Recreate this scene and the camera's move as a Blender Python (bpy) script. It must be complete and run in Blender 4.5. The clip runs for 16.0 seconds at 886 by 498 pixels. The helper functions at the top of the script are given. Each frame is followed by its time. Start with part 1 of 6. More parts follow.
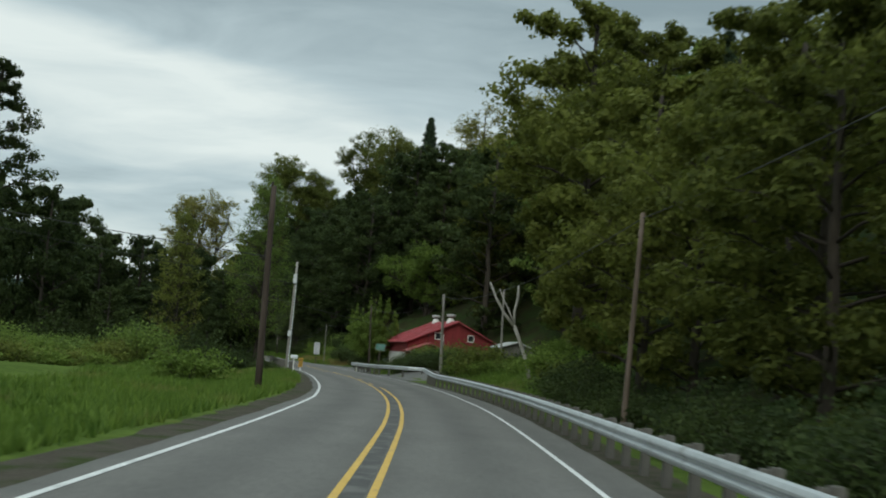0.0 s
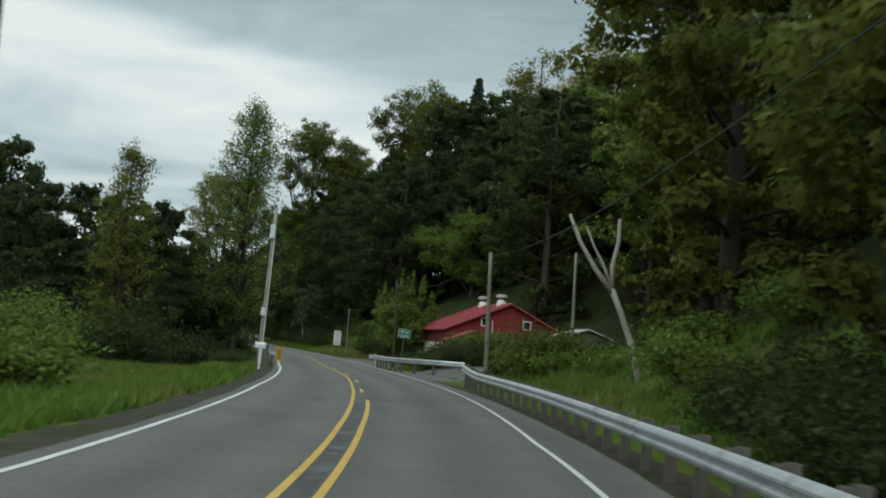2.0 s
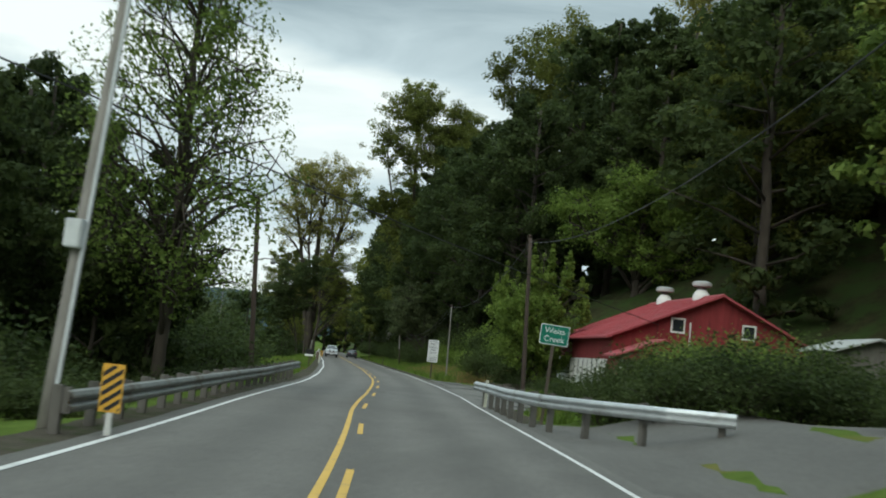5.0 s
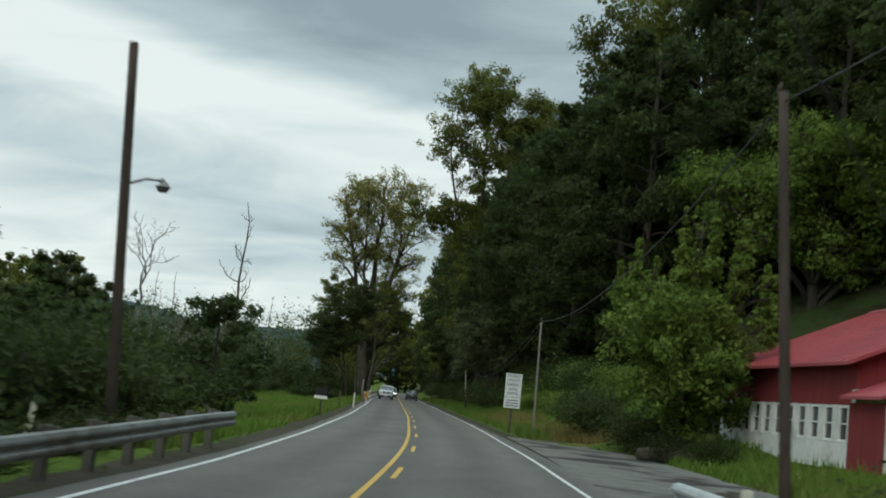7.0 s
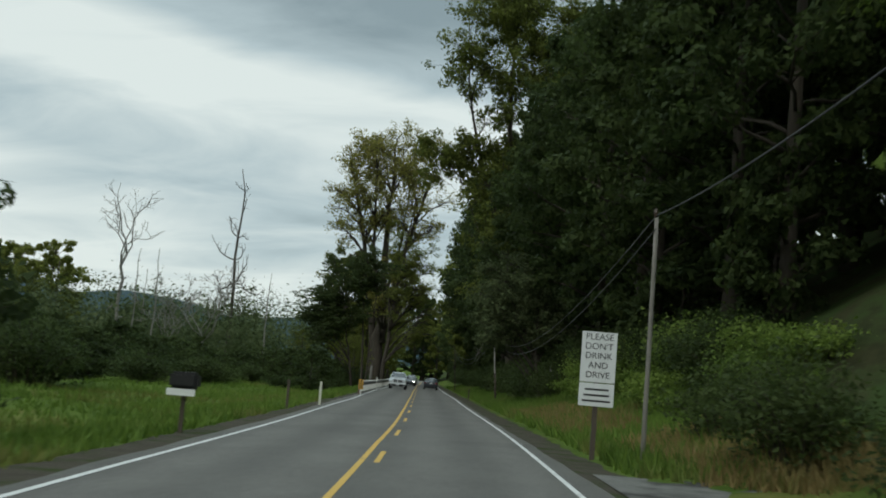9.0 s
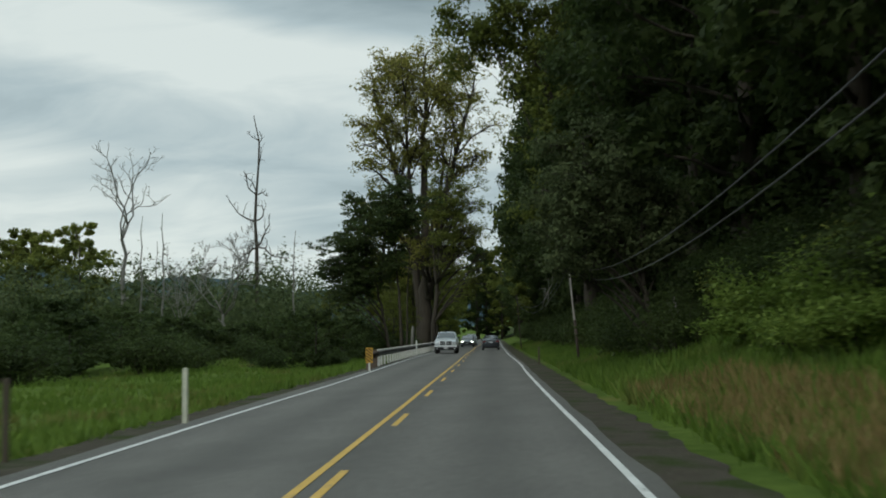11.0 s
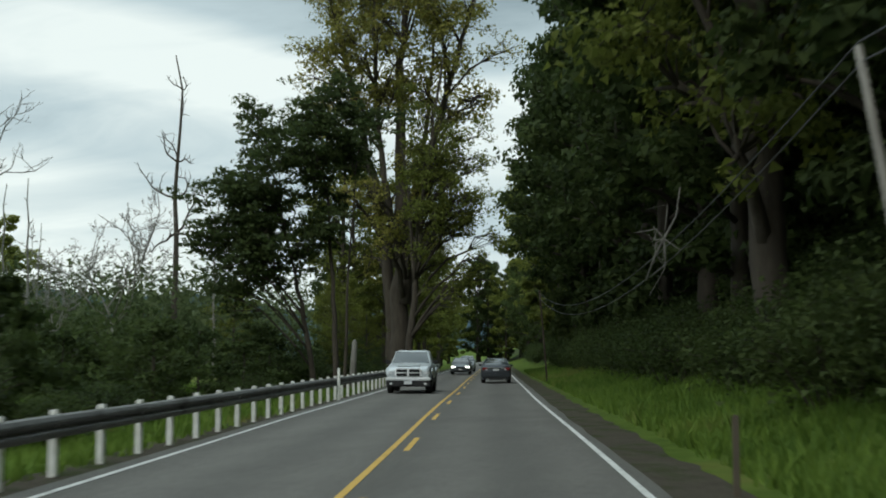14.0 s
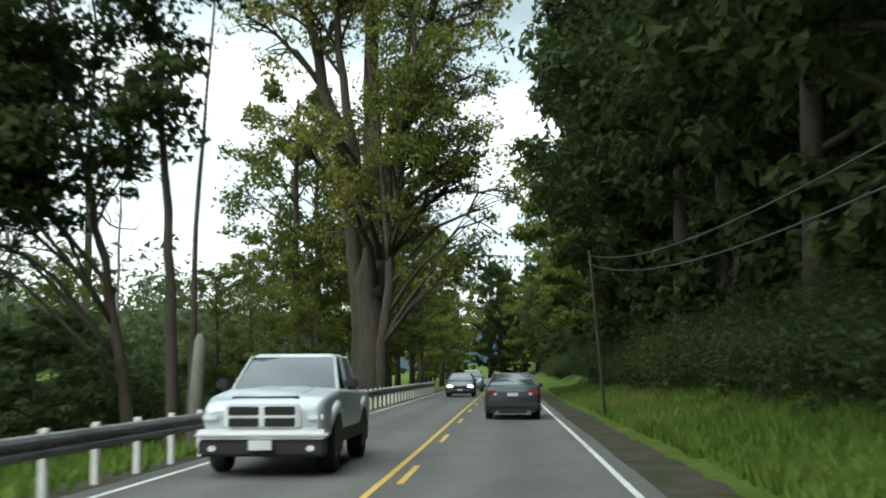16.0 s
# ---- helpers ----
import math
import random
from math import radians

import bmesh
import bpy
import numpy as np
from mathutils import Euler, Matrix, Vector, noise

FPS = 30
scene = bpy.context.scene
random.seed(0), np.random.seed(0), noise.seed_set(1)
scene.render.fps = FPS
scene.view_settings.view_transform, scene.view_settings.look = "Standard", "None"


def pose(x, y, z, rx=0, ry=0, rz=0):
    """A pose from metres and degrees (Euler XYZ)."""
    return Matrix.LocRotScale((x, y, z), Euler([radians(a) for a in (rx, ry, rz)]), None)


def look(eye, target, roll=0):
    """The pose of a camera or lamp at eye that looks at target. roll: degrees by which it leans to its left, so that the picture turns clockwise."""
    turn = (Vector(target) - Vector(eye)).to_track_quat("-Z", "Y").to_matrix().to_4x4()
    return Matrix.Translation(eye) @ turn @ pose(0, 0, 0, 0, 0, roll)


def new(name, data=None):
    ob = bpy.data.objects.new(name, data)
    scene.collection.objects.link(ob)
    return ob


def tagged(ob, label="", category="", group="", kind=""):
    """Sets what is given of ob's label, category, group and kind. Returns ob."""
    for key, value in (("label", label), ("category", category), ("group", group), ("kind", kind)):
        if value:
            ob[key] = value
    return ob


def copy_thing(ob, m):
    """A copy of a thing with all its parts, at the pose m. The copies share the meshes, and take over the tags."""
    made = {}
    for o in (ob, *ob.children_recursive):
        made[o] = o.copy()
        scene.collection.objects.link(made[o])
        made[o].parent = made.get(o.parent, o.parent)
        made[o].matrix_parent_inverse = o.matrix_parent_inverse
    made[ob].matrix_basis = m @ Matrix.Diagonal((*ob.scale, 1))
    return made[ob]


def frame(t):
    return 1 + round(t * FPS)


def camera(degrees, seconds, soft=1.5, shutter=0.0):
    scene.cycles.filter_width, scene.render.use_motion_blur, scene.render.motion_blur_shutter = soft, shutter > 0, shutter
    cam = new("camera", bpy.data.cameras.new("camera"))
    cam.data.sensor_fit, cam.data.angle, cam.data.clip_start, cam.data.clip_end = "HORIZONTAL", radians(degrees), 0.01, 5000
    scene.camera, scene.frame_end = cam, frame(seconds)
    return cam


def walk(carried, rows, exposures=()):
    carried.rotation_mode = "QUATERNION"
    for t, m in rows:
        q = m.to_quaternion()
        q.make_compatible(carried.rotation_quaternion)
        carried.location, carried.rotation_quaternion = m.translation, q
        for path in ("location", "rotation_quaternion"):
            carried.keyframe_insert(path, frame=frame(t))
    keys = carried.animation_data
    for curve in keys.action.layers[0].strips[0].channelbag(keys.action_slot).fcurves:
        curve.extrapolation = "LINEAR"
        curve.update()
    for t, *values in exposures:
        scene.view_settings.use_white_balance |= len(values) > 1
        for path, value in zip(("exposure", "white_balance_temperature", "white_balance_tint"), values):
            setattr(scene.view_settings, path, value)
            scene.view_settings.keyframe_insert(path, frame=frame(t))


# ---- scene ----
import itertools

# ---------------- camera and its path ----------------
cam = camera(40.6, 16.0, 1.9, 0.4)
# seconds, x, y, z, yaw, pitch, roll
PATH = [
    (0.0, 0.0, 0.0, 1.561, 0.0, 5.41, 5.06),
    (0.5, 0.282, 7.377, 1.553, 1.35, 5.5, 5.28),
    (1.0, 0.513, 14.804, 1.534, 1.4, 5.43, 5.12),
    (1.5, 0.574, 22.327, 1.519, 2.15, 5.5, 5.23),
    (2.0, 0.463, 29.882, 1.503, 2.4, 4.9, 5.19),
    (2.5, 0.246, 37.486, 1.492, 3.26, 5.36, 4.97),
    (3.0, -0.135, 45.057, 1.493, 5.11, 5.45, 4.77),
    (3.5, -0.619, 52.602, 1.499, 5.88, 5.19, 4.71),
    (3.7, -0.827, 55.619, 1.5, 6.49, 5.04, 4.66),
    (5.8, -5.283, 87.188, 1.497, 9.97, 6.19, 7.31),
    (6.0, -5.73, 90.142, 1.504, 10.77, 6.81, 7.44),
    (6.5, -6.848, 97.529, 1.522, 12.06, 7.56, 6.61),
    (7.0, -8.059, 104.914, 1.546, 11.79, 6.85, 6.04),
    (7.5, -9.316, 112.342, 1.552, 11.89, 6.15, 5.67),
    (8.0, -10.681, 119.753, 1.549, 12.3, 4.22, 5.94),
    (8.2, -11.249, 122.712, 1.55, 12.77, 6.03, 6.15),
    (10.3, -16.556, 152.627, 1.519, 14.37, 6.07, 0.58),
    (10.5, -17.25, 155.776, 1.519, 15.42, 5.03, 0.12),
    (11.0, -19.046, 163.713, 1.523, 15.72, 4.13, -0.59),
    (11.5, -20.99, 171.673, 1.491, 16.23, 4.77, -1.35),
    (12.0, -23.005, 179.667, 1.482, 15.04, 3.97, -1.35),
    (12.5, -25.096, 187.662, 1.455, 16.37, 5.14, -1.62),
    (13.0, -27.106, 195.769, 1.461, 14.75, 6.79, -2.23),
    (13.5, -29.04, 203.944, 1.499, 13.57, 5.32, -0.73),
    (14.0, -30.903, 212.139, 1.538, 15.84, 5.16, 0.13),
    (14.5, -32.912, 220.285, 1.551, 15.22, 6.84, -0.3),
    (15.0, -34.817, 228.346, 1.549, 16.25, 5.42, -0.16),
    (15.5, -36.715, 236.32, 1.53, 16.1, 5.39, -0.36),
    (16.0, -38.587, 244.29, 1.499, 16.45, 5.9, -0.37),
]
EXPOSURES = [(0.0, 0.03, 6520, 1.0), (2.0, 0.03, 6520, 1.0), (3.5, 0.22, 6520, 1.0), (6.0, 0.38, 6520, 1.0), (6.5, 0.33, 6520, 1.0), (7.0, 0.1, 6520, 1.0), (8.0, 0.0, 6520, 1.0), (11.0, -0.1, 6520, 1.0), (13.0, 0.12, 6520, 1.0), (13.5, 0.05, 6520, 1.0), (14.0, 0.2, 6520, 1.0), (14.5, 0.25, 6520, 1.0), (15.0, 0.25, 6520, 1.0), (15.5, 0.5, 6520, 1.0), (16.0, 1.05, 6520, 1.0)]
walk(cam, [(t, pose(x, y, z, 90 + p, 0, yaw) @ pose(0, 0, 0, 0, 0, r)) for t, x, y, z, yaw, p, r in PATH], EXPOSURES)


# ---------------- node helpers ----------------
def nodes_of(tree):
    tree.nodes.clear()

    def add(kind, operation="", data_type="", **values):
        n = tree.nodes.new(kind)
        if operation:
            n.operation = operation
        if data_type:
            n.data_type = data_type
        for key, value in values.items():
            n.inputs[key].default_value = value
        return n

    def join(a, b):
        tree.links.new(a, b)

    return add, join


def ramp(add, stops):
    n = add("ShaderNodeValToRGB")
    while len(n.color_ramp.elements) < len(stops):
        n.color_ramp.elements.new(0.5)
    for e, (p, c) in zip(n.color_ramp.elements, stops):
        e.position, e.color = p, (*c, 1)
    return n


# ---------------- world: a grey sky of broken cloud, a weak wide sun behind it ----------------
SUN_EL, SUN_AZ = 42, -168   # degrees; azimuth from +y, to the right positive
world = bpy.data.worlds.new("world")
scene.world = world
world.use_nodes = True
add, join = nodes_of(world.node_tree)
out = add("ShaderNodeOutputWorld")
sky = add("ShaderNodeTexSky")
sky.sky_type, sky.sun_disc, sky.sun_elevation, sky.sun_rotation = "NISHITA", False, radians(SUN_EL), radians(SUN_AZ)
sky_bg = add("ShaderNodeBackground", Strength=0.08)
join(sky.outputs[0], sky_bg.inputs[0])
tc = add("ShaderNodeTexCoord")
sep = add("ShaderNodeSeparateXYZ")
join(tc.outputs["Generated"], sep.inputs[0])
zup = add("ShaderNodeMath", operation="MAXIMUM")
join(sep.outputs[2], zup.inputs[0])
zup.inputs[1].default_value = 0.0
zadd = add("ShaderNodeMath", operation="ADD")
join(zup.outputs[0], zadd.inputs[0])
zadd.inputs[1].default_value = 0.16
dx = add("ShaderNodeMath", operation="DIVIDE")
dy = add("ShaderNodeMath", operation="DIVIDE")
join(sep.outputs[0], dx.inputs[0]), join(zadd.outputs[0], dx.inputs[1])
join(sep.outputs[1], dy.inputs[0]), join(zadd.outputs[0], dy.inputs[1])
flat = add("ShaderNodeCombineXYZ")
join(dx.outputs[0], flat.inputs[0]), join(dy.outputs[0], flat.inputs[1])
warp = add("ShaderNodeMapping")
warp.inputs["Location"].default_value = (1.35, 0.55, 0.0)
warp.inputs["Rotation"].default_value = (0, 0, radians(25))
warp.inputs["Scale"].default_value = (0.75, 1.15, 1.0)
join(flat.outputs[0], warp.inputs[0])
big = add("ShaderNodeTexNoise", Scale=0.62, Detail=7.0, Roughness=0.5, Distortion=0.4)
join(warp.outputs[0], big.inputs["Vector"])
# the cloud decks by height over the horizon: a pale gap low down, a grey deck, a bright break, the dark deck above
wave = add("ShaderNodeMath", operation="MULTIPLY_ADD")
join(big.outputs[0], wave.inputs[0])
wave.inputs[1].default_value = 0.13
tilt = add("ShaderNodeMath", operation="MULTIPLY_ADD")
join(sep.outputs[0], tilt.inputs[0])
tilt.inputs[1].default_value = 0.17
join(sep.outputs[2], tilt.inputs[2])
join(tilt.outputs[0], wave.inputs[2])
lift = add("ShaderNodeMath", operation="SUBTRACT")
join(wave.outputs[0], lift.inputs[0])
lift.inputs[1].default_value = 0.065
deck = ramp(add, [(0.0, (0.85, 0.85, 0.85)), (0.03, (0.75, 0.75, 0.75)), (0.065, (0.42, 0.42, 0.42)), (0.10, (0.5, 0.5, 0.5)), (0.14, (0.9, 0.9, 0.9)), (0.18, (0.85, 0.85, 0.85)), (0.205, (0.32, 0.32, 0.32)), (0.28, (0.15, 0.15, 0.15)), (0.6, (0.35, 0.35, 0.35))])
join(lift.outputs[0], deck.inputs[0])
mott = add("ShaderNodeTexNoise", Scale=2.3, Detail=6.0, Roughness=0.55, Distortion=0.6)
join(warp.outputs[0], mott.inputs["Vector"])
mm = add("ShaderNodeMath", operation="MULTIPLY_ADD")
join(mott.outputs[0], mm.inputs[0])
mm.inputs[1].default_value = 1.0
join(deck.outputs[0], mm.inputs[2])
m2 = add("ShaderNodeMath", operation="SUBTRACT")
join(mm.outputs[0], m2.inputs[0])
m2.inputs[1].default_value = 0.485
shade = ramp(add, [(0.05, (0.275, 0.34, 0.385)), (0.45, (0.50, 0.58, 0.635)), (0.9, (0.81, 0.85, 0.865))])
join(m2.outputs[0], shade.inputs[0])
# an overcast sky grows brighter towards the zenith
zen = add("ShaderNodeMapRange")
join(sep.outputs[2], zen.inputs[0])
for i, v in enumerate((0.33, 0.9, 1.0, 2.65)):
    zen.inputs[i + 1].default_value = v
cloud_bg = add("ShaderNodeBackground")
join(shade.outputs[0], cloud_bg.inputs[0])
join(zen.outputs[0], cloud_bg.inputs[1])
mix = add("ShaderNodeMixShader")
mix.inputs[0].default_value = 0.93
join(sky_bg.outputs[0], mix.inputs[1]), join(cloud_bg.outputs[0], mix.inputs[2])
join(mix.outputs[0], out.inputs[0])
sun = new("sun", bpy.data.lights.new("sun", "SUN"))
sun.data.energy, sun.data.angle, sun.data.color = 1.1, radians(40), (1.0, 0.96, 0.9)
sun.matrix_world = look((0, 0, 100), (100 * math.sin(radians(-SUN_AZ)) , -100 * math.cos(radians(SUN_AZ)), 100 - 100 * math.tan(radians(SUN_EL))))


# ---------------- materials ----------------
def material(name, low_c, high_c, scale=3.0, rough=0.8, metal=0.0, bump=0.0, bump_scale=40.0, spots=None, island=0.0, spec=0.3, stretch=(1, 1, 1), thin=0.0, lanes=False):
    """Two-scale noise colour, optional blotches, per-island or per-object variation, and bump."""
    m = bpy.data.materials.new(name)
    m.use_nodes = True
    add, join = nodes_of(m.node_tree)
    o = add("ShaderNodeOutputMaterial")
    b = add("ShaderNodeBsdfPrincipled", Roughness=rough, Metallic=metal)
    b.inputs["Specular IOR Level"].default_value = spec
    tc = add("ShaderNodeTexCoord")
    mp = add("ShaderNodeMapping")
    mp.inputs["Scale"].default_value = stretch
    join(tc.outputs["Object"], mp.inputs[0])
    n1 = add("ShaderNodeTexNoise", Scale=scale, Detail=6.0, Roughness=0.65)
    n2 = add("ShaderNodeTexNoise", Scale=scale * 0.11, Detail=3.0)
    join(mp.outputs[0], n1.inputs["Vector"]), join(mp.outputs[0], n2.inputs["Vector"])
    mid = add("ShaderNodeMath", operation="MULTIPLY_ADD")
    join(n1.outputs[0], mid.inputs[0])
    mid.inputs[1].default_value = 0.6
    half = add("ShaderNodeMath", operation="MULTIPLY")
    join(n2.outputs[0], half.inputs[0])
    half.inputs[1].default_value = 0.4
    join(half.outputs[0], mid.inputs[2])
    src = mid.outputs[0]
    if island:
        g = add("ShaderNodeNewGeometry")
        oi = add("ShaderNodeObjectInfo")
        v = add("ShaderNodeMath", operation="MULTIPLY_ADD")
        join(g.outputs["Random Per Island"], v.inputs[0])
        v.inputs[1].default_value = island
        v2 = add("ShaderNodeMath", operation="MULTIPLY_ADD")
        join(oi.outputs["Random"], v2.inputs[0])
        v2.inputs[1].default_value = island * 0.7
        join(src, v2.inputs[2])
        v3 = add("ShaderNodeMath", operation="SUBTRACT")
        join(v2.outputs[0], v3.inputs[0])
        v3.inputs[1].default_value = island * 0.85
        join(v3.outputs[0], v.inputs[2])
        src = v.outputs[0]
    r = ramp(add, [(0.32, low_c), (0.68, high_c)])
    join(src, r.inputs[0])
    col = r.outputs[0]
    if spots:
        c3, s3, lo, hi = spots
        n3 = add("ShaderNodeTexNoise", Scale=s3, Detail=4.0, Roughness=0.6)
        join(mp.outputs[0], n3.inputs["Vector"])
        mr = add("ShaderNodeMapRange")
        join(n3.outputs[0], mr.inputs[0])
        mr.inputs[1].default_value, mr.inputs[2].default_value = lo, hi
        mx = add("ShaderNodeMix", data_type="RGBA")
        join(mr.outputs[0], mx.inputs["Factor"])
        join(col, mx.inputs["A"])
        mx.inputs["B"].default_value = (*c3, 1)
        col = mx.outputs["Result"]
    if lanes:
        # paler wheel tracks and a darker oily strip along each lane
        at = add("ShaderNodeAttribute")
        at.attribute_name = "across"
        an = add("ShaderNodeMath", operation="MULTIPLY")
        join(at.outputs["Fac"], an.inputs[0])
        an.inputs[1].default_value = 3.59
        sn = add("ShaderNodeMath", operation="COSINE")
        join(an.outputs[0], sn.inputs[0])
        mr = add("ShaderNodeMapRange")
        join(sn.outputs[0], mr.inputs[0])
        for i, v in enumerate((-1.0, 1.0, 1.09, 0.86)):
            mr.inputs[i + 1].default_value = v
        mx = add("ShaderNodeVectorMath", operation="SCALE")
        join(col, mx.inputs[0])
        join(mr.outputs[0], mx.inputs["Scale"])
        col = mx.outputs[0]
    join(col, b.inputs["Base Color"])
    if bump:
        n4 = add("ShaderNodeTexNoise", Scale=bump_scale, Detail=4.0)
        join(mp.outputs[0], n4.inputs["Vector"])
        bp = add("ShaderNodeBump", Strength=bump, Distance=0.02)
        join(n4.outputs[0], bp.inputs["Height"])
        join(bp.outputs[0], b.inputs["Normal"])
    if thin:
        t = add("ShaderNodeBsdfTranslucent")
        join(col, t.inputs[0])
        ms = add("ShaderNodeMixShader")
        ms.inputs[0].default_value = thin
        join(b.outputs[0], ms.inputs[1]), join(t.outputs[0], ms.inputs[2])
        join(ms.outputs[0], o.inputs[0])
    else:
        join(b.outputs[0], o.inputs[0])
    return m


ASPHALT = material("asphalt", (0.09, 0.085, 0.077), (0.135, 0.129, 0.116), 9.0, 0.85, bump=0.4, bump_scale=220, spots=((0.082, 0.078, 0.07), 0.3, 0.54, 0.76), stretch=(1, 0.35, 1), lanes=True)
GRAVEL = material("verge_soil", (0.05, 0.044, 0.034), (0.085, 0.076, 0.06), 16.0, 0.95, bump=0.9, bump_scale=60, spots=((0.035, 0.05, 0.016), 0.9, 0.5, 0.66), spec=0.03)
GRAVEL_PALE = material("pale_gravel", (0.10, 0.098, 0.09), (0.19, 0.185, 0.17), 14.0, 0.9, bump=0.7, bump_scale=60, spots=((0.045, 0.043, 0.04), 0.35, 0.5, 0.6), spec=0.1)
GRASS_SOIL = material("grass_soil", (0.04, 0.066, 0.012), (0.095, 0.135, 0.028), 2.6, 0.95, bump=1.0, bump_scale=12, spots=((0.15, 0.125, 0.045), 0.16, 0.56, 0.74), spec=0.03)
TAR = material("dark_tar", (0.035, 0.034, 0.032), (0.085, 0.082, 0.076), 5.0, 0.8, spots=((0.11, 0.106, 0.097), 1.3, 0.5, 0.6))
WHITE_LINE = material("white_line", (0.45, 0.45, 0.43), (0.66, 0.66, 0.64), 7.0, 0.7, spots=((0.19, 0.19, 0.18), 3.5, 0.56, 0.74))
YELLOW_LINE = material("yellow_line", (0.43, 0.27, 0.05), (0.57, 0.365, 0.085), 7.0, 0.7, spots=((0.16, 0.14, 0.1), 3.0, 0.58, 0.75))
GALVANISED = material("galvanised_steel", (0.38, 0.4, 0.4), (0.55, 0.57, 0.57), 5.0, 0.5, 0.6, spots=((0.2, 0.19, 0.17), 1.2, 0.55, 0.75))
DULL_STEEL = material("dull_steel", (0.13, 0.13, 0.125), (0.24, 0.24, 0.23), 5.0, 0.75, 0.25, spots=((0.07, 0.065, 0.055), 1.1, 0.52, 0.72))
RUST_STEEL = material("rusty_steel", (0.05, 0.034, 0.027), (0.11, 0.075, 0.058), 5.0, 0.85, 0.1, spots=((0.17, 0.165, 0.155), 1.3, 0.55, 0.7))
POST_GREY = material("weathered_post", (0.075, 0.07, 0.062), (0.17, 0.16, 0.14), 6.0, 0.9, stretch=(1, 1, 0.2))
POST_WHITE = material("white_post", (0.5, 0.5, 0.47), (0.75, 0.75, 0.72), 5.0, 0.8, spots=((0.16, 0.15, 0.11), 2.2, 0.55, 0.7))
POLE_DARK = material("creosote_pole", (0.032, 0.023, 0.018), (0.075, 0.055, 0.043), 5.0, 0.9, bump=0.6, bump_scale=25, stretch=(1, 1, 0.12))
POLE_BROWN = material("brown_pole", (0.085, 0.062, 0.048), (0.19, 0.145, 0.115), 5.0, 0.9, bump=0.6, bump_scale=25, stretch=(1, 1, 0.12))
POLE_GREY = material("grey_pole", (0.14, 0.13, 0.115), (0.3, 0.28, 0.25), 5.0, 0.9, bump=0.6, bump_scale=25, stretch=(1, 1, 0.12))
WIRE = material("black_wire", (0.02, 0.02, 0.02), (0.04, 0.04, 0.04), 5.0, 0.6)
BARK = material("bark", (0.026, 0.021, 0.016), (0.075, 0.063, 0.049), 4.0, 0.95, bump=0.8, bump_scale=14, stretch=(1, 1, 0.25))
BARK_PALE = material("pale_bark", (0.2, 0.19, 0.17), (0.42, 0.4, 0.36), 4.0, 0.9, bump=0.5, bump_scale=14, stretch=(1, 1, 0.25))
BARK_GREY = material("weathered_grey_wood", (0.1, 0.094, 0.085), (0.21, 0.2, 0.18), 4.0, 0.9, bump=0.5, bump_scale=14, stretch=(1, 1, 0.25))
LEAF = material("leaf_green", (0.092, 0.14, 0.029), (0.212, 0.28, 0.064), 0.5, 0.75, island=0.35, thin=0.5, spec=0.2)
LEAF_FAR = material("leaf_dull", (0.046, 0.062, 0.027), (0.1, 0.122, 0.054), 0.5, 0.8, island=0.35, thin=0.4, spec=0.1)
LEAF_OLIVE = material("leaf_olive", (0.088, 0.108, 0.021), (0.2, 0.22, 0.048), 0.5, 0.75, island=0.35, thin=0.5, spec=0.2)
LEAF_MOSS = material("leaf_moss", (0.066, 0.08, 0.015), (0.15, 0.166, 0.034), 0.5, 0.75, island=0.35, thin=0.5, spec=0.2)
# dark leaf colour, lowered further to carry the woods' canopy shade
LEAF_DARK_SHADE = material("leaf_dark_shade", (0.028, 0.044, 0.013), (0.068, 0.092, 0.027), 0.5, 0.75, island=0.35, thin=0.5, spec=0.2)
LEAF_LIGHT = material("leaf_light", (0.092, 0.142, 0.024), (0.2, 0.268, 0.056), 0.5, 0.75, island=0.35, thin=0.5, spec=0.2)
LEAF_GOLD = material("leaf_gold", (0.145, 0.145, 0.033), (0.335, 0.3, 0.08), 0.5, 0.75, island=0.4, thin=0.55, spec=0.2)
NEEDLE = material("needle", (0.03, 0.05, 0.026), (0.06, 0.09, 0.045), 0.7, 0.8, island=0.3, thin=0.1)
WORN_STEEL = material("worn_galvanised_steel", (0.15, 0.155, 0.145), (0.27, 0.28, 0.265), 5.0, 0.6, 0.4, spots=((0.12, 0.1, 0.08), 1.2, 0.52, 0.7))
BLADE = material("grass_blade", (0.048, 0.094, 0.011), (0.13, 0.2, 0.03), 0.25, 0.8, island=0.3, thin=0.3, spots=((0.2, 0.16, 0.06), 0.12, 0.55, 0.72))
# distance haze is mixed into this wood colour as blue
FAR_WOOD_HAZE = material("far_wood_haze", (0.03, 0.051, 0.063), (0.0525, 0.078, 0.087), 0.02, 1.0, spec=0.03)


# ---------------- mesh helpers ----------------
def mesh(name, verts, faces, mat, parent=None, label="", smooth=False):
    me = bpy.data.meshes.new(name)
    me.from_pydata([tuple(v) for v in verts], [], faces)
    me.materials.append(mat)
    if smooth:
        me.polygons.foreach_set("use_smooth", [True] * len(me.polygons))
    ob = new(name, me)
    ob.parent = parent
    if label:
        ob["label"] = label
    return ob


def part(name, bm, mat, parent=None, label="", smooth=False):
    me = bpy.data.meshes.new(name)
    bm.to_mesh(me)
    bm.free()
    me.materials.append(mat)
    if smooth:
        me.polygons.foreach_set("use_smooth", [True] * len(me.polygons))
    ob = new(name, me)
    ob.parent = parent
    if label:
        ob["label"] = label
    return ob


def empty(name, m, label, category, group="", kind=""):
    ob = new(name)
    ob.matrix_world = m
    return tagged(ob, label, category, group, kind)


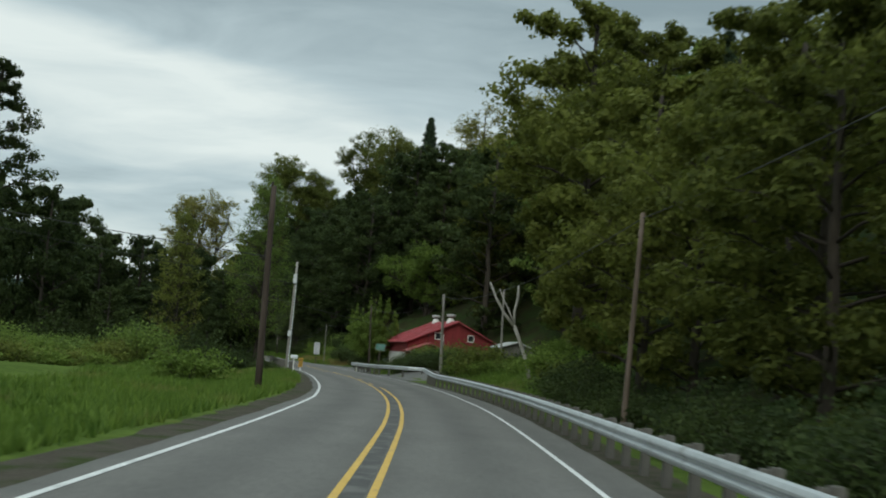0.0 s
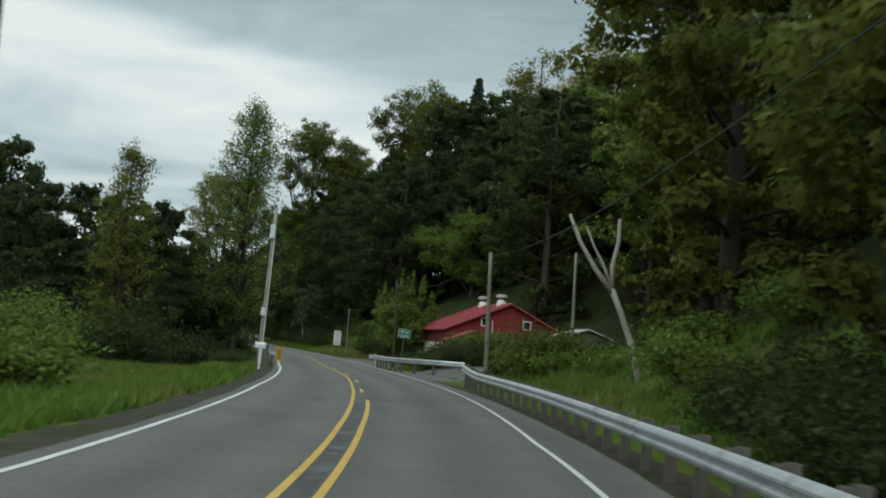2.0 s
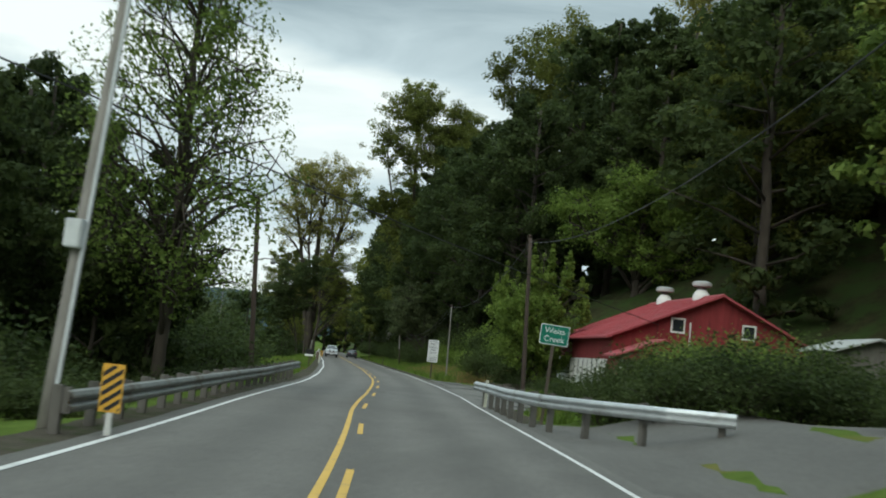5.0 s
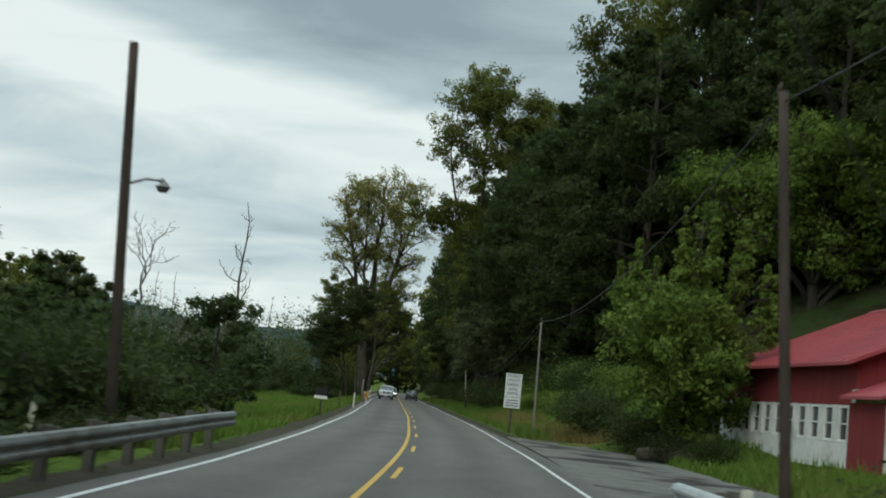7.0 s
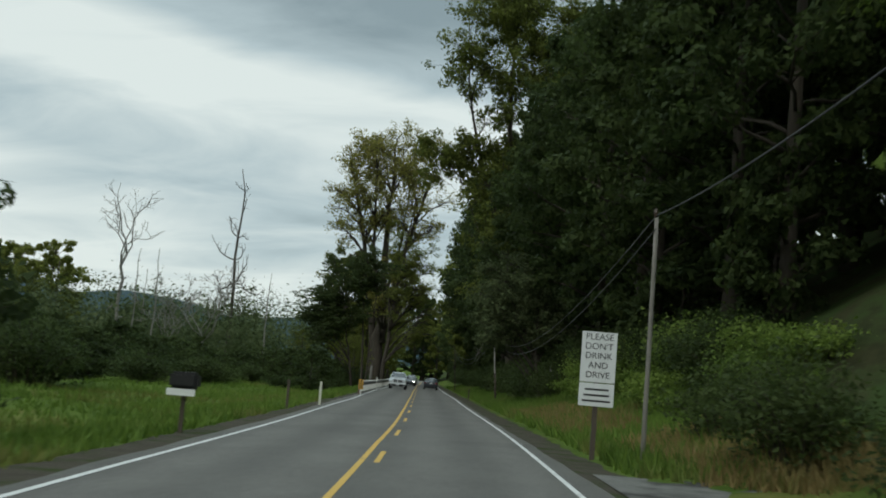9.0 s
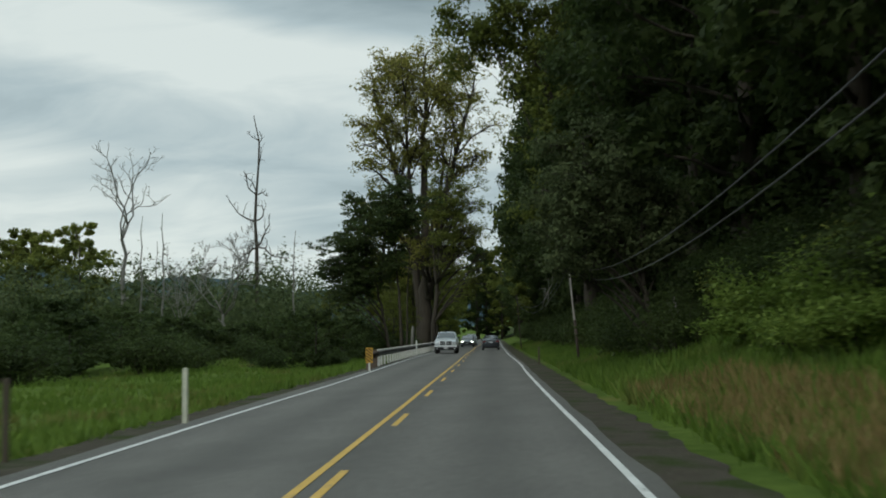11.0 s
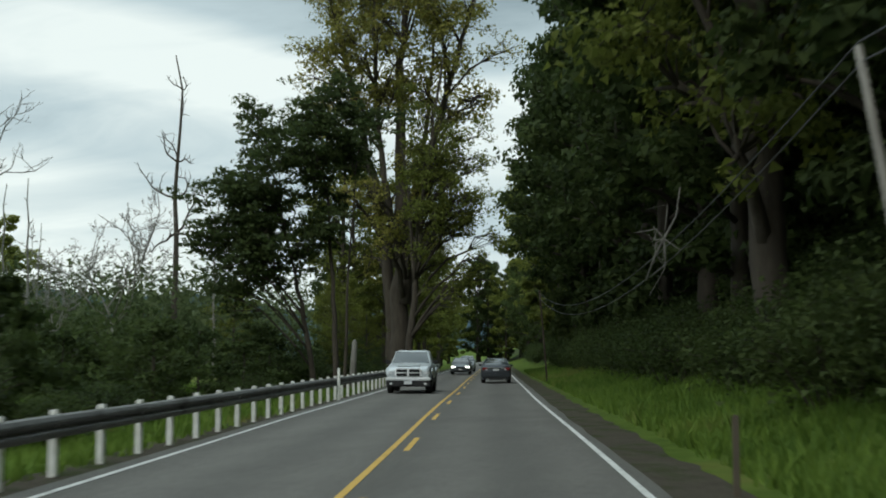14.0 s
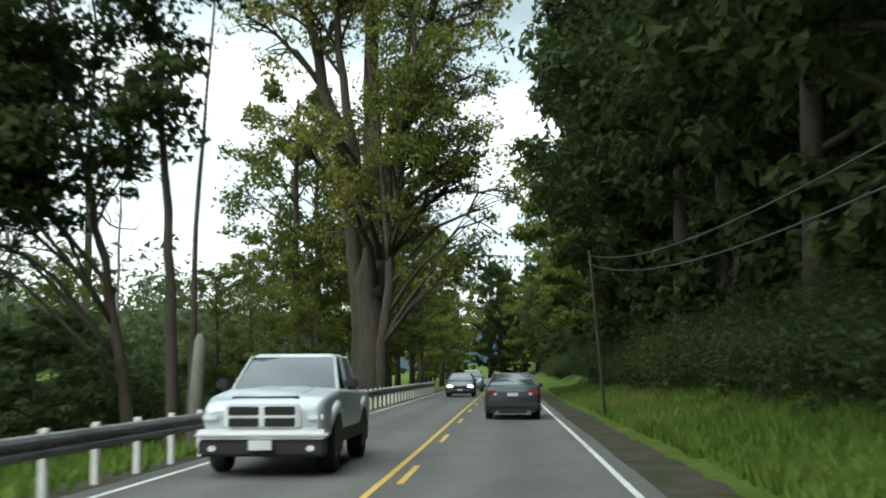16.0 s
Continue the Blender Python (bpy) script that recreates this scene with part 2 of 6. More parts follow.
def box(bm, x0, x1, y0, y1, z0, z1, bevel=0.0, m=None):
    made = bmesh.ops.create_cube(bm, size=1.0)["verts"]
    bmesh.ops.transform(bm, verts=made, matrix=Matrix.Translation(((x0 + x1) / 2, (y0 + y1) / 2, (z0 + z1) / 2)) @ Matrix.Diagonal((x1 - x0, y1 - y0, z1 - z0, 1)))
    if bevel:
        edges = list({e for v in made for e in v.link_edges})
        made = bmesh.ops.bevel(bm, geom=edges, offset=bevel, segments=2, affect="EDGES")["verts"]
    if m is not None:
        bmesh.ops.transform(bm, verts=list({v for v in made}), matrix=m)


def tube(points, radii, sides=6):
    """Vertices and faces of a tapering tube along points."""
    pts = [Vector(p) for p in points]
    verts, faces = [], []
    for i, p in enumerate(pts):
        d = (pts[min(i + 1, len(pts) - 1)] - pts[max(i - 1, 0)]).normalized()
        a = d.cross(Vector((0.31, 0.95, 0.12))).normalized()
        b = d.cross(a)
        for k in range(sides):
            w = 2 * math.pi * k / sides
            verts.append(p + (a * math.cos(w) + b * math.sin(w)) * radii[i])
    for i in range(len(pts) - 1):
        for k in range(sides):
            n = (k + 1) % sides
            faces.append((i * sides + k, i * sides + n, (i + 1) * sides + n, (i + 1) * sides + k))
    faces.append(tuple(range(sides - 1, -1, -1)))
    faces.append(tuple(range((len(pts) - 1) * sides, len(pts) * sides)))
    return verts, faces


def gather(tubes):
    verts, faces = [], []
    for v, f in tubes:
        k = len(verts)
        verts += v
        faces += [tuple(i + k for i in q) for q in f]
    return verts, faces


# ---------------- the line of the road ----------------
KNOT_Y = [-400, 0, 20, 36, 50, 65, 72, 85, 100, 110, 120, 130, 140, 150, 167.8, 174, 190, 198, 224.6, 231, 254, 265.6, 288, 320, 1500]
KNOT_X = [-2.5, -0.82, -0.8, -0.92, -1.35, -2.65, -3.45, -5.45, -8.2, -10.3, -12.0, -13.7, -15.6, -17.8, -21.8, -23.3, -27.2, -29.1, -35.4, -36.9, -42.5, -45.2, -50.6, -58.2, -335]
LINE_Y = np.arange(-200, 1200, 2.0)
LINE_X = np.interp(LINE_Y, KNOT_Y, KNOT_X)
_k = np.exp(-0.5 * (np.arange(-9, 10) / 3.2) ** 2)
LINE_X = np.convolve(np.pad(LINE_X, 9, mode="edge"), _k / _k.sum(), "valid")
SLOPE = np.gradient(LINE_X, LINE_Y)


def road_x(y):
    return float(np.interp(y, LINE_Y, LINE_X))


def road_turn(y):
    """The road's heading, in degrees to the left of +y."""
    return math.degrees(math.atan(-float(np.interp(y, LINE_Y, SLOPE))))


def at_road(y, d, z=0.0):
    """The place d metres to the right of the middle line."""
    a = radians(road_turn(y))
    return Vector((road_x(y) + d * math.cos(a), y + d * math.sin(a), z))


def smooth_step(v, a, b):
    t = np.clip((v - a) / (b - a), 0, 1)
    return t * t * (3 - 2 * t)


def ground_z(x, y):
    """The lie of the land: a level road, low meadow to its left, a wooded hillside to its right."""
    x, y = np.asarray(x, float), np.asarray(y, float)
    a = np.arctan(np.interp(y, LINE_Y, SLOPE))
    d = (x - np.interp(y, LINE_Y, LINE_X)) * np.cos(a)
    z = np.full(np.broadcast(x, y).shape, -0.06)
    # left: verge, then the meadow, a creek bed, and the far rise
    z = z - smooth_step(-d, 4.2, 9.0) * 0.45 - smooth_step(-d, 12, 60) * 0.8
    z = z - smooth_step(-d, 4.6, 8) * 1.0 * np.exp(-((y - 108) / 12) ** 2)
    z = z + smooth_step(-d, 250, 900) * 20
    # right: foot of the slope moves back round the barn
    foot = np.interp(y, [-100, 0, 40, 60, 75, 90, 100, 140, 155, 172, 200, 218, 400], [10, 10, 9, 8, 9, 20, 30, 28, 20, 8.6, 8.5, 8.5, 8.5])
    rise = np.maximum(d - foot, 0)
    hill = 38 * (1 - np.exp(-rise / 52))
    z = z + np.where(d > 0, hill, 0)
    toe = np.interp(y, [114, 122, 151, 157], [5.2, 8.8, 8.8, 5.2])
    z = z + smooth_step(d, toe, toe + 4.3) * np.interp(y, [-50, 40, 60, 85, 105, 150, 165, 180, 400], [-0.5, -0.5, 0.9, 1.2, 0.85, 0.85, 1.1, 1.0, 1.0])
    rough = np.sin(x * 0.9 + 1.3) * np.sin(y * 0.7) * 0.10 + np.sin(x * 0.23) * np.cos(y * 0.31) * 0.25
    z = z + rough * smooth_step(np.abs(d), 6, 14)
    return z


def gz(x, y):
    return float(ground_z(x, y))


def sheet(name, xs, ys, mat):
    gx, gy = np.meshgrid(xs, ys)
    z = ground_z(gx, gy)
    verts = np.stack([gx, gy, z], -1).reshape(-1, 3).tolist()
    nx, ny = len(xs), len(ys)
    faces = [(j * nx + i, j * nx + i + 1, (j + 1) * nx + i + 1, (j + 1) * nx + i) for j in range(ny - 1) for i in range(nx - 1)]
    return mesh(name, verts, faces, mat, smooth=True)


xs = np.concatenate([np.linspace(-2600, -200, 25)[:-1], np.linspace(-200, -90, 45)[:-1], np.arange(-90, 40, 1.6), np.linspace(40, 120, 40), np.linspace(150, 2600, 20)])
ys = np.concatenate([np.linspace(-900, -60, 14)[:-1], np.arange(-60, 345, 2.2), np.linspace(350, 600, 50), np.linspace(640, 3200, 26)])
# litter colour that also carries the dark of the trees' shade
FOREST_FLOOR_SHADE = material("forest_floor_shade", (0.022, 0.024, 0.012), (0.05, 0.05, 0.024), 2.0, 1.0, spec=0.03, bump=1.0, bump_scale=9, spots=((0.035, 0.055, 0.018), 0.5, 0.42, 0.6))


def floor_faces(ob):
    """Leaf litter under the woods, darkened for tree shade, from the slope's foot upwards."""
    ob.data.materials.append(FOREST_FLOOR_SHADE)
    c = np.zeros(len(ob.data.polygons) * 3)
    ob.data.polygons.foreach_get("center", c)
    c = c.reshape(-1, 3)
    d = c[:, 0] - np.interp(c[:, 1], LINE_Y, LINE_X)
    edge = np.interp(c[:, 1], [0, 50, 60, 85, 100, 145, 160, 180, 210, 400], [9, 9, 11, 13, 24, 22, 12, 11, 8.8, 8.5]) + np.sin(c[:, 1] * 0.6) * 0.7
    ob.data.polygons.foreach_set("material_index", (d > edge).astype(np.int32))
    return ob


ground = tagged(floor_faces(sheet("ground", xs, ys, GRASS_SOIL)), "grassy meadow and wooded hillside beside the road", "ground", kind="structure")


def ribbon(name, d0, d1, y0, y1, z, mat, step=2.0, parent=None, depth=0.0, wobble=0.0):
    """A strip of the road surface between two offsets from its middle line."""
    rng = random.Random(name)
    ysr = list(np.arange(y0, y1, step)) + [y1]
    verts, faces = [], []
    for y in ysr:
        w0, w1 = rng.uniform(-wobble, wobble), rng.uniform(-wobble, wobble)
        verts += [at_road(y, (d0(y) if callable(d0) else d0) + w0, z), at_road(y, (d1(y) if callable(d1) else d1) + w1, z)]
    for i in range(len(ysr) - 1):
        faces.append((2 * i, 2 * i + 1, 2 * i + 3, 2 * i + 2))
    if depth:
        n = len(verts)
        verts += [v - Vector((0, 0, depth)) for v in verts]
        for i in range(len(ysr) - 1):
            faces += [(2 * i, 2 * i + 2, n + 2 * i + 2, n + 2 * i), (2 * i + 1, n + 2 * i + 1, n + 2 * i + 3, 2 * i + 3)]
    return mesh(name, verts, faces, mat, parent)


LEFT_EDGE = ([0, 45, 66, 100, 125, 150, 240], [-3.2, -3.3, -3.75, -3.5, -3.3, -3.65, -4.0])
RIGHT_EDGE = ([0, 60, 90, 125, 150, 170, 240], [4.15, 4.2, 4.3, 4.15, 3.75, 3.5, 3.42])
road = tagged(ribbon("road", lambda y: float(np.interp(y, *LEFT_EDGE)), lambda y: float(np.interp(y, *RIGHT_EDGE)), -190, 900, 0.0, ASPHALT, depth=0.3, wobble=0.04), "grey worn asphalt two-lane road with painted lines", "road", kind="structure")
across = [float(np.interp(v.co.y, *e)) for v, e in zip(road.data.vertices, itertools.cycle((LEFT_EDGE, RIGHT_EDGE)))]
road.data.attributes.new("across", "FLOAT", "POINT").data.foreach_set("value", across)
for side, edge, out in (("left", LEFT_EDGE, -0.75), ("right", RIGHT_EDGE, 0.95)):
    tagged(ribbon("shoulder_" + side, lambda y: float(np.interp(y, *edge)) + min(out, -0.1 * out), lambda y: float(np.interp(y, *edge)) + max(out, -0.1 * out), -190, 600, -0.03, GRAVEL, step=0.8, wobble=0.12), "dark soil and gravel shoulder beside the asphalt road", "shoulder", kind="structure")


def painted(name, off, y0, y1, mat, w=0.05, step=2.0, high=0.007):
    """A painted line of thermoplastic at an offset that may shift along the road."""
    ysr = list(np.arange(y0, y1, step)) + [y1]
    verts, faces = [], []
    for y in ysr:
        d = off(y) if callable(off) else off
        verts += [at_road(y, d - w, high), at_road(y, d + w, high)]
    for i in range(len(ysr) - 1):
        faces.append((2 * i, 2 * i + 1, 2 * i + 3, 2 * i + 2))
    return mesh(name, verts, faces, mat, road)


def centre_off(y):
    return float(np.interp(y, [28, 34, 44, 52, 64, 72, 86, 105, 117, 127, 143, 160, 190, 212, 241, 262], [-0.15, -0.2, -0.33, -0.45, -0.5, -0.47, -0.22, -0.3, -0.12, -0.14, -0.2, -0.26, -0.13, -0.18, -0.26, -0.23]))


painted("edge_line", lambda y: float(np.interp(y, [26, 42, 50, 58, 67, 79, 92, 103, 115, 125, 135, 150, 186, 200, 214, 226, 241, 256], [-2.81, -2.9, -3.12, -3.27, -3.42, -3.32, -3.2, -3.13, -2.95, -2.93, -3.15, -3.3, -3.34, -3.28, -3.43, -3.55, -3.68, -3.58])), -180, 880, WHITE_LINE)
painted("edge_line", lambda y: float(np.interp(y, [30, 46, 52, 66, 76, 90, 111, 124, 131, 147, 183, 211, 222, 241, 260], [3.23, 3.2, 3.15, 3.37, 3.52, 3.7, 3.76, 3.65, 3.45, 3.2, 3.22, 3.17, 3.22, 3.15, 3.08])), -180, 880, WHITE_LINE)
painted("tar_seam", lambda y: centre_off(y) + 0.19, -180, 63, TAR, w=0.13, high=0.003)
painted("centre_line", centre_off, -180, 880, YELLOW_LINE)
painted("centre_line", lambda y: centre_off(y) + 0.41, -180, 63, YELLOW_LINE)
y = 192.7 - 13 * 9.6
while y < 420:
    painted("centre_dash", lambda q: centre_off(q) + 0.27, y, y + 3.1, YELLOW_LINE, step=1.0)
    y += 9.6
# driveway mouth and pull-out on the right
for nm, d0, d1, y0, y1, lab in (("driveway", 3.9, 15, 90.5, 107.5, "worn grey driveway mouth beside the road"), ("pull_out", 4.0, 8.7, 117, 156, "gravel pull-out beside the road")):
    pts = []
    for i, y in enumerate(np.linspace(y0, y1, 31)):
        e = math.sin(math.pi * i / 30) ** 0.4 if nm == "pull_out" else 1.0
        for q in np.linspace(0, 1, 6):
            p = at_road(float(y), d0 + (d1 - d0) * q * (0.25 + 0.75 * e))
            p.z = max(gz(p.x, p.y) + 0.05, -0.015)
            if nm == "driveway" and (i in (0, 30) or q == 1):
                p.z -= 0.14
            pts.append(p)
    fs = [(i * 6 + k, i * 6 + k + 1, i * 6 + k + 7, i * 6 + k + 6) for i in range(30) for k in range(5)]
    tagged(mesh(nm, pts, fs, ASPHALT if nm == "driveway" else GRAVEL_PALE, smooth=True), lab, "driveway", kind="structure")


# ---------------- trees ----------------
def leaf_cards(centres, size, rng, up=0.35, droop=0.0, outward=None):
    """One pointed leaf spray per centre, turned at random or roughly outward from its clump."""
    n = len(centres)
    c = np.asarray(centres, float)
    nrm = rng.normal(size=(n, 3))
    if outward is None:
        nrm[:, 2] = np.abs(nrm[:, 2]) + up
    else:
        nrm = nrm * 0.5 + outward
        nrm[:, 2] += up
    nrm /= np.linalg.norm(nrm, axis=1)[:, None]
    a = np.cross(nrm, rng.normal(size=(n, 3)))
    a /= np.linalg.norm(a, axis=1)[:, None] + 1e-9
    b = np.cross(nrm, a)
    s = size * rng.uniform(0.55, 1.4, n)[:, None]
    w = s * rng.uniform(0.32, 0.6, n)[:, None]
    skew = rng.uniform(-0.35, 0.35, n)[:, None] * s
    tip = c + a * s * 0.62 + b * skew
    tip[:, 2] -= droop * s[:, 0]
    v = np.stack([c - a * s * 0.5 + b * w, tip, c - a * s * 0.42 - b * w], 1).reshape(-1, 3)
    return v, np.arange(n * 3).reshape(-1, 3)


def clump_of(rng, n, centre, radius, flat=0.75):
    """Places of n leaves in a rounded clump, most of them near its skin, and their outward directions."""
    d = rng.normal(size=(n, 3))
    d /= np.linalg.norm(d, axis=1)[:, None] + 1e-9
    r = radius * rng.uniform(0.12, 1.0, n)[:, None] ** 0.45 * rng.uniform(0.85, 1.2, n)[:, None]
    return centre + d * r * np.array([1, 1, flat]), d


def raw_mesh(name, v, f, mat, parent, label=""):
    me = bpy.data.meshes.new(name)
    v, f = np.asarray(v, np.float32), np.asarray(f, np.int32)
    me.vertices.add(len(v))
    me.vertices.foreach_set("co", v.ravel())
    me.loops.add(f.size)
    me.loops.foreach_set("vertex_index", f.ravel())
    me.polygons.add(len(f))
    me.polygons.foreach_set("loop_start", np.arange(0, f.size, f.shape[1], dtype=np.int32))
    me.update(calc_edges=True)
    me.validate()
    me.materials.append(mat)
    ob = new(name, me)
    ob.parent = parent
    if label:
        ob["label"] = label
    return ob


def tree(name, label, seed, height, spread, base, leaves, size, leaf_mat, bark=BARK, limbs=16, twigs=5, trunk_r=None, taper=0.75, lean=0.0, forks=1, clump=1.0, category="tree", shape=0.6, rise=0.55, fine=True):
    """A broadleaf tree: tapered trunk, limbs, twigs, and leaf sprays in clumps round the twigs.
    base: the crown's lower end as a share of the height; shape: where it is widest; rise: how steeply limbs climb."""
    rng = np.random.default_rng(seed)
    root = empty(name, Matrix(), label, category)
    trunk_r = trunk_r or height * 0.016
    tubes, spots, outs = [], [], []
    for fk in range(forks):
        ang0 = rng.uniform(0, 6.28)
        off = np.array([math.cos(ang0), math.sin(ang0), 0]) * (0.0 if forks == 1 else height * 0.07)
        pts = []
        for i in range(9):
            t = i / 8
            wob = rng.normal(size=2) * height * 0.006 * t
            pts.append(np.array([wob[0] + lean * height * t * t, wob[1], height * 0.97 * t]) + off * (0.15 + t))
        rad = [trunk_r * (1.25 if i == 0 else 1) * (1 - taper * i / 8) ** 1.0 + 0.012 for i in range(9)]
        tubes.append(tube(pts, rad, 8))
        for li in range(limbs // forks):
            t = base + (1 - base) * ((li + rng.uniform(0, 1)) / (limbs // forks)) * 0.97
            k = t * 8
            p0 = pts[int(k)] * (1 - k % 1) + pts[min(int(k) + 1, 8)] * (k % 1)
            u = (t - base) / (1 - base)
            wide = (u / shape) ** 0.6 if u < shape else max(0.0, 1 - (u - shape) / (1 - shape)) ** 0.7
            length = spread * (0.22 + 0.78 * wide) * rng.uniform(0.7, 1.12)
            a = li * 2.4 + rng.uniform(-0.5, 0.5)
            out_d = np.array([math.cos(a), math.sin(a), 0.0])
            up_d = rise * rng.uniform(0.6, 1.4) * (0.7 + 0.6 * u)
            seg = []
            for j in range(5):
                q = j / 4
                seg.append(p0 + out_d * length * q + np.array([0, 0, length * up_d * q * (1 - 0.25 * q)]) + rng.normal(size=3) * 0.05 * length * q)
            r0 = max(0.02, trunk_r * (1 - 0.75 * t) * 0.42)
            tubes.append(tube(seg[::1 if fine else 2], [r0 * (1 - 0.85 * j / 4) + 0.006 for j in range(0, 5, 1 if fine else 2)], 4 if fine else 3))
            for tw in range(twigs):
                q = 0.35 + 0.65 * (tw + rng.uniform(0, 1)) / twigs
                k2 = q * 4
                s0 = seg[int(k2)] * (1 - k2 % 1) + seg[min(int(k2) + 1, 4)] * (k2 % 1)
                d2 = rng.normal(size=3) + out_d * 0.8
                d2[2] = abs(d2[2]) * 0.6 + 0.1
                d2 /= np.linalg.norm(d2)
                l2 = length * rng.uniform(0.2, 0.42) + 0.2
                e2 = s0 + d2 * l2
                if fine:
                    tubes.append(tube([s0, (s0 + e2) / 2 + rng.normal(size=3) * 0.04 * l2, e2], [r0 * 0.35 + 0.005, r0 * 0.22 + 0.004, 0.004], 3))
                spots.append((e2, l2, (s0 + e2) / 2))
    bv, bf = gather(tubes)
    mesh("trunk", bv, bf, bark, root, smooth=True)
    if leaves:
        per = leaves // len(spots)
        cs = []
        for e2, l2, mid in spots:
            n = max(4, int(per * rng.uniform(0.35, 1.65)))
            sig = (0.32 * l2 + 0.025 * spread) * clump
            for c0, k, rad in ((e2, n, 1.75), (mid, n // 3, 1.3)):
                p, o = clump_of(rng, k, c0, sig * rad, 0.72)
                cs.append(p)
                outs.append(o)
        v, f = leaf_cards(np.concatenate(cs), size, rng, 0.45, outward=np.concatenate(outs))
        raw_mesh("crown", v, f, leaf_mat, root)
    return root


def crown_tree(name, label, seed, stems, lobes, size, mat, bark=BARK, per=34, flat=0.7, category="tree", twig=True, ragged=0.25):
    """A tree with a crown of chosen form.
    stems: (points, radius at the foot); lobes: (x, y, z, radius across, radius in height, clumps, clump radius), each on a bough of its own."""
    rng = np.random.default_rng(seed)
    root = empty(name, Matrix(), label, category)
    tubes, cs, outs = [], [], []
    paths = []
    for pts, r in stems:
        q = np.linspace(0, len(pts) - 1, 4 * len(pts))
        p = np.stack([np.interp(q, range(len(pts)), [v[k] for v in pts]) for k in range(3)], 1)
        kern = np.array([0.25, 0.5, 0.25])
        for _ in range(3):
            p[1:-1] = np.stack([np.convolve(p[:, k], kern, "valid") for k in range(3)], 1)
        p[1:-1] += rng.normal(size=(len(p) - 2, 3)) * r * 0.22
        rr = r * (1 - 0.86 * np.linspace(0, 1, len(p)) ** 0.9)
        rr[0] *= 1.3
        tubes.append(tube(p, rr, 10))
        paths.append((p, rr))
    for x, y, z, ra, rz, n, cr in lobes:
        c = np.array([x, y, z])
        best = None
        for p, rr in paths:
            gap = np.linalg.norm(p[:, :2] - c[:2], axis=1) * 0.9
            cost = np.abs(c[2] - gap - p[:, 2]) + gap * 0.8 + np.where(p[:, 2] > z, 4.0, 0.0)
            i = int(np.argmin(cost))
            if best is None or cost[i] < best[0]:
                best = (cost[i], p[i], rr[i])
        p0, r0 = best[1], max(0.025, best[2] * 0.5)
        bow = np.array([0, 0, 0.12 * np.linalg.norm(c - p0)])
        bough = [p0 + (c - p0) * q + bow * math.sin(math.pi * q) * (1 if z > p0[2] else 0.4) + rng.normal(size=3) * 0.035 * np.linalg.norm(c - p0) * (q if q < 1 else 0) for q in np.linspace(0, 1, 6)]
        tubes.append(tube(bough, [r0 * (1 - 0.13 * i) for i in range(6)], 6))
        for _ in range(n):
            d = rng.normal(size=3)
            d /= np.linalg.norm(d)
            e = c + d * np.array([ra, ra, rz]) * rng.uniform(0.35, 1.0) ** 0.6 * rng.uniform(1 - ragged, 1 + ragged)
            s0 = bough[int(rng.integers(3, 6))]
            if twig:
                mid = (s0 + e) / 2 + rng.normal(size=3) * 0.08 * ra + np.array([0, 0, 0.06 * ra])
                tubes.append(tube([s0, mid, e], [r0 * 0.3 + 0.008, r0 * 0.2 + 0.006, 0.006], 4))
            p, o = clump_of(rng, int(per * rng.uniform(0.6, 1.4)), e, cr * rng.uniform(0.7, 1.25), flat)
            cs.append(p)
            outs.append(o * 0.7 + d * 0.3)
    bv, bf = gather(tubes)
    mesh("trunk", bv, bf, bark, root, smooth=True)
    v, f = leaf_cards(np.concatenate(cs), size, rng, 0.4, outward=np.concatenate(outs))
    raw_mesh("crown", v, f, mat, root)
    return root


def lobed(rng, x, y, z, rx, up, down, count, lobe, clumps, cr, hollow=0.55, ry=None):
    """Lobes spread through a crown: up and down are its reach over and under z."""
    out = []
    for i in range(count):
        d = rng.normal(size=3)
        d /= np.linalg.norm(d)
        q = rng.uniform(hollow, 1.0)
        k = lobe * rng.uniform(0.75, 1.25)
        out.append((x + d[0] * (rx - k * 0.45) * q, y + d[1] * ((ry or rx) - k * 0.45) * q, z + d[2] * ((up if d[2] > 0 else down) - k * 0.3) * q, k, k * 0.8, clumps, cr))
    return out


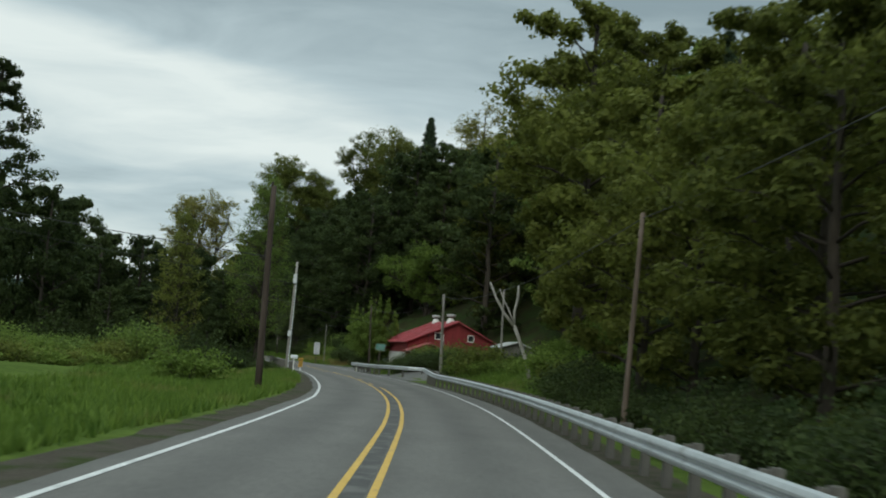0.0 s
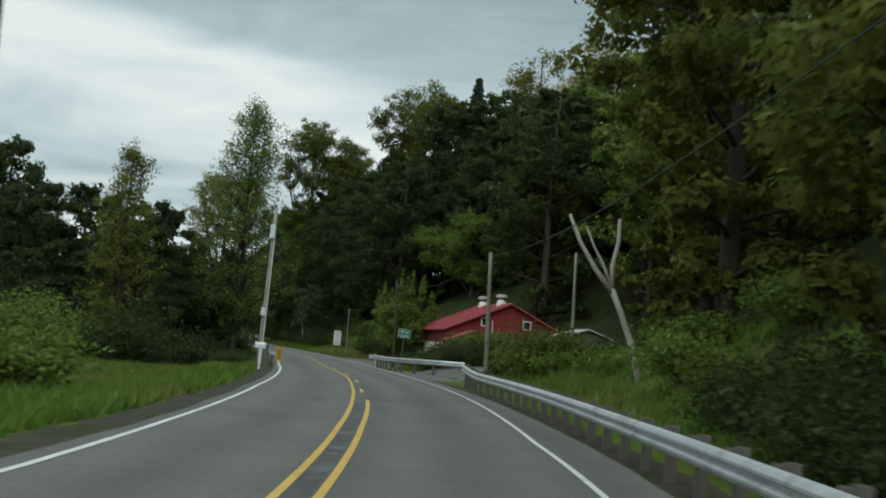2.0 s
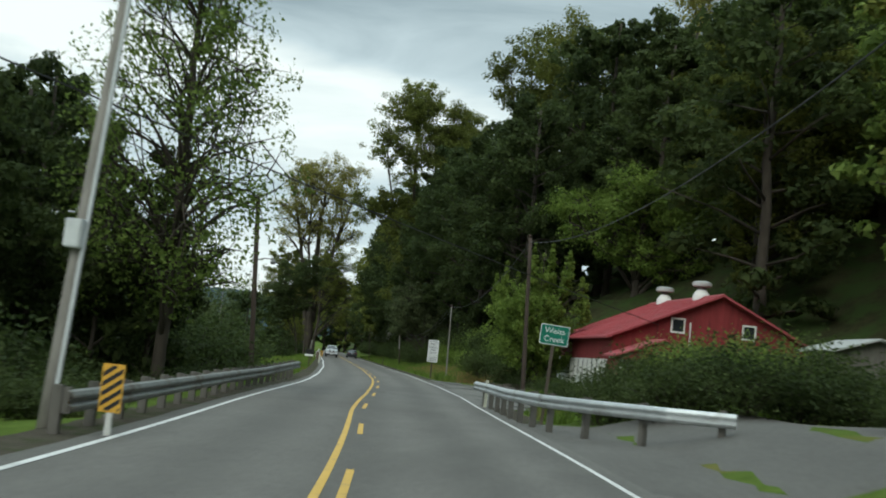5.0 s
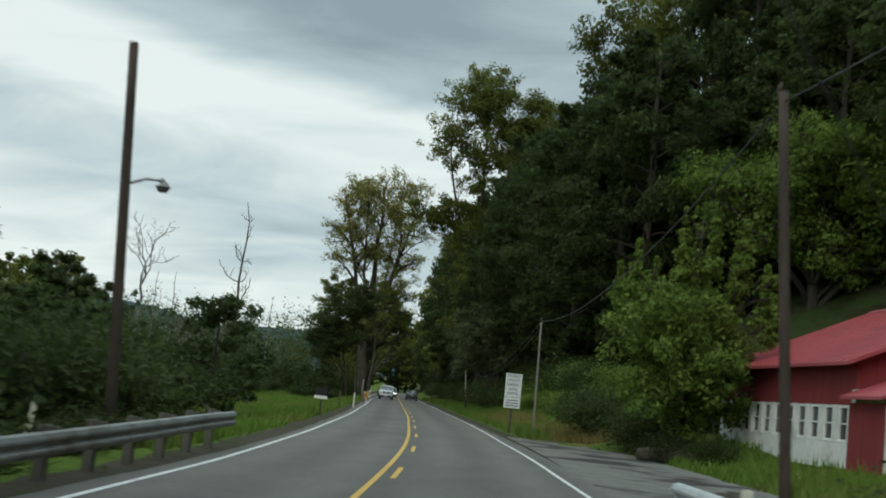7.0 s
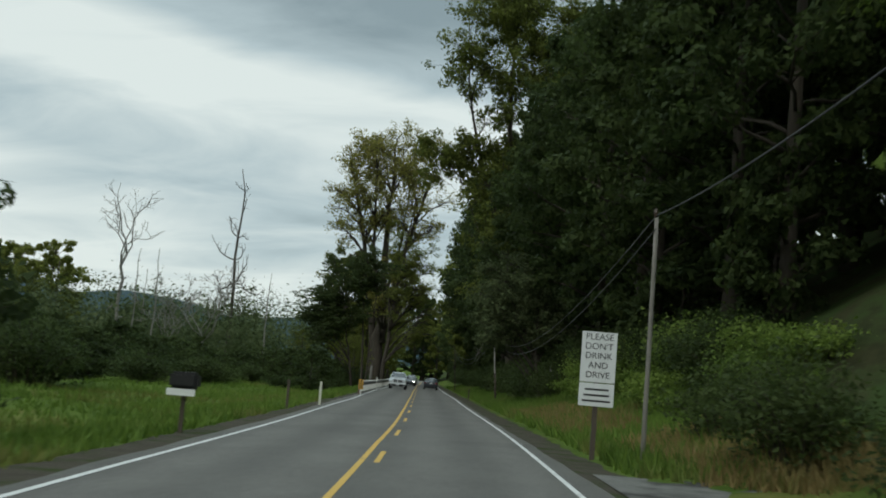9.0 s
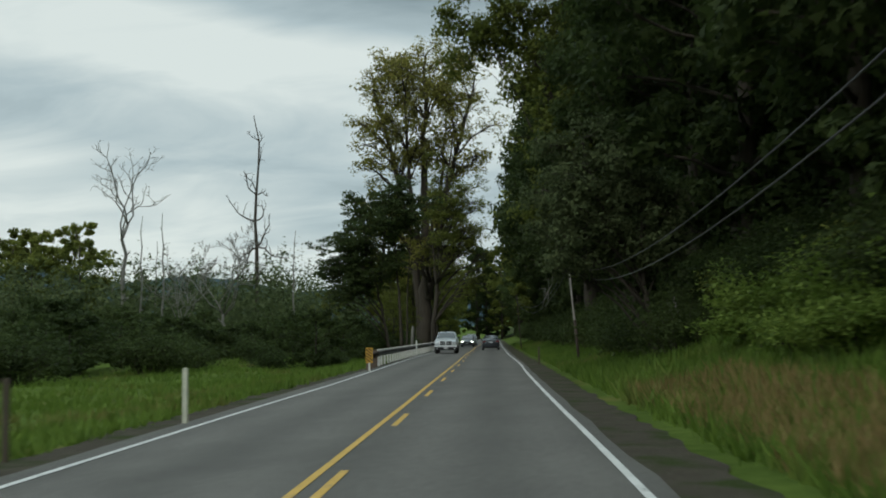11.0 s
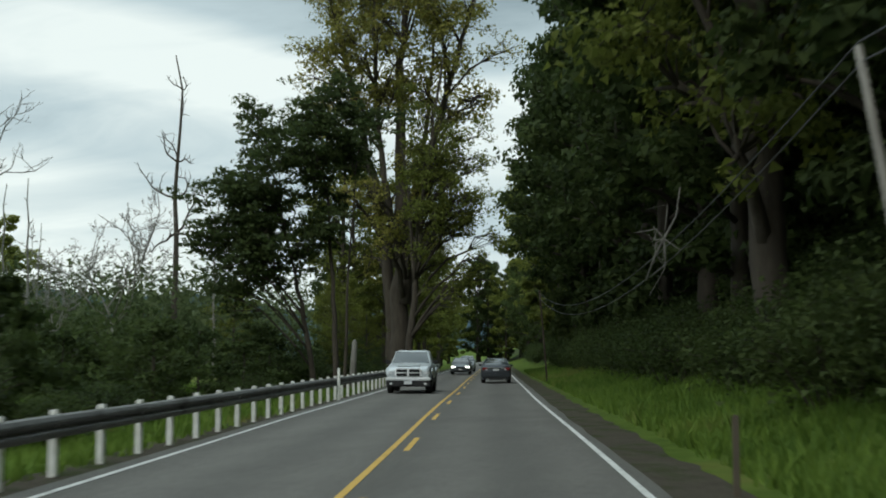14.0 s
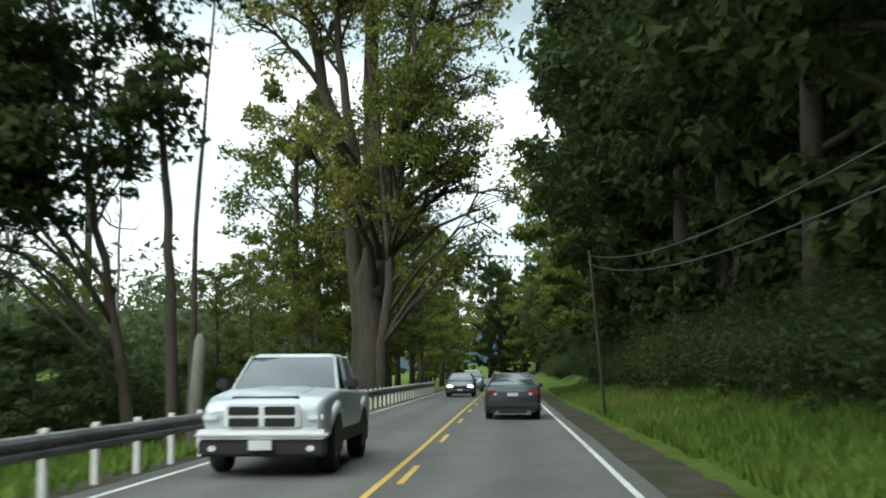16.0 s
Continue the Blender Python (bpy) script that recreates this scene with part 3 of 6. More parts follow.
def conifer(name, label, seed, height, spread, leaves, size, mat, droop=0.5, start=0.08):
    rng = np.random.default_rng(seed)
    root = empty(name, Matrix(), label, "tree")
    tubes = [tube([(0, 0, 0), (0, 0, height * 0.5), (0, 0, height)], [height * 0.016, height * 0.01, 0.02], 8)]
    cs = []
    rings = int(height * 3.0)
    for i in range(rings):
        t = start + (1 - start) * i / rings
        length = spread * (1 - t) ** 0.8 + 0.15
        for k in range(7):
            a = k * 0.9 + i * 1.1 + rng.uniform(-0.3, 0.3)
            ln = length * rng.uniform(0.55, 1.15)
            o = np.array([math.cos(a), math.sin(a), 0])
            p0 = np.array([0, 0, t * height])
            pe = p0 + o * ln + np.array([0, 0, -droop * ln + 0.25 * ln])
            pm = p0 + o * ln * 0.55 + np.array([0, 0, 0.05 * ln])
            tubes.append(tube([p0, pm, pe], [0.03, 0.02, 0.006], 4))
            n = max(3, int(leaves / (rings * 7) * rng.uniform(0.5, 1.5)))
            q = rng.uniform(0.15, 1.05, n)[:, None]
            line = p0 * (1 - q) ** 2 + pm * 2 * q * (1 - q) + pe * q * q
            cs.append(line + rng.normal(size=(n, 3)) * np.array([0.11, 0.11, 0.05]) * (0.4 + ln * 0.6))
    bv, bf = gather(tubes)
    mesh("trunk", bv, bf, BARK, root, smooth=True)
    v, f = leaf_cards(np.concatenate(cs), size, rng, 0.2, 0.5)
    raw_mesh("crown", v, f, mat, root)
    return root


def dead_tree(name, label, seed, height, bark=BARK_PALE, fork=0.6, heads=1, reach=0.2, limbs=6, r=0.3, twigs=2):
    """A bare tree: a trunk up to its fork, then rising heads; crooked limbs and twigs that bend upwards.
    fork: the height of the fork as a share; reach: how far the heads and limbs spread, as a share of the height."""
    rng = np.random.default_rng(seed)
    root = empty(name, Matrix(), label, "dead tree")
    tubes = []

    def branch(p, d, length, rad, depth):
        pts, rr = [np.array(p)], [rad]
        steps = 6
        for i in range(steps):
            d = d + rng.normal(size=3) * 0.36 + np.array([0, 0, 0.17])
            d = d / np.linalg.norm(d)
            pts.append(pts[-1] + d * length / steps)
            rr.append(rad * (1 - 0.82 * (i + 1) / steps) + 0.012)
        tubes.append(tube(pts, rr, 5))
        if depth > 0:
            for i in range(2, 6):
                for _ in range(1 if rng.uniform() < 0.75 else 2):
                    a = rng.uniform(0, 6.28)
                    branch(pts[i], d * 0.35 + np.array([math.cos(a), math.sin(a), 0.25]) * 0.8, length * rng.uniform(0.25, 0.5) * (1.15 - i * 0.1), rr[i] * 0.6, depth - 1)

    pts = [np.array([0, 0, -0.3])]
    top = height * (fork if heads > 1 else 1.0)
    for i in range(9):
        pts.append(np.array([rng.normal() * 0.011 * height * (i + 1) / 9, rng.normal() * 0.011 * height * (i + 1) / 9, top * (i + 1) / 9]))
    tubes.append(tube(pts, [r * (1 - (0.5 if heads > 1 else 0.88) * i / 9) + 0.02 for i in range(10)], 8))
    if heads > 1:
        for k in range(heads):
            a = 2 * math.pi * (k + rng.uniform(-0.25, 0.25)) / heads
            branch(pts[-1 - k % 2], np.array([math.cos(a) * reach * 3.2, math.sin(a) * reach * 3.2, 1.0]), (height - top) * rng.uniform(0.85, 1.15), r * 0.34, twigs)
    for i in range(limbs):
        q = 0.42 + 0.55 * (i + rng.uniform(0, 0.8)) / limbs
        j = min(int(q * 9), 9)
        a = (i % 2) * math.pi + rng.normal() * 0.5
        branch(pts[j], np.array([math.cos(a), math.sin(a), 0.15]), height * reach * rng.uniform(0.5, 1.1) * (1.35 - q), r * (1 - 0.85 * q) * 0.5 + 0.03, twigs - 1)
    v, f = gather(tubes)
    mesh("trunk", v, f, bark, root, smooth=True)
    return root


def bush(name, label, seed, r, h, leaves, size, mat, canes=14, category="bush"):
    """A rounded thicket: arching canes with leaf sprays over them."""
    rng = np.random.default_rng(seed)
    root = empty(name, Matrix(), label, category)
    tubes, cs = [], []
    for i in range(canes):
        a = rng.uniform(0, 6.28)
        q = rng.uniform(0.25, 1.0)
        top = np.array([math.cos(a) * r * q, math.sin(a) * r * q, h * rng.uniform(0.65, 1.05) * math.sqrt(max(0.05, 1 - 0.75 * q * q))])
        b0 = np.array([math.cos(a) * r * q * 0.3, math.sin(a) * r * q * 0.3, -0.1])
        mid = (b0 + top) / 2 + np.array([0, 0, h * 0.2])
        tubes.append(tube([b0, mid, top], [0.03, 0.02, 0.008], 4))
        n = int(leaves / canes)
        t = rng.uniform(0.15, 1.0, n)[:, None] ** 0.7
        cs.append(b0 * (1 - t) ** 2 + mid * 2 * t * (1 - t) + top * t * t + rng.normal(size=(n, 3)) * np.array([0.24 * r, 0.24 * r, 0.13 * h]))
    c = np.concatenate(cs)
    c[:, 2] = np.maximum(c[:, 2], 0.02)
    bv, bf = gather(tubes)
    mesh("stem", bv, bf, BARK, root)
    v, f = leaf_cards(c, size, rng, 0.6)
    raw_mesh("foliage", v, f, mat, root)
    return root


def put(ob, x, y, s=1.0, turn=0.0, sz=None, sink=0.1, label="", group="", z=None):
    m = Matrix.Translation((x, y, (gz(x, y) if z is None else z) - sink)) @ Euler((0, 0, turn)).to_matrix().to_4x4() @ Matrix.Diagonal((s, s, sz or s, 1))
    o = copy_thing(ob, m @ Matrix.Diagonal((1 / ob.scale.x, 1 / ob.scale.y, 1 / ob.scale.z, 1)))
    return tagged(o, label, group=group)


def settle(ob, x, y, s=1.0, turn=0.0, sz=None, sink=0.1):
    """Moves the first one of a kind to its own place."""
    ob.matrix_world = Matrix.Translation((x, y, gz(x, y) - sink)) @ Euler((0, 0, turn)).to_matrix().to_4x4() @ Matrix.Diagonal((s, s, sz or s, 1))
    return ob


rnd = random.Random(7)
# hillside woods: each kind is built once at its own size and copied; the plain ones stand in the ranks behind
WOODS = "hillside woods"
NEAR = [
    tree("broadleaf_tree", "green broadleaf tree leaning over the road's edge", 15, 15, 4.8, 0.06, 15000, 0.22, LEAF_MOSS, limbs=30, shape=0.4, clump=0.78),
    tree("broadleaf_tree", "olive green broadleaf tree at the foot of the slope", 12, 17, 4.6, 0.08, 15000, 0.22, LEAF_MOSS, limbs=30, shape=0.5, clump=0.78),
    tree("broadleaf_tree", "dark green broadleaf tree at the foot of the slope", 16, 19, 5.0, 0.08, 14000, 0.24, LEAF_DARK_SHADE, limbs=32, shape=0.5, clump=0.85),
]
RANK = [
    tree("broadleaf_tree", "tall full-crowned green tree on the wooded hillside", 11, 20, 5.6, 0.05, 7000, 0.38, LEAF, limbs=26, fine=False, shape=0.45, clump=0.72),
    tree("broadleaf_tree", "tall olive green broadleaf tree on the wooded hillside", 17, 18, 5.8, 0.05, 7000, 0.37, LEAF_OLIVE, limbs=24, shape=0.55, fine=False, clump=0.7),
    tree("broadleaf_tree", "tall yellowing broadleaf tree on the wooded hillside", 14, 22, 5.0, 0.26, 6500, 0.38, LEAF_GOLD, limbs=34, shape=0.55, fine=False, clump=0.8),
    tree("broadleaf_tree", "slender green tree on the wooded hillside", 13, 21, 4.4, 0.08, 7000, 0.35, LEAF, limbs=26, shape=0.45, fine=False, clump=0.72),
]
SIZE = {ob: float(np.percentile([v.co.z for v in ob.children[1].data.vertices], 98.5)) for ob in NEAR + RANK}
FIR = conifer("fir_tree", "dark green pointed fir tree on the wooded hillside", 21, 20, 3.4, 16000, 0.28, NEEDLE, 0.45)
# leaves made dark to stand for the shade inside the woods
DEEP = tree("broadleaf_tree", "tree on the wooded hillside with shade painted into dark leaves", 18, 20, 5.2, 0.04, 8000, 0.33, LEAF_DARK_SHADE, limbs=30, shape=0.45, fine=False, clump=0.85)
SIZE[DEEP] = 19.5
LITE = tree("broadleaf_tree", "plainer broadleaf tree hidden from the camera in the woods", 19, 20, 5.4, 0.06, 3000, 0.5, LEAF, limbs=24, twigs=4, fine=False, shape=0.45, clump=0.8)
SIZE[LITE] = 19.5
KINDS = RANK + NEAR + [DEEP]
used = set()
CANOPY_Y = [0, 40, 70, 85, 115, 145, 175, 220, 280, 400]
CANOPY = [(10, [10, 13.2, 21, 13, 18, 20, 23, 27, 30, 32]), (20, [19, 21, 23, 26, 21, 26, 30, 34, 36, 38]), (36, [26, 28, 29, 30, 35, 37, 38, 40, 43, 46]), (56, [34, 34, 36, 38, 40, 44, 48, 50, 52, 54])]


def canopy_top(d, y):
    """Tree-top height over the road, d metres right, fitted to the camera's skyline."""
    return float(np.interp(d, [c[0] for c in CANOPY], [np.interp(y, CANOPY_Y, c[1]) for c in CANOPY]))


# index runs of trees out of the camera's sight, planted as plainer LITE
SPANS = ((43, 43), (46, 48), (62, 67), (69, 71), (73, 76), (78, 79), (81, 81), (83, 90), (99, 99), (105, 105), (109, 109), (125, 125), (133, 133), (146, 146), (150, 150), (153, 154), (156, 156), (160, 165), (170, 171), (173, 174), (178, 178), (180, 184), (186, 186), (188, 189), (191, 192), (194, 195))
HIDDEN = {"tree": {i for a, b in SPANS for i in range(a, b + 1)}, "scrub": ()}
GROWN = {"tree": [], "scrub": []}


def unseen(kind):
    """Whether the next plant of a kind is hidden from the camera by others."""
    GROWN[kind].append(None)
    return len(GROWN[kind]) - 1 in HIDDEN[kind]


def low(ob, *place, **tags):
    if not unseen("scrub"):
        put(ob, *place, **tags)


def plant(ob, y, d, fill=None):
    """A tree of the woods, sized to canopy_top at its place."""
    p = at_road(y, d)
    x, yy = p.x, p.y
    rise = (canopy_top(d, y) - gz(x, yy)) * (fill or rnd.uniform(0.66, 1.04))
    sz = min(max(rise / SIZE.get(ob, 20), 0.35), 1.8)
    s = sz ** 0.6 * rnd.uniform(0.95, 1.2)
    turn = rnd.uniform(0, 6.28)
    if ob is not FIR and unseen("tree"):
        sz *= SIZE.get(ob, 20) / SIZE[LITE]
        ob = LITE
    if ob not in used:
        used.add(ob)
        return tagged(settle(ob, x, yy, s, turn, sz, 0.3), group=WOODS)
    return put(ob, x, yy, s, turn, sz, 0.3, group=WOODS)


def off_road(y, d):
    p = at_road(y, d)
    return p.x, p.y


# the front rank at the roadside, then the ranks behind
row = 22.0
while row < 52:
    plant(rnd.choice((NEAR[0], NEAR[1], NEAR[1])), row, rnd.uniform(9.5, 12.0), rnd.uniform(0.8, 1.0))
    row += rnd.uniform(4.5, 6.5)
plant(NEAR[1], 57, 12.2, 1.0)
for y, d, q in ((67, 11.0, 1.12), (75, 13, 1.12), (82, 19, 1.04)):
    plant(NEAR[1], y, d, q)
row = 174.0
while row < 330:
    plant(rnd.choice((NEAR[2], NEAR[2])), row, rnd.uniform(10.5, 13.5), rnd.uniform(0.85, 1.0))
    row += rnd.uniform(5.5, 7.5)
for y0, y1, step, d0, d1, kinds in (
    (40, 95, 6.5, 17, 22, (4, 5, 5)), (60, 100, 8.0, 28, 36, (0, 1, 3)), (95, 165, 5.5, 31, 38, (0, 1, 0, 3)), (60, 180, 6.5, 44, 52, (2, 0, 2)), (120, 240, 10, 58, 68, (2, 0, 2)), (365, 560, 12, 10, 15, (7, 1, 7)),
    (156, 180, 4.0, 26, 31, (6, 4, 6)), (150, 182, 5.0, 24, 31, (7, 5, 7)), (560, 610, 4.0, -16, 40, (7, 1, 7)), (168, 204, 6.5, 22, 26, (7, 6, 7)), (204, 360, 7.0, 17, 22, (7, 7, 6)), (168, 330, 9.0, 28, 35, (0, 3, 2)), (170, 260, 12, 44, 54, (2, 0, 2))):
    y = y0
    while y < y1:
        plant(KINDS[rnd.choice(kinds)], y, rnd.uniform(d0, d1))
        y += step * rnd.uniform(0.75, 1.25)
for i, ob in enumerate(KINDS + [LITE]):
    if ob not in used:
        plant(ob, 100 + 12 * i, 62)
settle(FIR, -4.8, 250.0, 1.7, 0.0, (53.2 - gz(-4.8, 250.0)) / 20)
used.add(FIR)
for y, d in ((165, 33), (185, 36), (205, 40), (176, 27), (200, 48), (214, 50), (228, 52)):
    plant(RANK[0], y, d, 0.85)
for y, d in ((60, 36), (130, 56)):
    plant(FIR, y, d, 0.9)
plant(FIR, 72, 20.8, 1.06)
# the maple behind the barn, and the two crowns that stand out on the skyline
plant(NEAR[2], 172.5, 19.5, 0.66)
plant(NEAR[2], 184, 14.0, 1.0)
plant(NEAR[2], 234, 12.5, 0.9)
# crowns that hang out towards the road beyond the pole
for y, d, q in ((229, 9.8, 0.75), (236, 10.2, 0.85), (250, 9.6, 0.8), (258, 10.0, 0.95), (267, 9.6, 0.85), (276, 10.0, 1.0), (287, 9.6, 0.9), (299, 9.8, 1.0), (313, 9.4, 0.9), (330, 9.8, 1.0)):
    plant(NEAR[2], y, d, q)

# left side: the poplar beside the creek, its neighbours, the cedar
def poplar(label, seed, h, r, low_end, count, mat, leaf):
    """An upright tree with a tall pointed crown of small leaves."""
    rp = np.random.default_rng(seed)
    stems = [([(0, 0, -0.4), (0.1, 0, h * 0.3), (-0.1, 0.05, h * 0.65), (0, 0, h * 0.99)], h * 0.012)]
    lobes = []
    for i in range(count):
        u = (i + rp.uniform(0, 1)) / count
        z = h * (low_end + (0.985 - low_end) * u)
        w = r * min(1.0, (u + 0.12) / 0.3) * (1 - u) ** 0.62 + 0.12
        a, q = i * 2.4 + rp.normal() * 0.4, rp.uniform(0.35, 1.0)
        k = 0.2 * r + 0.25 * w
        lobes.append((math.cos(a) * w * q, math.sin(a) * w * q, z, k, k * 1.25, 7, 0.16 * r))
    return crown_tree("poplar_tree", label, seed, stems, lobes, leaf, mat, per=32, flat=0.9, ragged=0.45)


POPLAR = poplar("tall open-crowned poplar beside the creek", 31, 17.4, 3.3, 0.2, 110, LEAF, 0.11)
settle(POPLAR, -16.0, 108.3)
settle(poplar("airy light green young poplar at the meadow's edge", 38, 13.6, 2.7, 0.12, 64, LEAF_OLIVE, 0.125), -22.3, 102.9)
ALDER = tree("alder_tree", "dark green alder tree at the meadow's edge", 32, 11, 2.9, 0.04, 6500, 0.22, LEAF_DARK_SHADE, limbs=24, shape=0.35, rise=0.7)
settle(ALDER, -28, 112, 1.1)
SCRUB = tree("scrub_tree", "low dark green scrub tree on the low ground", 35, 6.5, 3.0, 0.03, 2300, 0.26, LEAF_DARK_SHADE, limbs=20, twigs=4, shape=0.35, rise=0.45, fine=False, clump=0.95)
settle(SCRUB, -27, 152, 0.8)
SPARSE = tree("sparse_tree", "thin olive green tree with sky showing through", 36, 14, 3.4, 0.2, 6500, 0.17, LEAF_MOSS, limbs=26, shape=0.5, rise=0.8, clump=0.9)
settle(SPARSE, -60, 289, 0.5)
CEDAR = conifer("cedar_tree", "dark cedar with drooping sprays by the roadside", 33, 8.4, 2.1, 12000, 0.15, LEAF_DARK_SHADE, 1.05, 0.02)
settle(CEDAR, -23.1, 126.85, 1.0, 0.0, (7.0 - gz(-23.1, 126.85)) / 8.4)
BIGLEFT = tree("cottonwood_tree", "tall dark cottonwood standing in the meadow", 34, 26, 4.0, 0.2, 12000, 0.24, LEAF_DARK_SHADE, limbs=30, shape=0.4)
settle(BIGLEFT, -38.5, 100)
for x, y, s in ((-33, 100, 0.85), (-38, 108, 0.95), (-44, 98, 0.9), (-50, 104, 1.0), (-57, 96, 1.0), (-22.6, 117, 0.75), (-19.8, 113.0, 0.5), (-24.5, 115, 0.9), (-27, 118, 1.0), (-20, 117, 0.36), (-62, 108, 1.1), (-16.9, 109.6, 0.62), (-18.4, 109.0, 0.62), (-19.9, 110.4, 0.95), (-21.4, 106.3, 0.9), (-22.6, 113.0, 0.95), (-30, 122, 0.8), (-33, 116, 0.85), (-37, 120, 0.95), (-42, 112, 0.9), (-46, 118, 1.0), (-52, 114, 1.0), (-34, 106, 0.75), (-56, 120, 1.1), (-70, 100, 1.1), (-80, 108, 1.2), (-19, 100.5, 0.5), (-27, 99, 0.62), (-35, 94, 0.6), (-46, 92, 0.62), (-58, 90, 0.7), (-25.5, 107, 0.72), (-29.5, 104, 0.72), (-31.5, 110, 0.8), (-36, 113, 0.85), (-40, 104, 0.8), (-23.5, 109, 0.66), (-48, 108, 0.9)):
    put(ALDER, x, y, s * (0.85 if x > -23 else 1.3 if s > 0.7 else 1.0), rnd.uniform(0, 6), s * rnd.uniform(0.9, 1.15) * (1.45 if x < -29 else 1.0), group="trees at the meadow's edge")

for x, y, top in ((-37, 156, 6.2), (-33.5, 151, 5.0), (-42.5, 171, 6.0), (-46, 173, 5.4)):
    put(ALDER, x, y, 0.75, x, (top - gz(x, y)) / 11, group="trees at the meadow's edge")

# cottonwoods and the maple by the far rail
rc = np.random.default_rng(41)
stems = [([(0, 0, -0.4), (0.1, 0, 8), (-0.2, 0.3, 17), (0.2, 0, 26), (0.3, 0, 35)], 0.9), ([(-0.5, 0.4, 0), (-1.2, 0.6, 10), (-3.0, 0.5, 19), (-5.2, 0.2, 28), (-6.4, 0, 33)], 0.6), ([(0.4, -0.3, 6), (1.6, -0.5, 14), (3.6, -0.4, 22), (5.6, 0, 29), (6.6, 0.2, 33)], 0.5), ([(-0.2, 0.2, 9), (-1.4, -1.5, 18), (-2.0, -2.2, 27), (-2.4, -2.4, 35)], 0.36), ([(0.2, 0.2, 11), (2.0, 1.5, 20), (2.8, 2.4, 34)], 0.34)]
lobes = lobed(rc, 0, 0, 26.5, 9.6, 11.5, 10.0, 78, 1.9, 10, 0.9, 0.45, 7.5) + lobed(rc, 0.3, 0, 32.0, 8.8, 6.2, 5.0, 34, 1.7, 10, 0.85, 0.5, 6.5) + lobed(rc, 0.4, 0, 14.0, 6.5, 5.0, 8.0, 22, 1.5, 8, 0.8, 0.4)
COTTON = crown_tree("cottonwood_tree", "very tall cottonwood with thinning yellow-green leaves", 41, stems, lobes, 0.23, LEAF_GOLD, per=30, ragged=0.42)
settle(COTTON, -63.8, 314.0, 1.08, 0.15, 1.11)
stems = [([(0, 0, -0.4), (0.6, 0, 8), (1.5, 0.2, 16), (2.4, 0.2, 24), (3.0, 0, 27)], 0.34), ([(0.6, 0, 8), (0.2, -0.6, 15), (-0.6, -0.8, 22)], 0.18)]
lobes = lobed(rc, 2.0, 0, 17, 4.6, 10, 11.0, 44, 1.3, 9, 0.65, 0.25) + lobed(rc, 4.2, 0, 15.5, 4.0, 10, 11.5, 36, 1.2, 9, 0.65, 0.3)
settle(crown_tree("cottonwood_tree", "tall cottonwood with a bare lower trunk and thin leaves", 43, stems, lobes, 0.19, LEAF_OLIVE, per=26, ragged=0.4), -61.0, 307.5, 1.0, 0.0)
# the tall open crown that leans out over the road from the woods
stems = [([(2.5, 0, -0.4), (1.8, 0, 10), (0.6, 0, 20), (0.2, 0, 30), (0, 0, 40)], 0.55), ([(1.8, 0, 10), (-0.8, 0.6, 18), (-3.6, 0.8, 26), (-4.6, 0.5, 36)], 0.3), ([(1.4, 0, 13), (2.6, -0.8, 22), (4.0, -1.0, 34)], 0.28), ([(1.6, 0, 8), (-1.2, -0.4, 14), (-3.6, -0.6, 19.5)], 0.14)]
lobes = lobed(rc, 0.0, 0, 32.5, 7.2, 8.8, 8.0, 56, 1.8, 11, 0.9, 0.4) + lobed(rc, 5.2, 0, 31.0, 4.2, 7.5, 7.0, 26, 1.7, 11, 0.88, 0.3) + lobed(rc, -4.6, -0.3, 22.0, 3.6, 3.6, 3.2, 12, 1.6, 10, 0.8, 0.3) + lobed(rc, 2.0, 0, 19.0, 6.4, 6.0, 14.0, 50, 1.9, 10, 0.95, 0.3) + lobed(rc, 7.6, 0, 32.5, 4.0, 7.0, 8.0, 30, 1.7, 11, 0.9, 0.3)
GIANT = crown_tree("tall_broadleaf_tree", "very tall olive tree with an open crown above the bank", 47, stems, lobes, 0.24, LEAF_OLIVE, per=44, ragged=0.3)
tagged(settle(GIANT, -33.2, 243.5, 1.0, 0.0), group=WOODS)
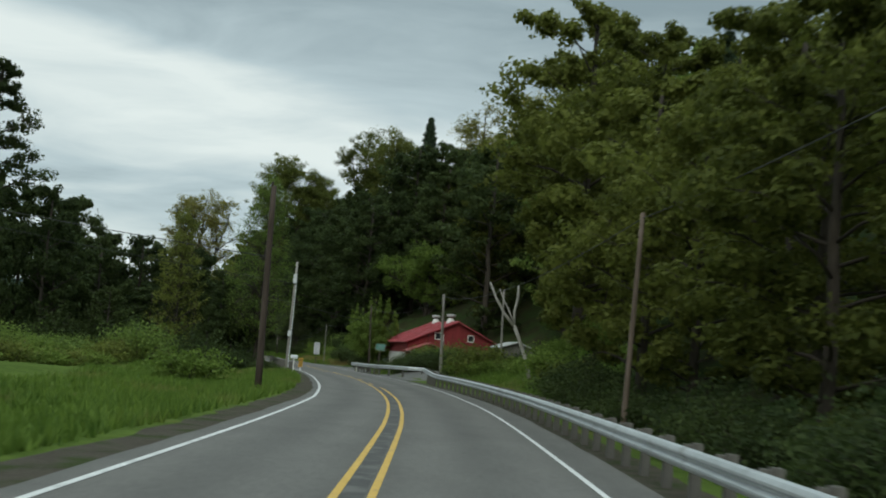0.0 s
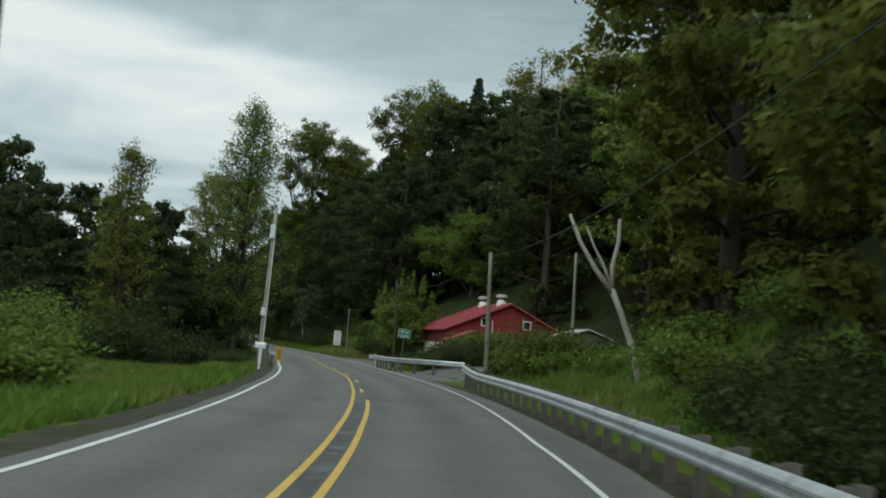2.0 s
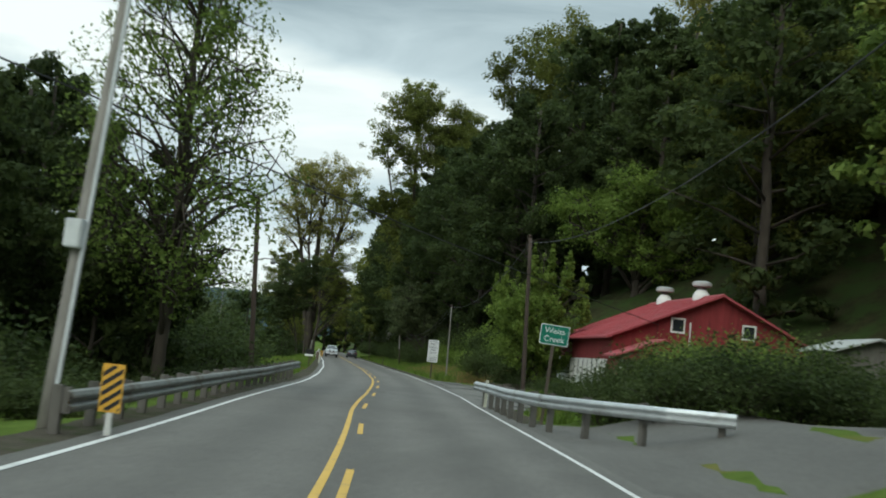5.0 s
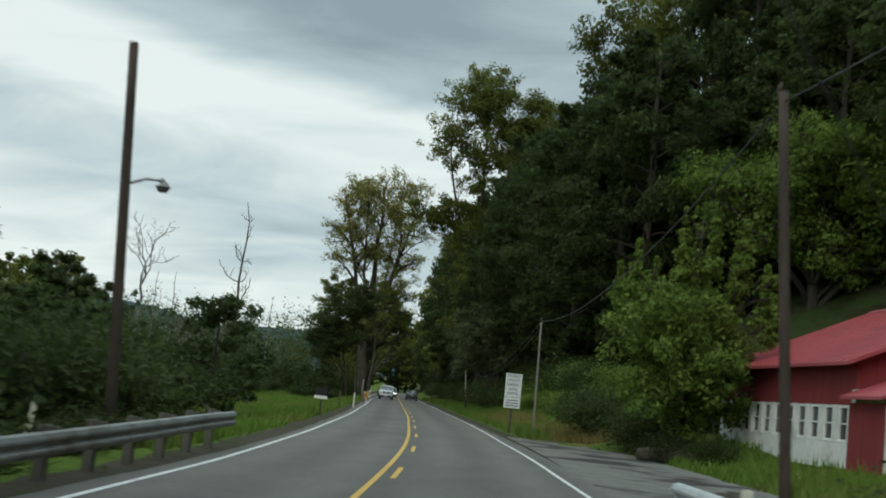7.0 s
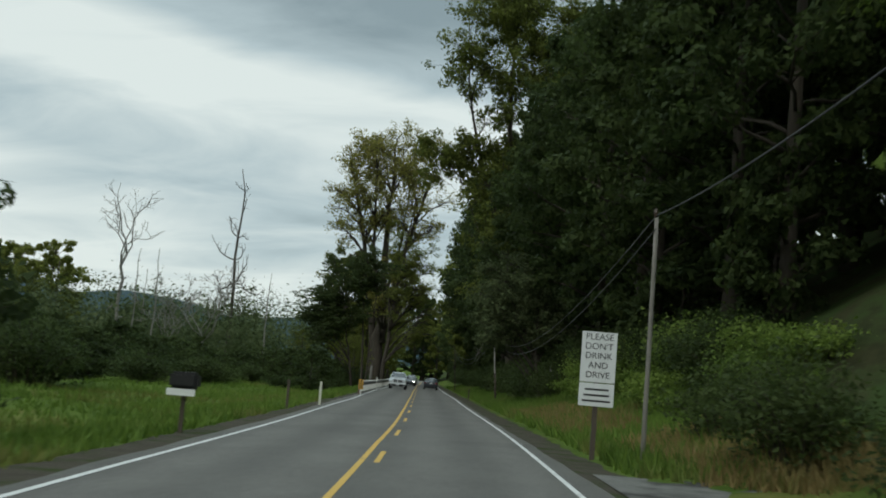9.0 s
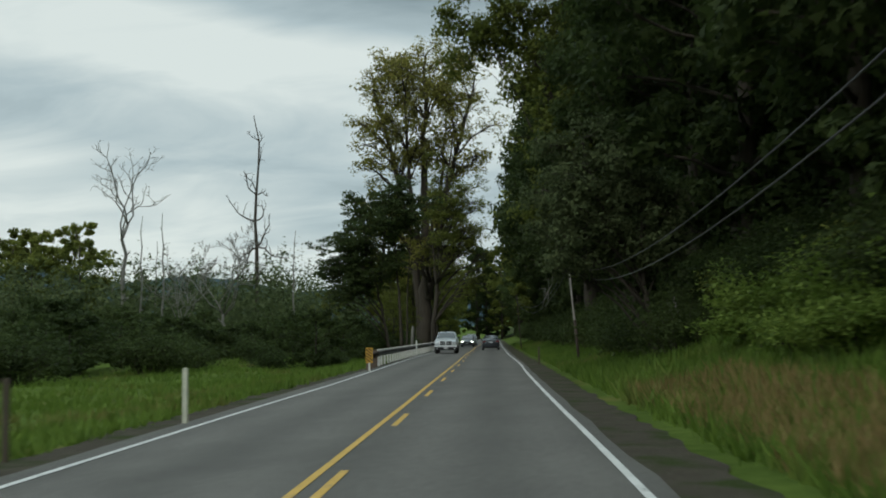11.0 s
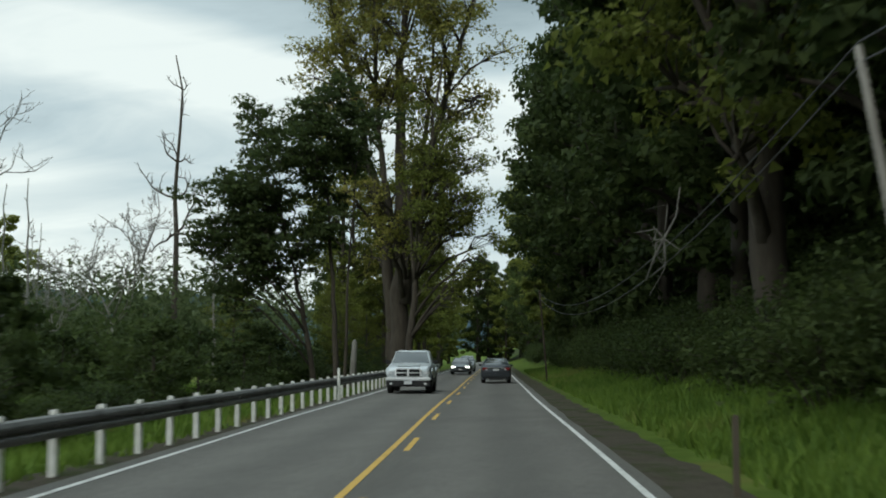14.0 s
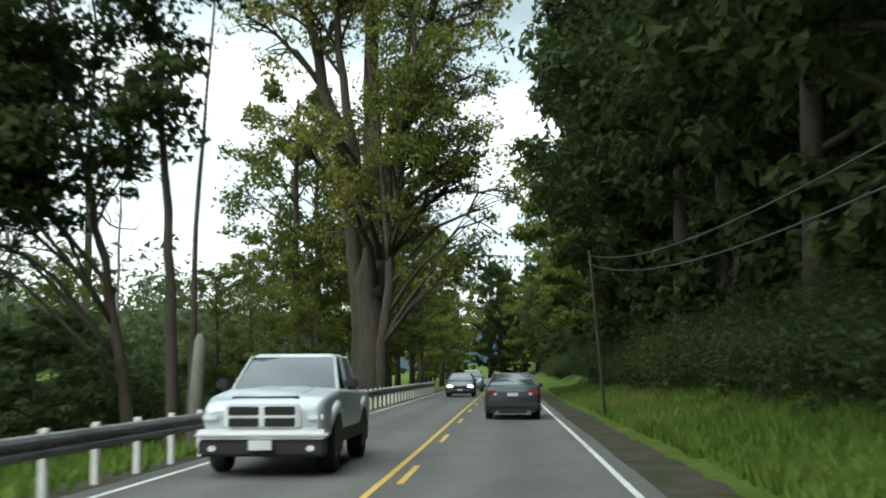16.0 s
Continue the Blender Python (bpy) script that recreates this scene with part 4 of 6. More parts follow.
# crowns that stand out on the skyline of the hill
for nm, x, y, top, rx, deep, mat, seed, lab in (("broadleaf_tree", -15.5, 220.0, 43.5, 5.4, 13.0, LEAF_MOSS, 48, "tall rounded green tree on the hill's skyline"), ("broadleaf_tree", -9.5, 205.0, 41.0, 5.4, 12.0, LEAF_MOSS, 49, "broad green tree on the hill's skyline"), ("broadleaf_tree", 5.2, 197.0, 45.5, 5.4, 15.0, LEAF_GOLD, 50, "tall yellowing open tree on the hill's skyline"), ("broadleaf_tree", 13.5, 190.0, 46.5, 5.6, 15.0, LEAF_GOLD, 56, "tall yellow-green open tree on the hill's skyline"), ("broadleaf_tree", 23.0, 188.0, 48.0, 5.4, 14.0, LEAF_OLIVE, 57, "tall thin-leaved tree on the hill's skyline")):
    h = top - gz(x, y)
    stems = [([(0, 0, -0.5), (0.2, 0.1, h * 0.4), (-0.2, 0, h * 0.7), (0, 0, h * 0.97)], 0.4), ([(0.1, 0, h * 0.35), (1.2, 0.4, h * 0.6), (rx * 0.5, 0.4, h * 0.88)], 0.22), ([(0.1, 0, h * 0.4), (-1.2, -0.4, h * 0.65), (-rx * 0.55, -0.4, h * 0.86)], 0.22)]
    gold = mat is LEAF_GOLD
    lobes = lobed(rc, 0, 0, h - deep * 0.45, rx, deep * 0.47, deep * 0.6, 40, 1.8, 9, 0.95, 0.45)
    tagged(settle(crown_tree(nm, lab, seed, stems, lobes, 0.26, mat, per=26 if gold else 36, ragged=0.35 if gold else 0.22, twig=gold), x, y), group=WOODS)
# the broad maple on the slope behind the barn
h = 18.7 - gz(-1.6, 170.5)
stems = [([(0, 0, -0.5), (0.1, 0, h * 0.35), (0.3, 0, h * 0.9)], 0.36), ([(0.1, 0, h * 0.25), (-2.6, 0.2, h * 0.5), (-4.8, 0, h * 0.72)], 0.22), ([(0.1, 0, h * 0.25), (2.8, -0.2, h * 0.5), (5.2, 0, h * 0.7)], 0.22)]
lobes = lobed(rc, 0, 0, h * 0.55, 7.6, h * 0.45, h * 0.42, 54, 1.8, 10, 0.9, 0.5, 5.0)
tagged(settle(crown_tree("maple_tree", "broad light green maple on the slope behind the barn", 58, stems, lobes, 0.2, LEAF_LIGHT, per=50, flat=0.55), -1.6, 170.5), group=WOODS)
# the dull green young tree that leans out from the wood, and the broken trunk beside it
stems = [([(0, 0, -0.4), (-0.5, 0, 3), (-2.2, 0.2, 6), (-2.8, 0.2, 8.6)], 0.13), ([(-0.5, 0, 2.8), (-0.6, 0.3, 5.0), (-0.5, 0.3, 7.4)], 0.08)]
lobes = lobed(rc, -2.6, 0, 6.0, 2.6, 3.2, 3.2, 34, 0.9, 9, 0.5, 0.4) + lobed(rc, -0.4, 0.4, 5.4, 2.4, 2.8, 3.6, 20, 0.9, 9, 0.5, 0.4)
tagged(settle(crown_tree("broadleaf_tree", "dull green young tree leaning out from the wood", 59, stems, lobes, 0.14, LEAF_FAR, per=46), -23.5, 209.2), group=WOODS)
snag = empty("tree_stump", pose(-22.5, 208.6, gz(-22.5, 208.6) - 0.2), "short pale broken trunk standing in the brush", "tree stump")
v, f = tube([(0.1, 0, 0), (0.02, 0.02, 0.6), (-0.1, 0, 1.1), (-0.2, 0.03, 1.5)], [0.16, 0.13, 0.11, 0.03], 8)
mesh("trunk", v, f, BARK_PALE, snag, smooth=True)
# the dark maple by the far rail, its crown hanging out over the low ground
stems = [([(0.5, 0, -0.4), (0.4, 0, 4), (0.0, 0.1, 9), (-0.6, 0, 14.8)], 0.19), ([(-0.6, 0.3, -0.4), (-1.3, 0.3, 4), (-2.2, 0.2, 8), (-3.4, 0, 13.2)], 0.18), ([(1.0, -0.3, -0.4), (1.1, -0.2, 6), (1.5, 0, 12.6)], 0.11), ([(-1.2, 0.3, 4.0), (-3.0, 0.1, 6.2), (-5.4, 0, 8.0)], 0.08)]
lobes = lobed(rc, -2.2, 0, 10.8, 4.6, 6.4, 4.6, 50, 1.3, 11, 0.66, 0.4) + lobed(rc, 1.0, 0, 13.4, 2.8, 3.6, 2.2, 15, 1.2, 11, 0.65, 0.3) + lobed(rc, -4.8, 0, 8.2, 3.8, 4.2, 4.0, 30, 1.2, 11, 0.65, 0.3)
MAPLE = crown_tree("maple_tree", "broad dark green maple with several trunks", 42, stems, lobes, 0.19, LEAF_DARK_SHADE, per=31, flat=0.3, ragged=0.38)
settle(MAPLE, -53.7, 270.5, 1.0, 0.15)
for x, y, s in ((-66, 345, 1.2), (-72, 372, 1.3), (-82, 410, 1.4), (-62, 331, 0.8), (-57, 281, 0.4), (-64, 300, 0.6), (-68, 322, 1.0), (-71, 338, 1.2), (-56, 300, 0.4), (-76, 360, 1.3), (-66, 285, 0.5), (-71.5, 320, 1.55), (-74, 330, 1.5)):
    put(SPARSE, min(x, road_x(y) - 8.5), y, s, rnd.uniform(0, 6), group="trees left of the far road")

for y in np.arange(345, 560, 15.0):
    x, yy = off_road(float(y), -rnd.uniform(10, 17))
    put(rnd.choice((DEEP, RANK[1])), x, yy, rnd.uniform(0.7, 0.95), rnd.uniform(0, 6), group="trees left of the far road")

# dead trees on the low ground

D1 = dead_tree("dead_tree", "bare grey dead tree with forked top", 51, 32.0, BARK_GREY, 0.6, 5, 0.115, 3, 0.38)
settle(D1, -110.0, 317.0)
D2 = dead_tree("dead_tree", "tall bare dead tree with crooked limbs", 52, 37.0, BARK, 1.0, 1, 0.23, 11, 0.42)
settle(D2, -97, 334, 1.0, 0.2)
D3 = dead_tree("dead_tree", "thin bare dead trunk with few twigs", 53, 20, BARK_GREY, 1.0, 1, 0.09, 6, 0.18, 1)
settle(D3, -101, 312)
put(D3, -106.6, 316, 1.0, 1.0, 1.02)
put(D3, -84, 318, 0.95, 2.0, 0.85)
put(D3, -112, 330, 0.9, 3.0)
D4 = dead_tree("dead_tree", "wide-branched grey dead tree without leaves", 54, 20.0, BARK_GREY, 0.3, 6, 0.2, 2, 0.3, 3)
settle(D4, -93.5, 315.5)
put(D4, -98.5, 313, 0.75, 2.0)

# thickets
BUSH_A = bush("blackberry_bush", "green blackberry thicket with arching canes", 61, 2.2, 1.7, 2600, 0.17, LEAF_LIGHT, 20)
BUSH_B = bush("shrub", "dark green rounded shrub", 62, 2.6, 3.0, 4200, 0.15, LEAF, 22)
BUSH_F = bush("shrub", "dense dark green shrub below the cedar", 64, 2.4, 3.0, 5000, 0.145, LEAF_DARK_SHADE, 30)
BUSH_C = bush("shrub", "light green leafy shrub", 63, 2.0, 2.2, 2500, 0.17, LEAF_OLIVE, 16)
settle(BUSH_F, -18.8, 118.5, 0.95)
settle(BUSH_A, -12.2, 62)
settle(BUSH_B, -20.5, 84)
settle(BUSH_C, 3.2, 84)
for y in np.arange(48, 92, 2.6):
    d = -12.5 - (92 - y) * 0.42 + rnd.uniform(-0.8, 0.8)
    x, yy = off_road(float(y), d)
    put(rnd.choice((BUSH_A, BUSH_A, BUSH_C)), x, yy, rnd.uniform(0.6, 0.85), rnd.uniform(0, 6), rnd.uniform(0.5, 0.75), group="hedge along the meadow")
    x, yy = off_road(float(y) + 5, d - 5)
    put(rnd.choice((BUSH_A, BUSH_A, BUSH_B)), x, yy, rnd.uniform(0.8, 1.1), rnd.uniform(0, 6), rnd.uniform(0.6, 0.9), group="hedge along the meadow")
for x, y, s in ((-18, 92, 1.0), (-24, 96, 1.2), (-30, 97, 1.3), (-38, 96, 1.3), (-46, 94, 1.3), (-54, 92, 1.3), (-62, 90, 1.3), (-16.5, 100, 0.9), (-26, 138, 1.2), (-27, 146, 1.2), (-31, 150, 1.4), (-30, 160, 1.1), (-36, 166, 1.5), (-42, 175, 1.6), (-40, 186, 1.3), (-46, 196, 1.5), (-44, 206, 1.2), (-52, 212, 1.6), (-47, 222, 1.2), (-50, 232, 1.1), (-55, 240, 1.3), (-54, 250, 1.0), (-60, 256, 1.4), (-64, 268, 1.5), (-56.5, 274, 0.9), (-58, 282, 1.0), (-60.5, 291, 1.0), (-64, 303, 1.0)):
    s *= 0.8 if 150 < y < 262 else 1.0
    x -= 5.0 if 150 < y < 262 else 0.0
    put(BUSH_F if y < 168 and x > -45 else rnd.choice((BUSH_F, BUSH_F, BUSH_F)), x, y, s, rnd.uniform(0, 6), s * rnd.uniform(0.8, 1.2), group="scrub on the low ground")
rs = random.Random(17)
for i in range(85):
    y = rs.uniform(126, 300)
    d = -20 - 32 * rs.random() ** 1.3
    x, yy = off_road(y, d)
    top = (1.9 + min(-d - 14, 12) * 0.14 + max(0.0, -d - 26) * 0.09) * rs.uniform(0.6, 1.15)
    low(SCRUB, x, yy, rs.uniform(0.55, 0.95), rs.uniform(0, 6), min(1.3, max(0.35, (top - gz(x, yy)) / 6.3)), group="scrub on the low ground")
for i in range(16):
    y, d = rs.uniform(70, 172), rs.uniform(22, 50)
    x, yy = off_road(y, d + (6 if 100 < y < 150 else 0))
    low(SCRUB, x, yy, rs.uniform(0.8, 1.05), rs.uniform(0, 6), rs.uniform(0.6, 1.1), group="undergrowth on the slope")
for i in range(54):
    y, d = rs.uniform(172, 420), rs.uniform(11, 14.5)
    x, yy = off_road(y, d)
    low(SCRUB, x, yy, rs.uniform(0.7, 1.0), rs.uniform(0, 6), rs.uniform(0.5, 1.1), group="undergrowth on the slope")
for i in range(16):
    x, yy = off_road(168 + i * 5.0, 36 + 16 * rs.random())
    put(SCRUB, x, yy, rs.uniform(0.9, 1.2), rs.uniform(0, 6), rs.uniform(0.7, 1.1), group="undergrowth on the slope")
# brush between the sign and the barn's porch
for x, y, q in ((-4.4, 119.5, 0.34), (-3.2, 118.0, 0.4), (-2.2, 116.8, 0.45), (-1.0, 117.6, 0.5), (0.2, 116.2, 0.5), (1.4, 117.4, 0.55), (-2.6, 120.2, 0.4), (-0.4, 119.8, 0.5), (2.6, 116.0, 0.55), (0.4, 113.6, 0.4), (1.8, 113.0, 0.45)):
    put(BUSH_B if x > -2 else BUSH_F, x, y, 0.55, x * 3 + y, q * 1.6, group="brush in front of the barn")
put(CEDAR, 1.2, 89.2, 0.42, 1.0, (2.5 - gz(1.2, 89.2)) / 8.4, label="small dark conical shrub beside the grey pole", group="brush in front of the barn")
# the bramble mound on the bank
for i in range(14):
    x, yy = off_road(171 + i * 1.9, 8.6 + 1.6 * rs.random())
    put(BUSH_A, x, yy, rs.uniform(0.55, 0.75), rs.uniform(0, 6), rs.uniform(0.4, 0.6), label="green bramble spreading down the bank", group="scrub at the foot of the slope")
# low growth under and behind the creek's rail
for i in range(15):
    x, yy = off_road(94 + i * 2.4, -5.6 - 0.8 * rs.random())
    put(BUSH_F if i % 3 else BUSH_A, x, yy, rs.uniform(0.4, 0.5), rs.uniform(0, 6), rs.uniform(0.2, 0.3), group="scrub at the creek")
# trees set on camera rays to close sky gaps above the barn
x, y = 13.8, 167.9
put(NEAR[0], x, y, 1.0, 1.0, (21.9 - gz(x, y)) / SIZE[NEAR[0]], group=WOODS)
for x, y, top in ((-4.8, 185.5, 34.5), (-7.6, 188.0, 33.0), (-1.5, 189.0, 36.0)):
    put(DEEP, x, y, 1.15, x, (top - gz(x, y)) / SIZE[DEEP], group=WOODS)
# low growth behind the far rail
for i in range(34):
    x, yy = off_road(232 + i * 3.1, -8.5 - 3.5 * rs.random())
    put(SCRUB if i % 2 else BUSH_F, x, yy, rs.uniform(0.5, 0.75), rs.uniform(0, 6), rs.uniform(0.4, 0.6), group="scrub behind the far rail")
# foot of the slope
for y0, y1, step, d0, d1 in ((16, 58, 3.2, 7.0, 9.5), (60, 88, 3.0, 8.0, 11), (168, 330, 2.9, 10.0, 12.5), (330, 470, 5.0, 8.0, 11)):
    y = y0
    while y < y1:
        x, yy = off_road(y, rnd.uniform(d0, d1))
        put(BUSH_F if y < 56 else rnd.choice((BUSH_F, BUSH_F, BUSH_F)) if y > 168 else rnd.choice((BUSH_A, BUSH_B, BUSH_C, BUSH_A)), x, yy, rnd.uniform(0.55, 0.85), rnd.uniform(0, 6), group="scrub at the foot of the slope")
        y += step * rnd.uniform(0.7, 1.3)
for i in range(16):
    x, yy = off_road(172 + i * 2.2, 10.4 + 1.2 * rnd.random())
    put(BUSH_A if i % 2 == 0 else BUSH_C if i % 3 == 0 else BUSH_F, x, yy, rnd.uniform(0.7, 0.95), rnd.uniform(0, 6), rnd.uniform(0.5, 0.75), label="green bramble on the bank's brow", group="scrub at the foot of the slope")
for i in range(46):
    x, yy = off_road(203 + i * 2.8, 8.0 + 0.9 * rnd.random())
    put(BUSH_F, x, yy, rnd.uniform(0.6, 0.85), rnd.uniform(0, 6), rnd.uniform(0.6, 0.95), group="scrub at the foot of the slope")
for i in range(14):
    x, yy = off_road(168 + i * 2.6, 9.6 + 1.4 * rnd.random())
    put(BUSH_A if i % 3 else BUSH_B, x, yy, rnd.uniform(0.55, 0.8), rnd.uniform(0, 6), group="scrub at the foot of the slope")
for x, y, s in ((-1.5, 113, 0.8), (0.8, 116, 0.9), (3.2, 100, 0.9), (5.0, 97, 1.2), (6.5, 92, 1.3), (4.5, 91, 1.0), (8.5, 98, 1.3), (-9.5, 152, 1.0), (-11.5, 157, 1.0), (-7, 158, 1.3), (-4, 157, 1.2), (-12.8, 163, 0.9), (-2, 160, 1.2)):
    put(BUSH_F, x, y, s * (0.55 if y < 120 else 0.7), rnd.uniform(0, 6), label="dark green clipped shrub beside the barn", group="bushes round the barn")

for x, y, s in ((-1.6, 107.0, 0.62), (0.2, 108.6, 0.7), (2.0, 109.6, 0.7), (3.8, 108.6, 0.62), (-3.2, 109.2, 0.5), (1.6, 118.0, 0.75), (-0.4, 120.5, 0.7), (3.6, 116.0, 0.85), (5.6, 112.0, 0.8), (-2.6, 121.5, 0.55), (-21.0, 121.0, 1.1), (-23.5, 126.5, 1.2), (-22, 131, 1.1), (-8.6, 148.0, 0.4), (-6.8, 146.5, 0.35)):
    put(BUSH_F, x, y, s, rnd.uniform(0, 6), label="dense dark green shrub beside the road")

for i in range(9):
    x, yy = off_road(101 + i * 2.6, -6.0 - 0.5 * (i % 3))
    put(BUSH_F, x, yy, 0.42, i * 1.3, 0.34, label="low dark green brush behind the guard rail", group="brush over the creek")

# far ridge, blue haze painted into its colour, and far woods across the valley
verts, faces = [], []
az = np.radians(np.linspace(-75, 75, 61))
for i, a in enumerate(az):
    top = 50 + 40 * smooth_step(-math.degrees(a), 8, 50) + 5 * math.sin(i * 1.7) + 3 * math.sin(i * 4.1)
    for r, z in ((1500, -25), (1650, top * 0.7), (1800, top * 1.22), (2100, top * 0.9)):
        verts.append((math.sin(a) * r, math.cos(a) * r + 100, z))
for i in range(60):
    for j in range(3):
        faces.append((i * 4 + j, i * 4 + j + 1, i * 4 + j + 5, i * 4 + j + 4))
tagged(mesh("backdrop", verts, faces, FAR_WOOD_HAZE, smooth=True), "wooded ridge across the valley in painted blue-green haze", "hills", kind="structure")
rng = np.random.default_rng(5)
cs, outs = [], []


def far_clump(p, r, h, n):
    for _ in range(3):
        q = p + rng.normal(size=3) * np.array([r * 0.5, r * 0.5, h * 0.08])
        c, o = clump_of(rng, n // 3, q, 1.0, 1.0)
        cs.append(q + (c - q) * np.array([r * 0.7, r * 0.7, h * 0.42]))
        outs.append(o)


for _ in range(1100):
    a, r = radians(rng.uniform(-62, -3)), rng.uniform(200, 470)
    p = np.array([math.sin(a) * r - 40, math.cos(a) * r + 120, 0.0])
    if p[0] > road_x(p[1]) - 32:
        continue
    h = r * 0.074 * rng.uniform(0.6, 1.08)
    p[2] = gz(p[0], p[1]) + h * 0.5
    far_clump(p, rng.uniform(3.0, 5.0), h, 150)
for _ in range(300):
    yq, dq = rng.uniform(125, 430), -rng.uniform(26, 190)
    q = at_road(float(yq), float(dq))
    h = rng.uniform(1.5, 3.4) * (1 + -dq / 150)
    far_clump(np.array([q.x, q.y, gz(q.x, q.y) + h * 0.42]), rng.uniform(1.5, 2.4), h, 150)
v, f = leaf_cards(np.concatenate(cs), 0.7, rng, 0.5, outward=np.concatenate(outs))
woods = raw_mesh("far_woods", v, f, LEAF_FAR, None)
for x, y, h in ((-190, 412, 30), (-183, 418, 32), (-199, 420, 31), (-176, 409, 27), (-187, 406, 27), (-194, 409, 28)):
    put(RANK[1], x, y, h / 20, x * 0.7, h / 19, label="tall rounded tree in the far woods", group="far grove")
tagged(woods, "scrubby far woods on the low ground", "woods", kind="stuff")


# ---------------- guard rails ----------------
W_PROFILE = [(0.0, 0.31), (-0.05, 0.29), (-0.08, 0.24), (-0.08, 0.21), (-0.02, 0.17), (-0.02, 0.14), (-0.08, 0.10), (-0.08, 0.07), (-0.05, 0.02), (0.0, 0.0)]


def guard_rail(label, points, face, top, post_every, post_mat, rail_mat, post_back=0.12, over=0.05, post_w=0.15, group="guard rails", tops=None, block=True):
    """points: the beam's line; face: +1 when traffic is on the line's left. top: the beam's upper edge over each point's z."""
    pts = [Vector(p) for p in points]
    root = empty("guard_rail", Matrix(), label, "guard rail", group)
    verts, faces = [], []
    n = len(W_PROFILE)
    for i, p in enumerate(pts):
        d = (pts[min(i + 1, len(pts) - 1)] - pts[max(i - 1, 0)])
        d.z = 0
        d.normalize()
        side = Vector((d.y, -d.x, 0)) * face
        for layer in (0.0, 0.012):
            for o, z in W_PROFILE:
                verts.append(p + side * (o + layer) + Vector((0, 0, top - 0.31 + z)))
    for i in range(len(pts) - 1):
        a, b = i * 2 * n, (i + 1) * 2 * n
        for k in range(n - 1):
            faces.append((a + k, a + k + 1, b + k + 1, b + k))
            faces.append((a + n + k, b + n + k, b + n + k + 1, a + n + k + 1))
        for e in (0, n - 1):
            faces.append((a + e, b + e, b + n + e, a + n + e))
    for a in (0, (len(pts) - 1) * 2 * n):
        for k in range(n - 1):
            faces.append((a + k, a + n + k, a + n + k + 1, a + k + 1))
    mesh("beam", verts, faces, rail_mat, root)
    # posts behind the beam, with their spacer blocks
    dist, nxt = 0.0, 0.3
    pm = None
    for a, b in zip(pts, pts[1:]):
        seg = (b - a).length
        while nxt <= dist + seg:
            p = a.lerp(b, (nxt - dist) / seg)
            d = (b - a)
            d.z = 0
            d.normalize()
            side = Vector((d.y, -d.x, 0)) * face
            rot = Matrix((( d.x, side.x, 0), (d.y, side.y, 0), (0, 0, 1))).to_4x4()
            m = Matrix.Translation(p) @ rot
            if pm is None:
                bm = bmesh.new()
                box(bm, -post_w / 2, post_w / 2, post_back, post_back + post_w, -0.5, top + over, 0.012)
                bmn = bpy.data.meshes.new("post")
                bm.to_mesh(bmn)
                bm.free()
                bmn.materials.append(post_mat)
                bm = bmesh.new()
                box(bm, -post_w * 0.42, post_w * 0.42, 0.015, post_back - 0.002, top - 0.33, top + over * 0.6, 0.01)
                blk = bpy.data.meshes.new("block")
                bm.to_mesh(blk)
                bm.free()
                blk.materials.append(post_mat)
                pm = True
            for nm, me in (("post", bmn), ("block", blk)):
                if nm == "block" and not block:
                    continue
                o = new(nm, me)
                o.parent = root
                o.matrix_local = m
            nxt += post_every
        dist += seg
    return root


def along(ys, d, z):
    return [at_road(float(y), d if not callable(d) else d(y), z if not callable(z) else z(y)) for y in ys]


guard_rail("long galvanised guard rail on grey posts beside the lane", along(np.arange(-25.5, 86.0, 2.0), lambda y: float(np.interp(y, [40, 50, 78, 88], [4.33, 4.35, 4.52, 5.3])), lambda y: float(np.interp(y, [50, 76, 88], [0.0, 0.08, 0.4]))), 1, 0.72, 1.9, POST_GREY, GALVANISED)
guard_rail("galvanised guard rail curving round the driveway mouth", [(-0.6, 100.7, 0.28), (-2.0, 101.0, 0.26), (-3.6, 102.4, 0.22), (-4.75, 104.5, 0.18), (-5.4, 106.8, 0.16), (-6.1, 109.8, 0.13), (-7.0, 114.5, 0.12), (-8.0, 119.2, 0.1)], 1, 0.72, 1.9, POST_GREY, GALVANISED)
guard_rail("galvanised guard rail with a turned-out end over the creek", along(np.arange(91, 131, 1.95), lambda y: float(np.interp(y, [91, 120, 128], [-3.8, -3.65, -3.62])), lambda y: float(np.interp(y, [91, 116, 128], [-0.08, -0.08, 0.05]))), -1, 0.66, 1.9, POST_GREY, WORN_STEEL)
FAR_LINE = lambda y: float(np.interp(y, [214, 226], [-3.6, -4.25]))
guard_rail("dark guard rail on white-painted posts beside the road", along(np.arange(223.0, 336, 2.0), FAR_LINE, 0.0), -1, 0.78, 1.9, POST_WHITE, DULL_STEEL, post_back=-0.02, over=0.06, post_w=0.105, block=False)
guard_rail("rusty end of the rail on unpainted brown posts", along(np.arange(215.3, 223.1, 1.1), FAR_LINE, 0.0), -1, 0.78, 1.9, POLE_BROWN, RUST_STEEL, post_back=0.02, over=0.05, post_w=0.16, block=False)


# ---------------- poles and wires ----------------
def pole(label, base, top, r0, r1, mat, group="utility poles"):
    b, t = Vector(base), Vector(top)
    root = empty("utility_pole", Matrix.Translation(b), label, "utility pole", group)
    pts = [(t - b) * (i / 6) for i in range(7)]
    v, f = tube(pts, [r0 + (r1 - r0) * i / 6 for i in range(7)], 12)
    mesh("shaft", v, f, mat, root, smooth=True)
    return root


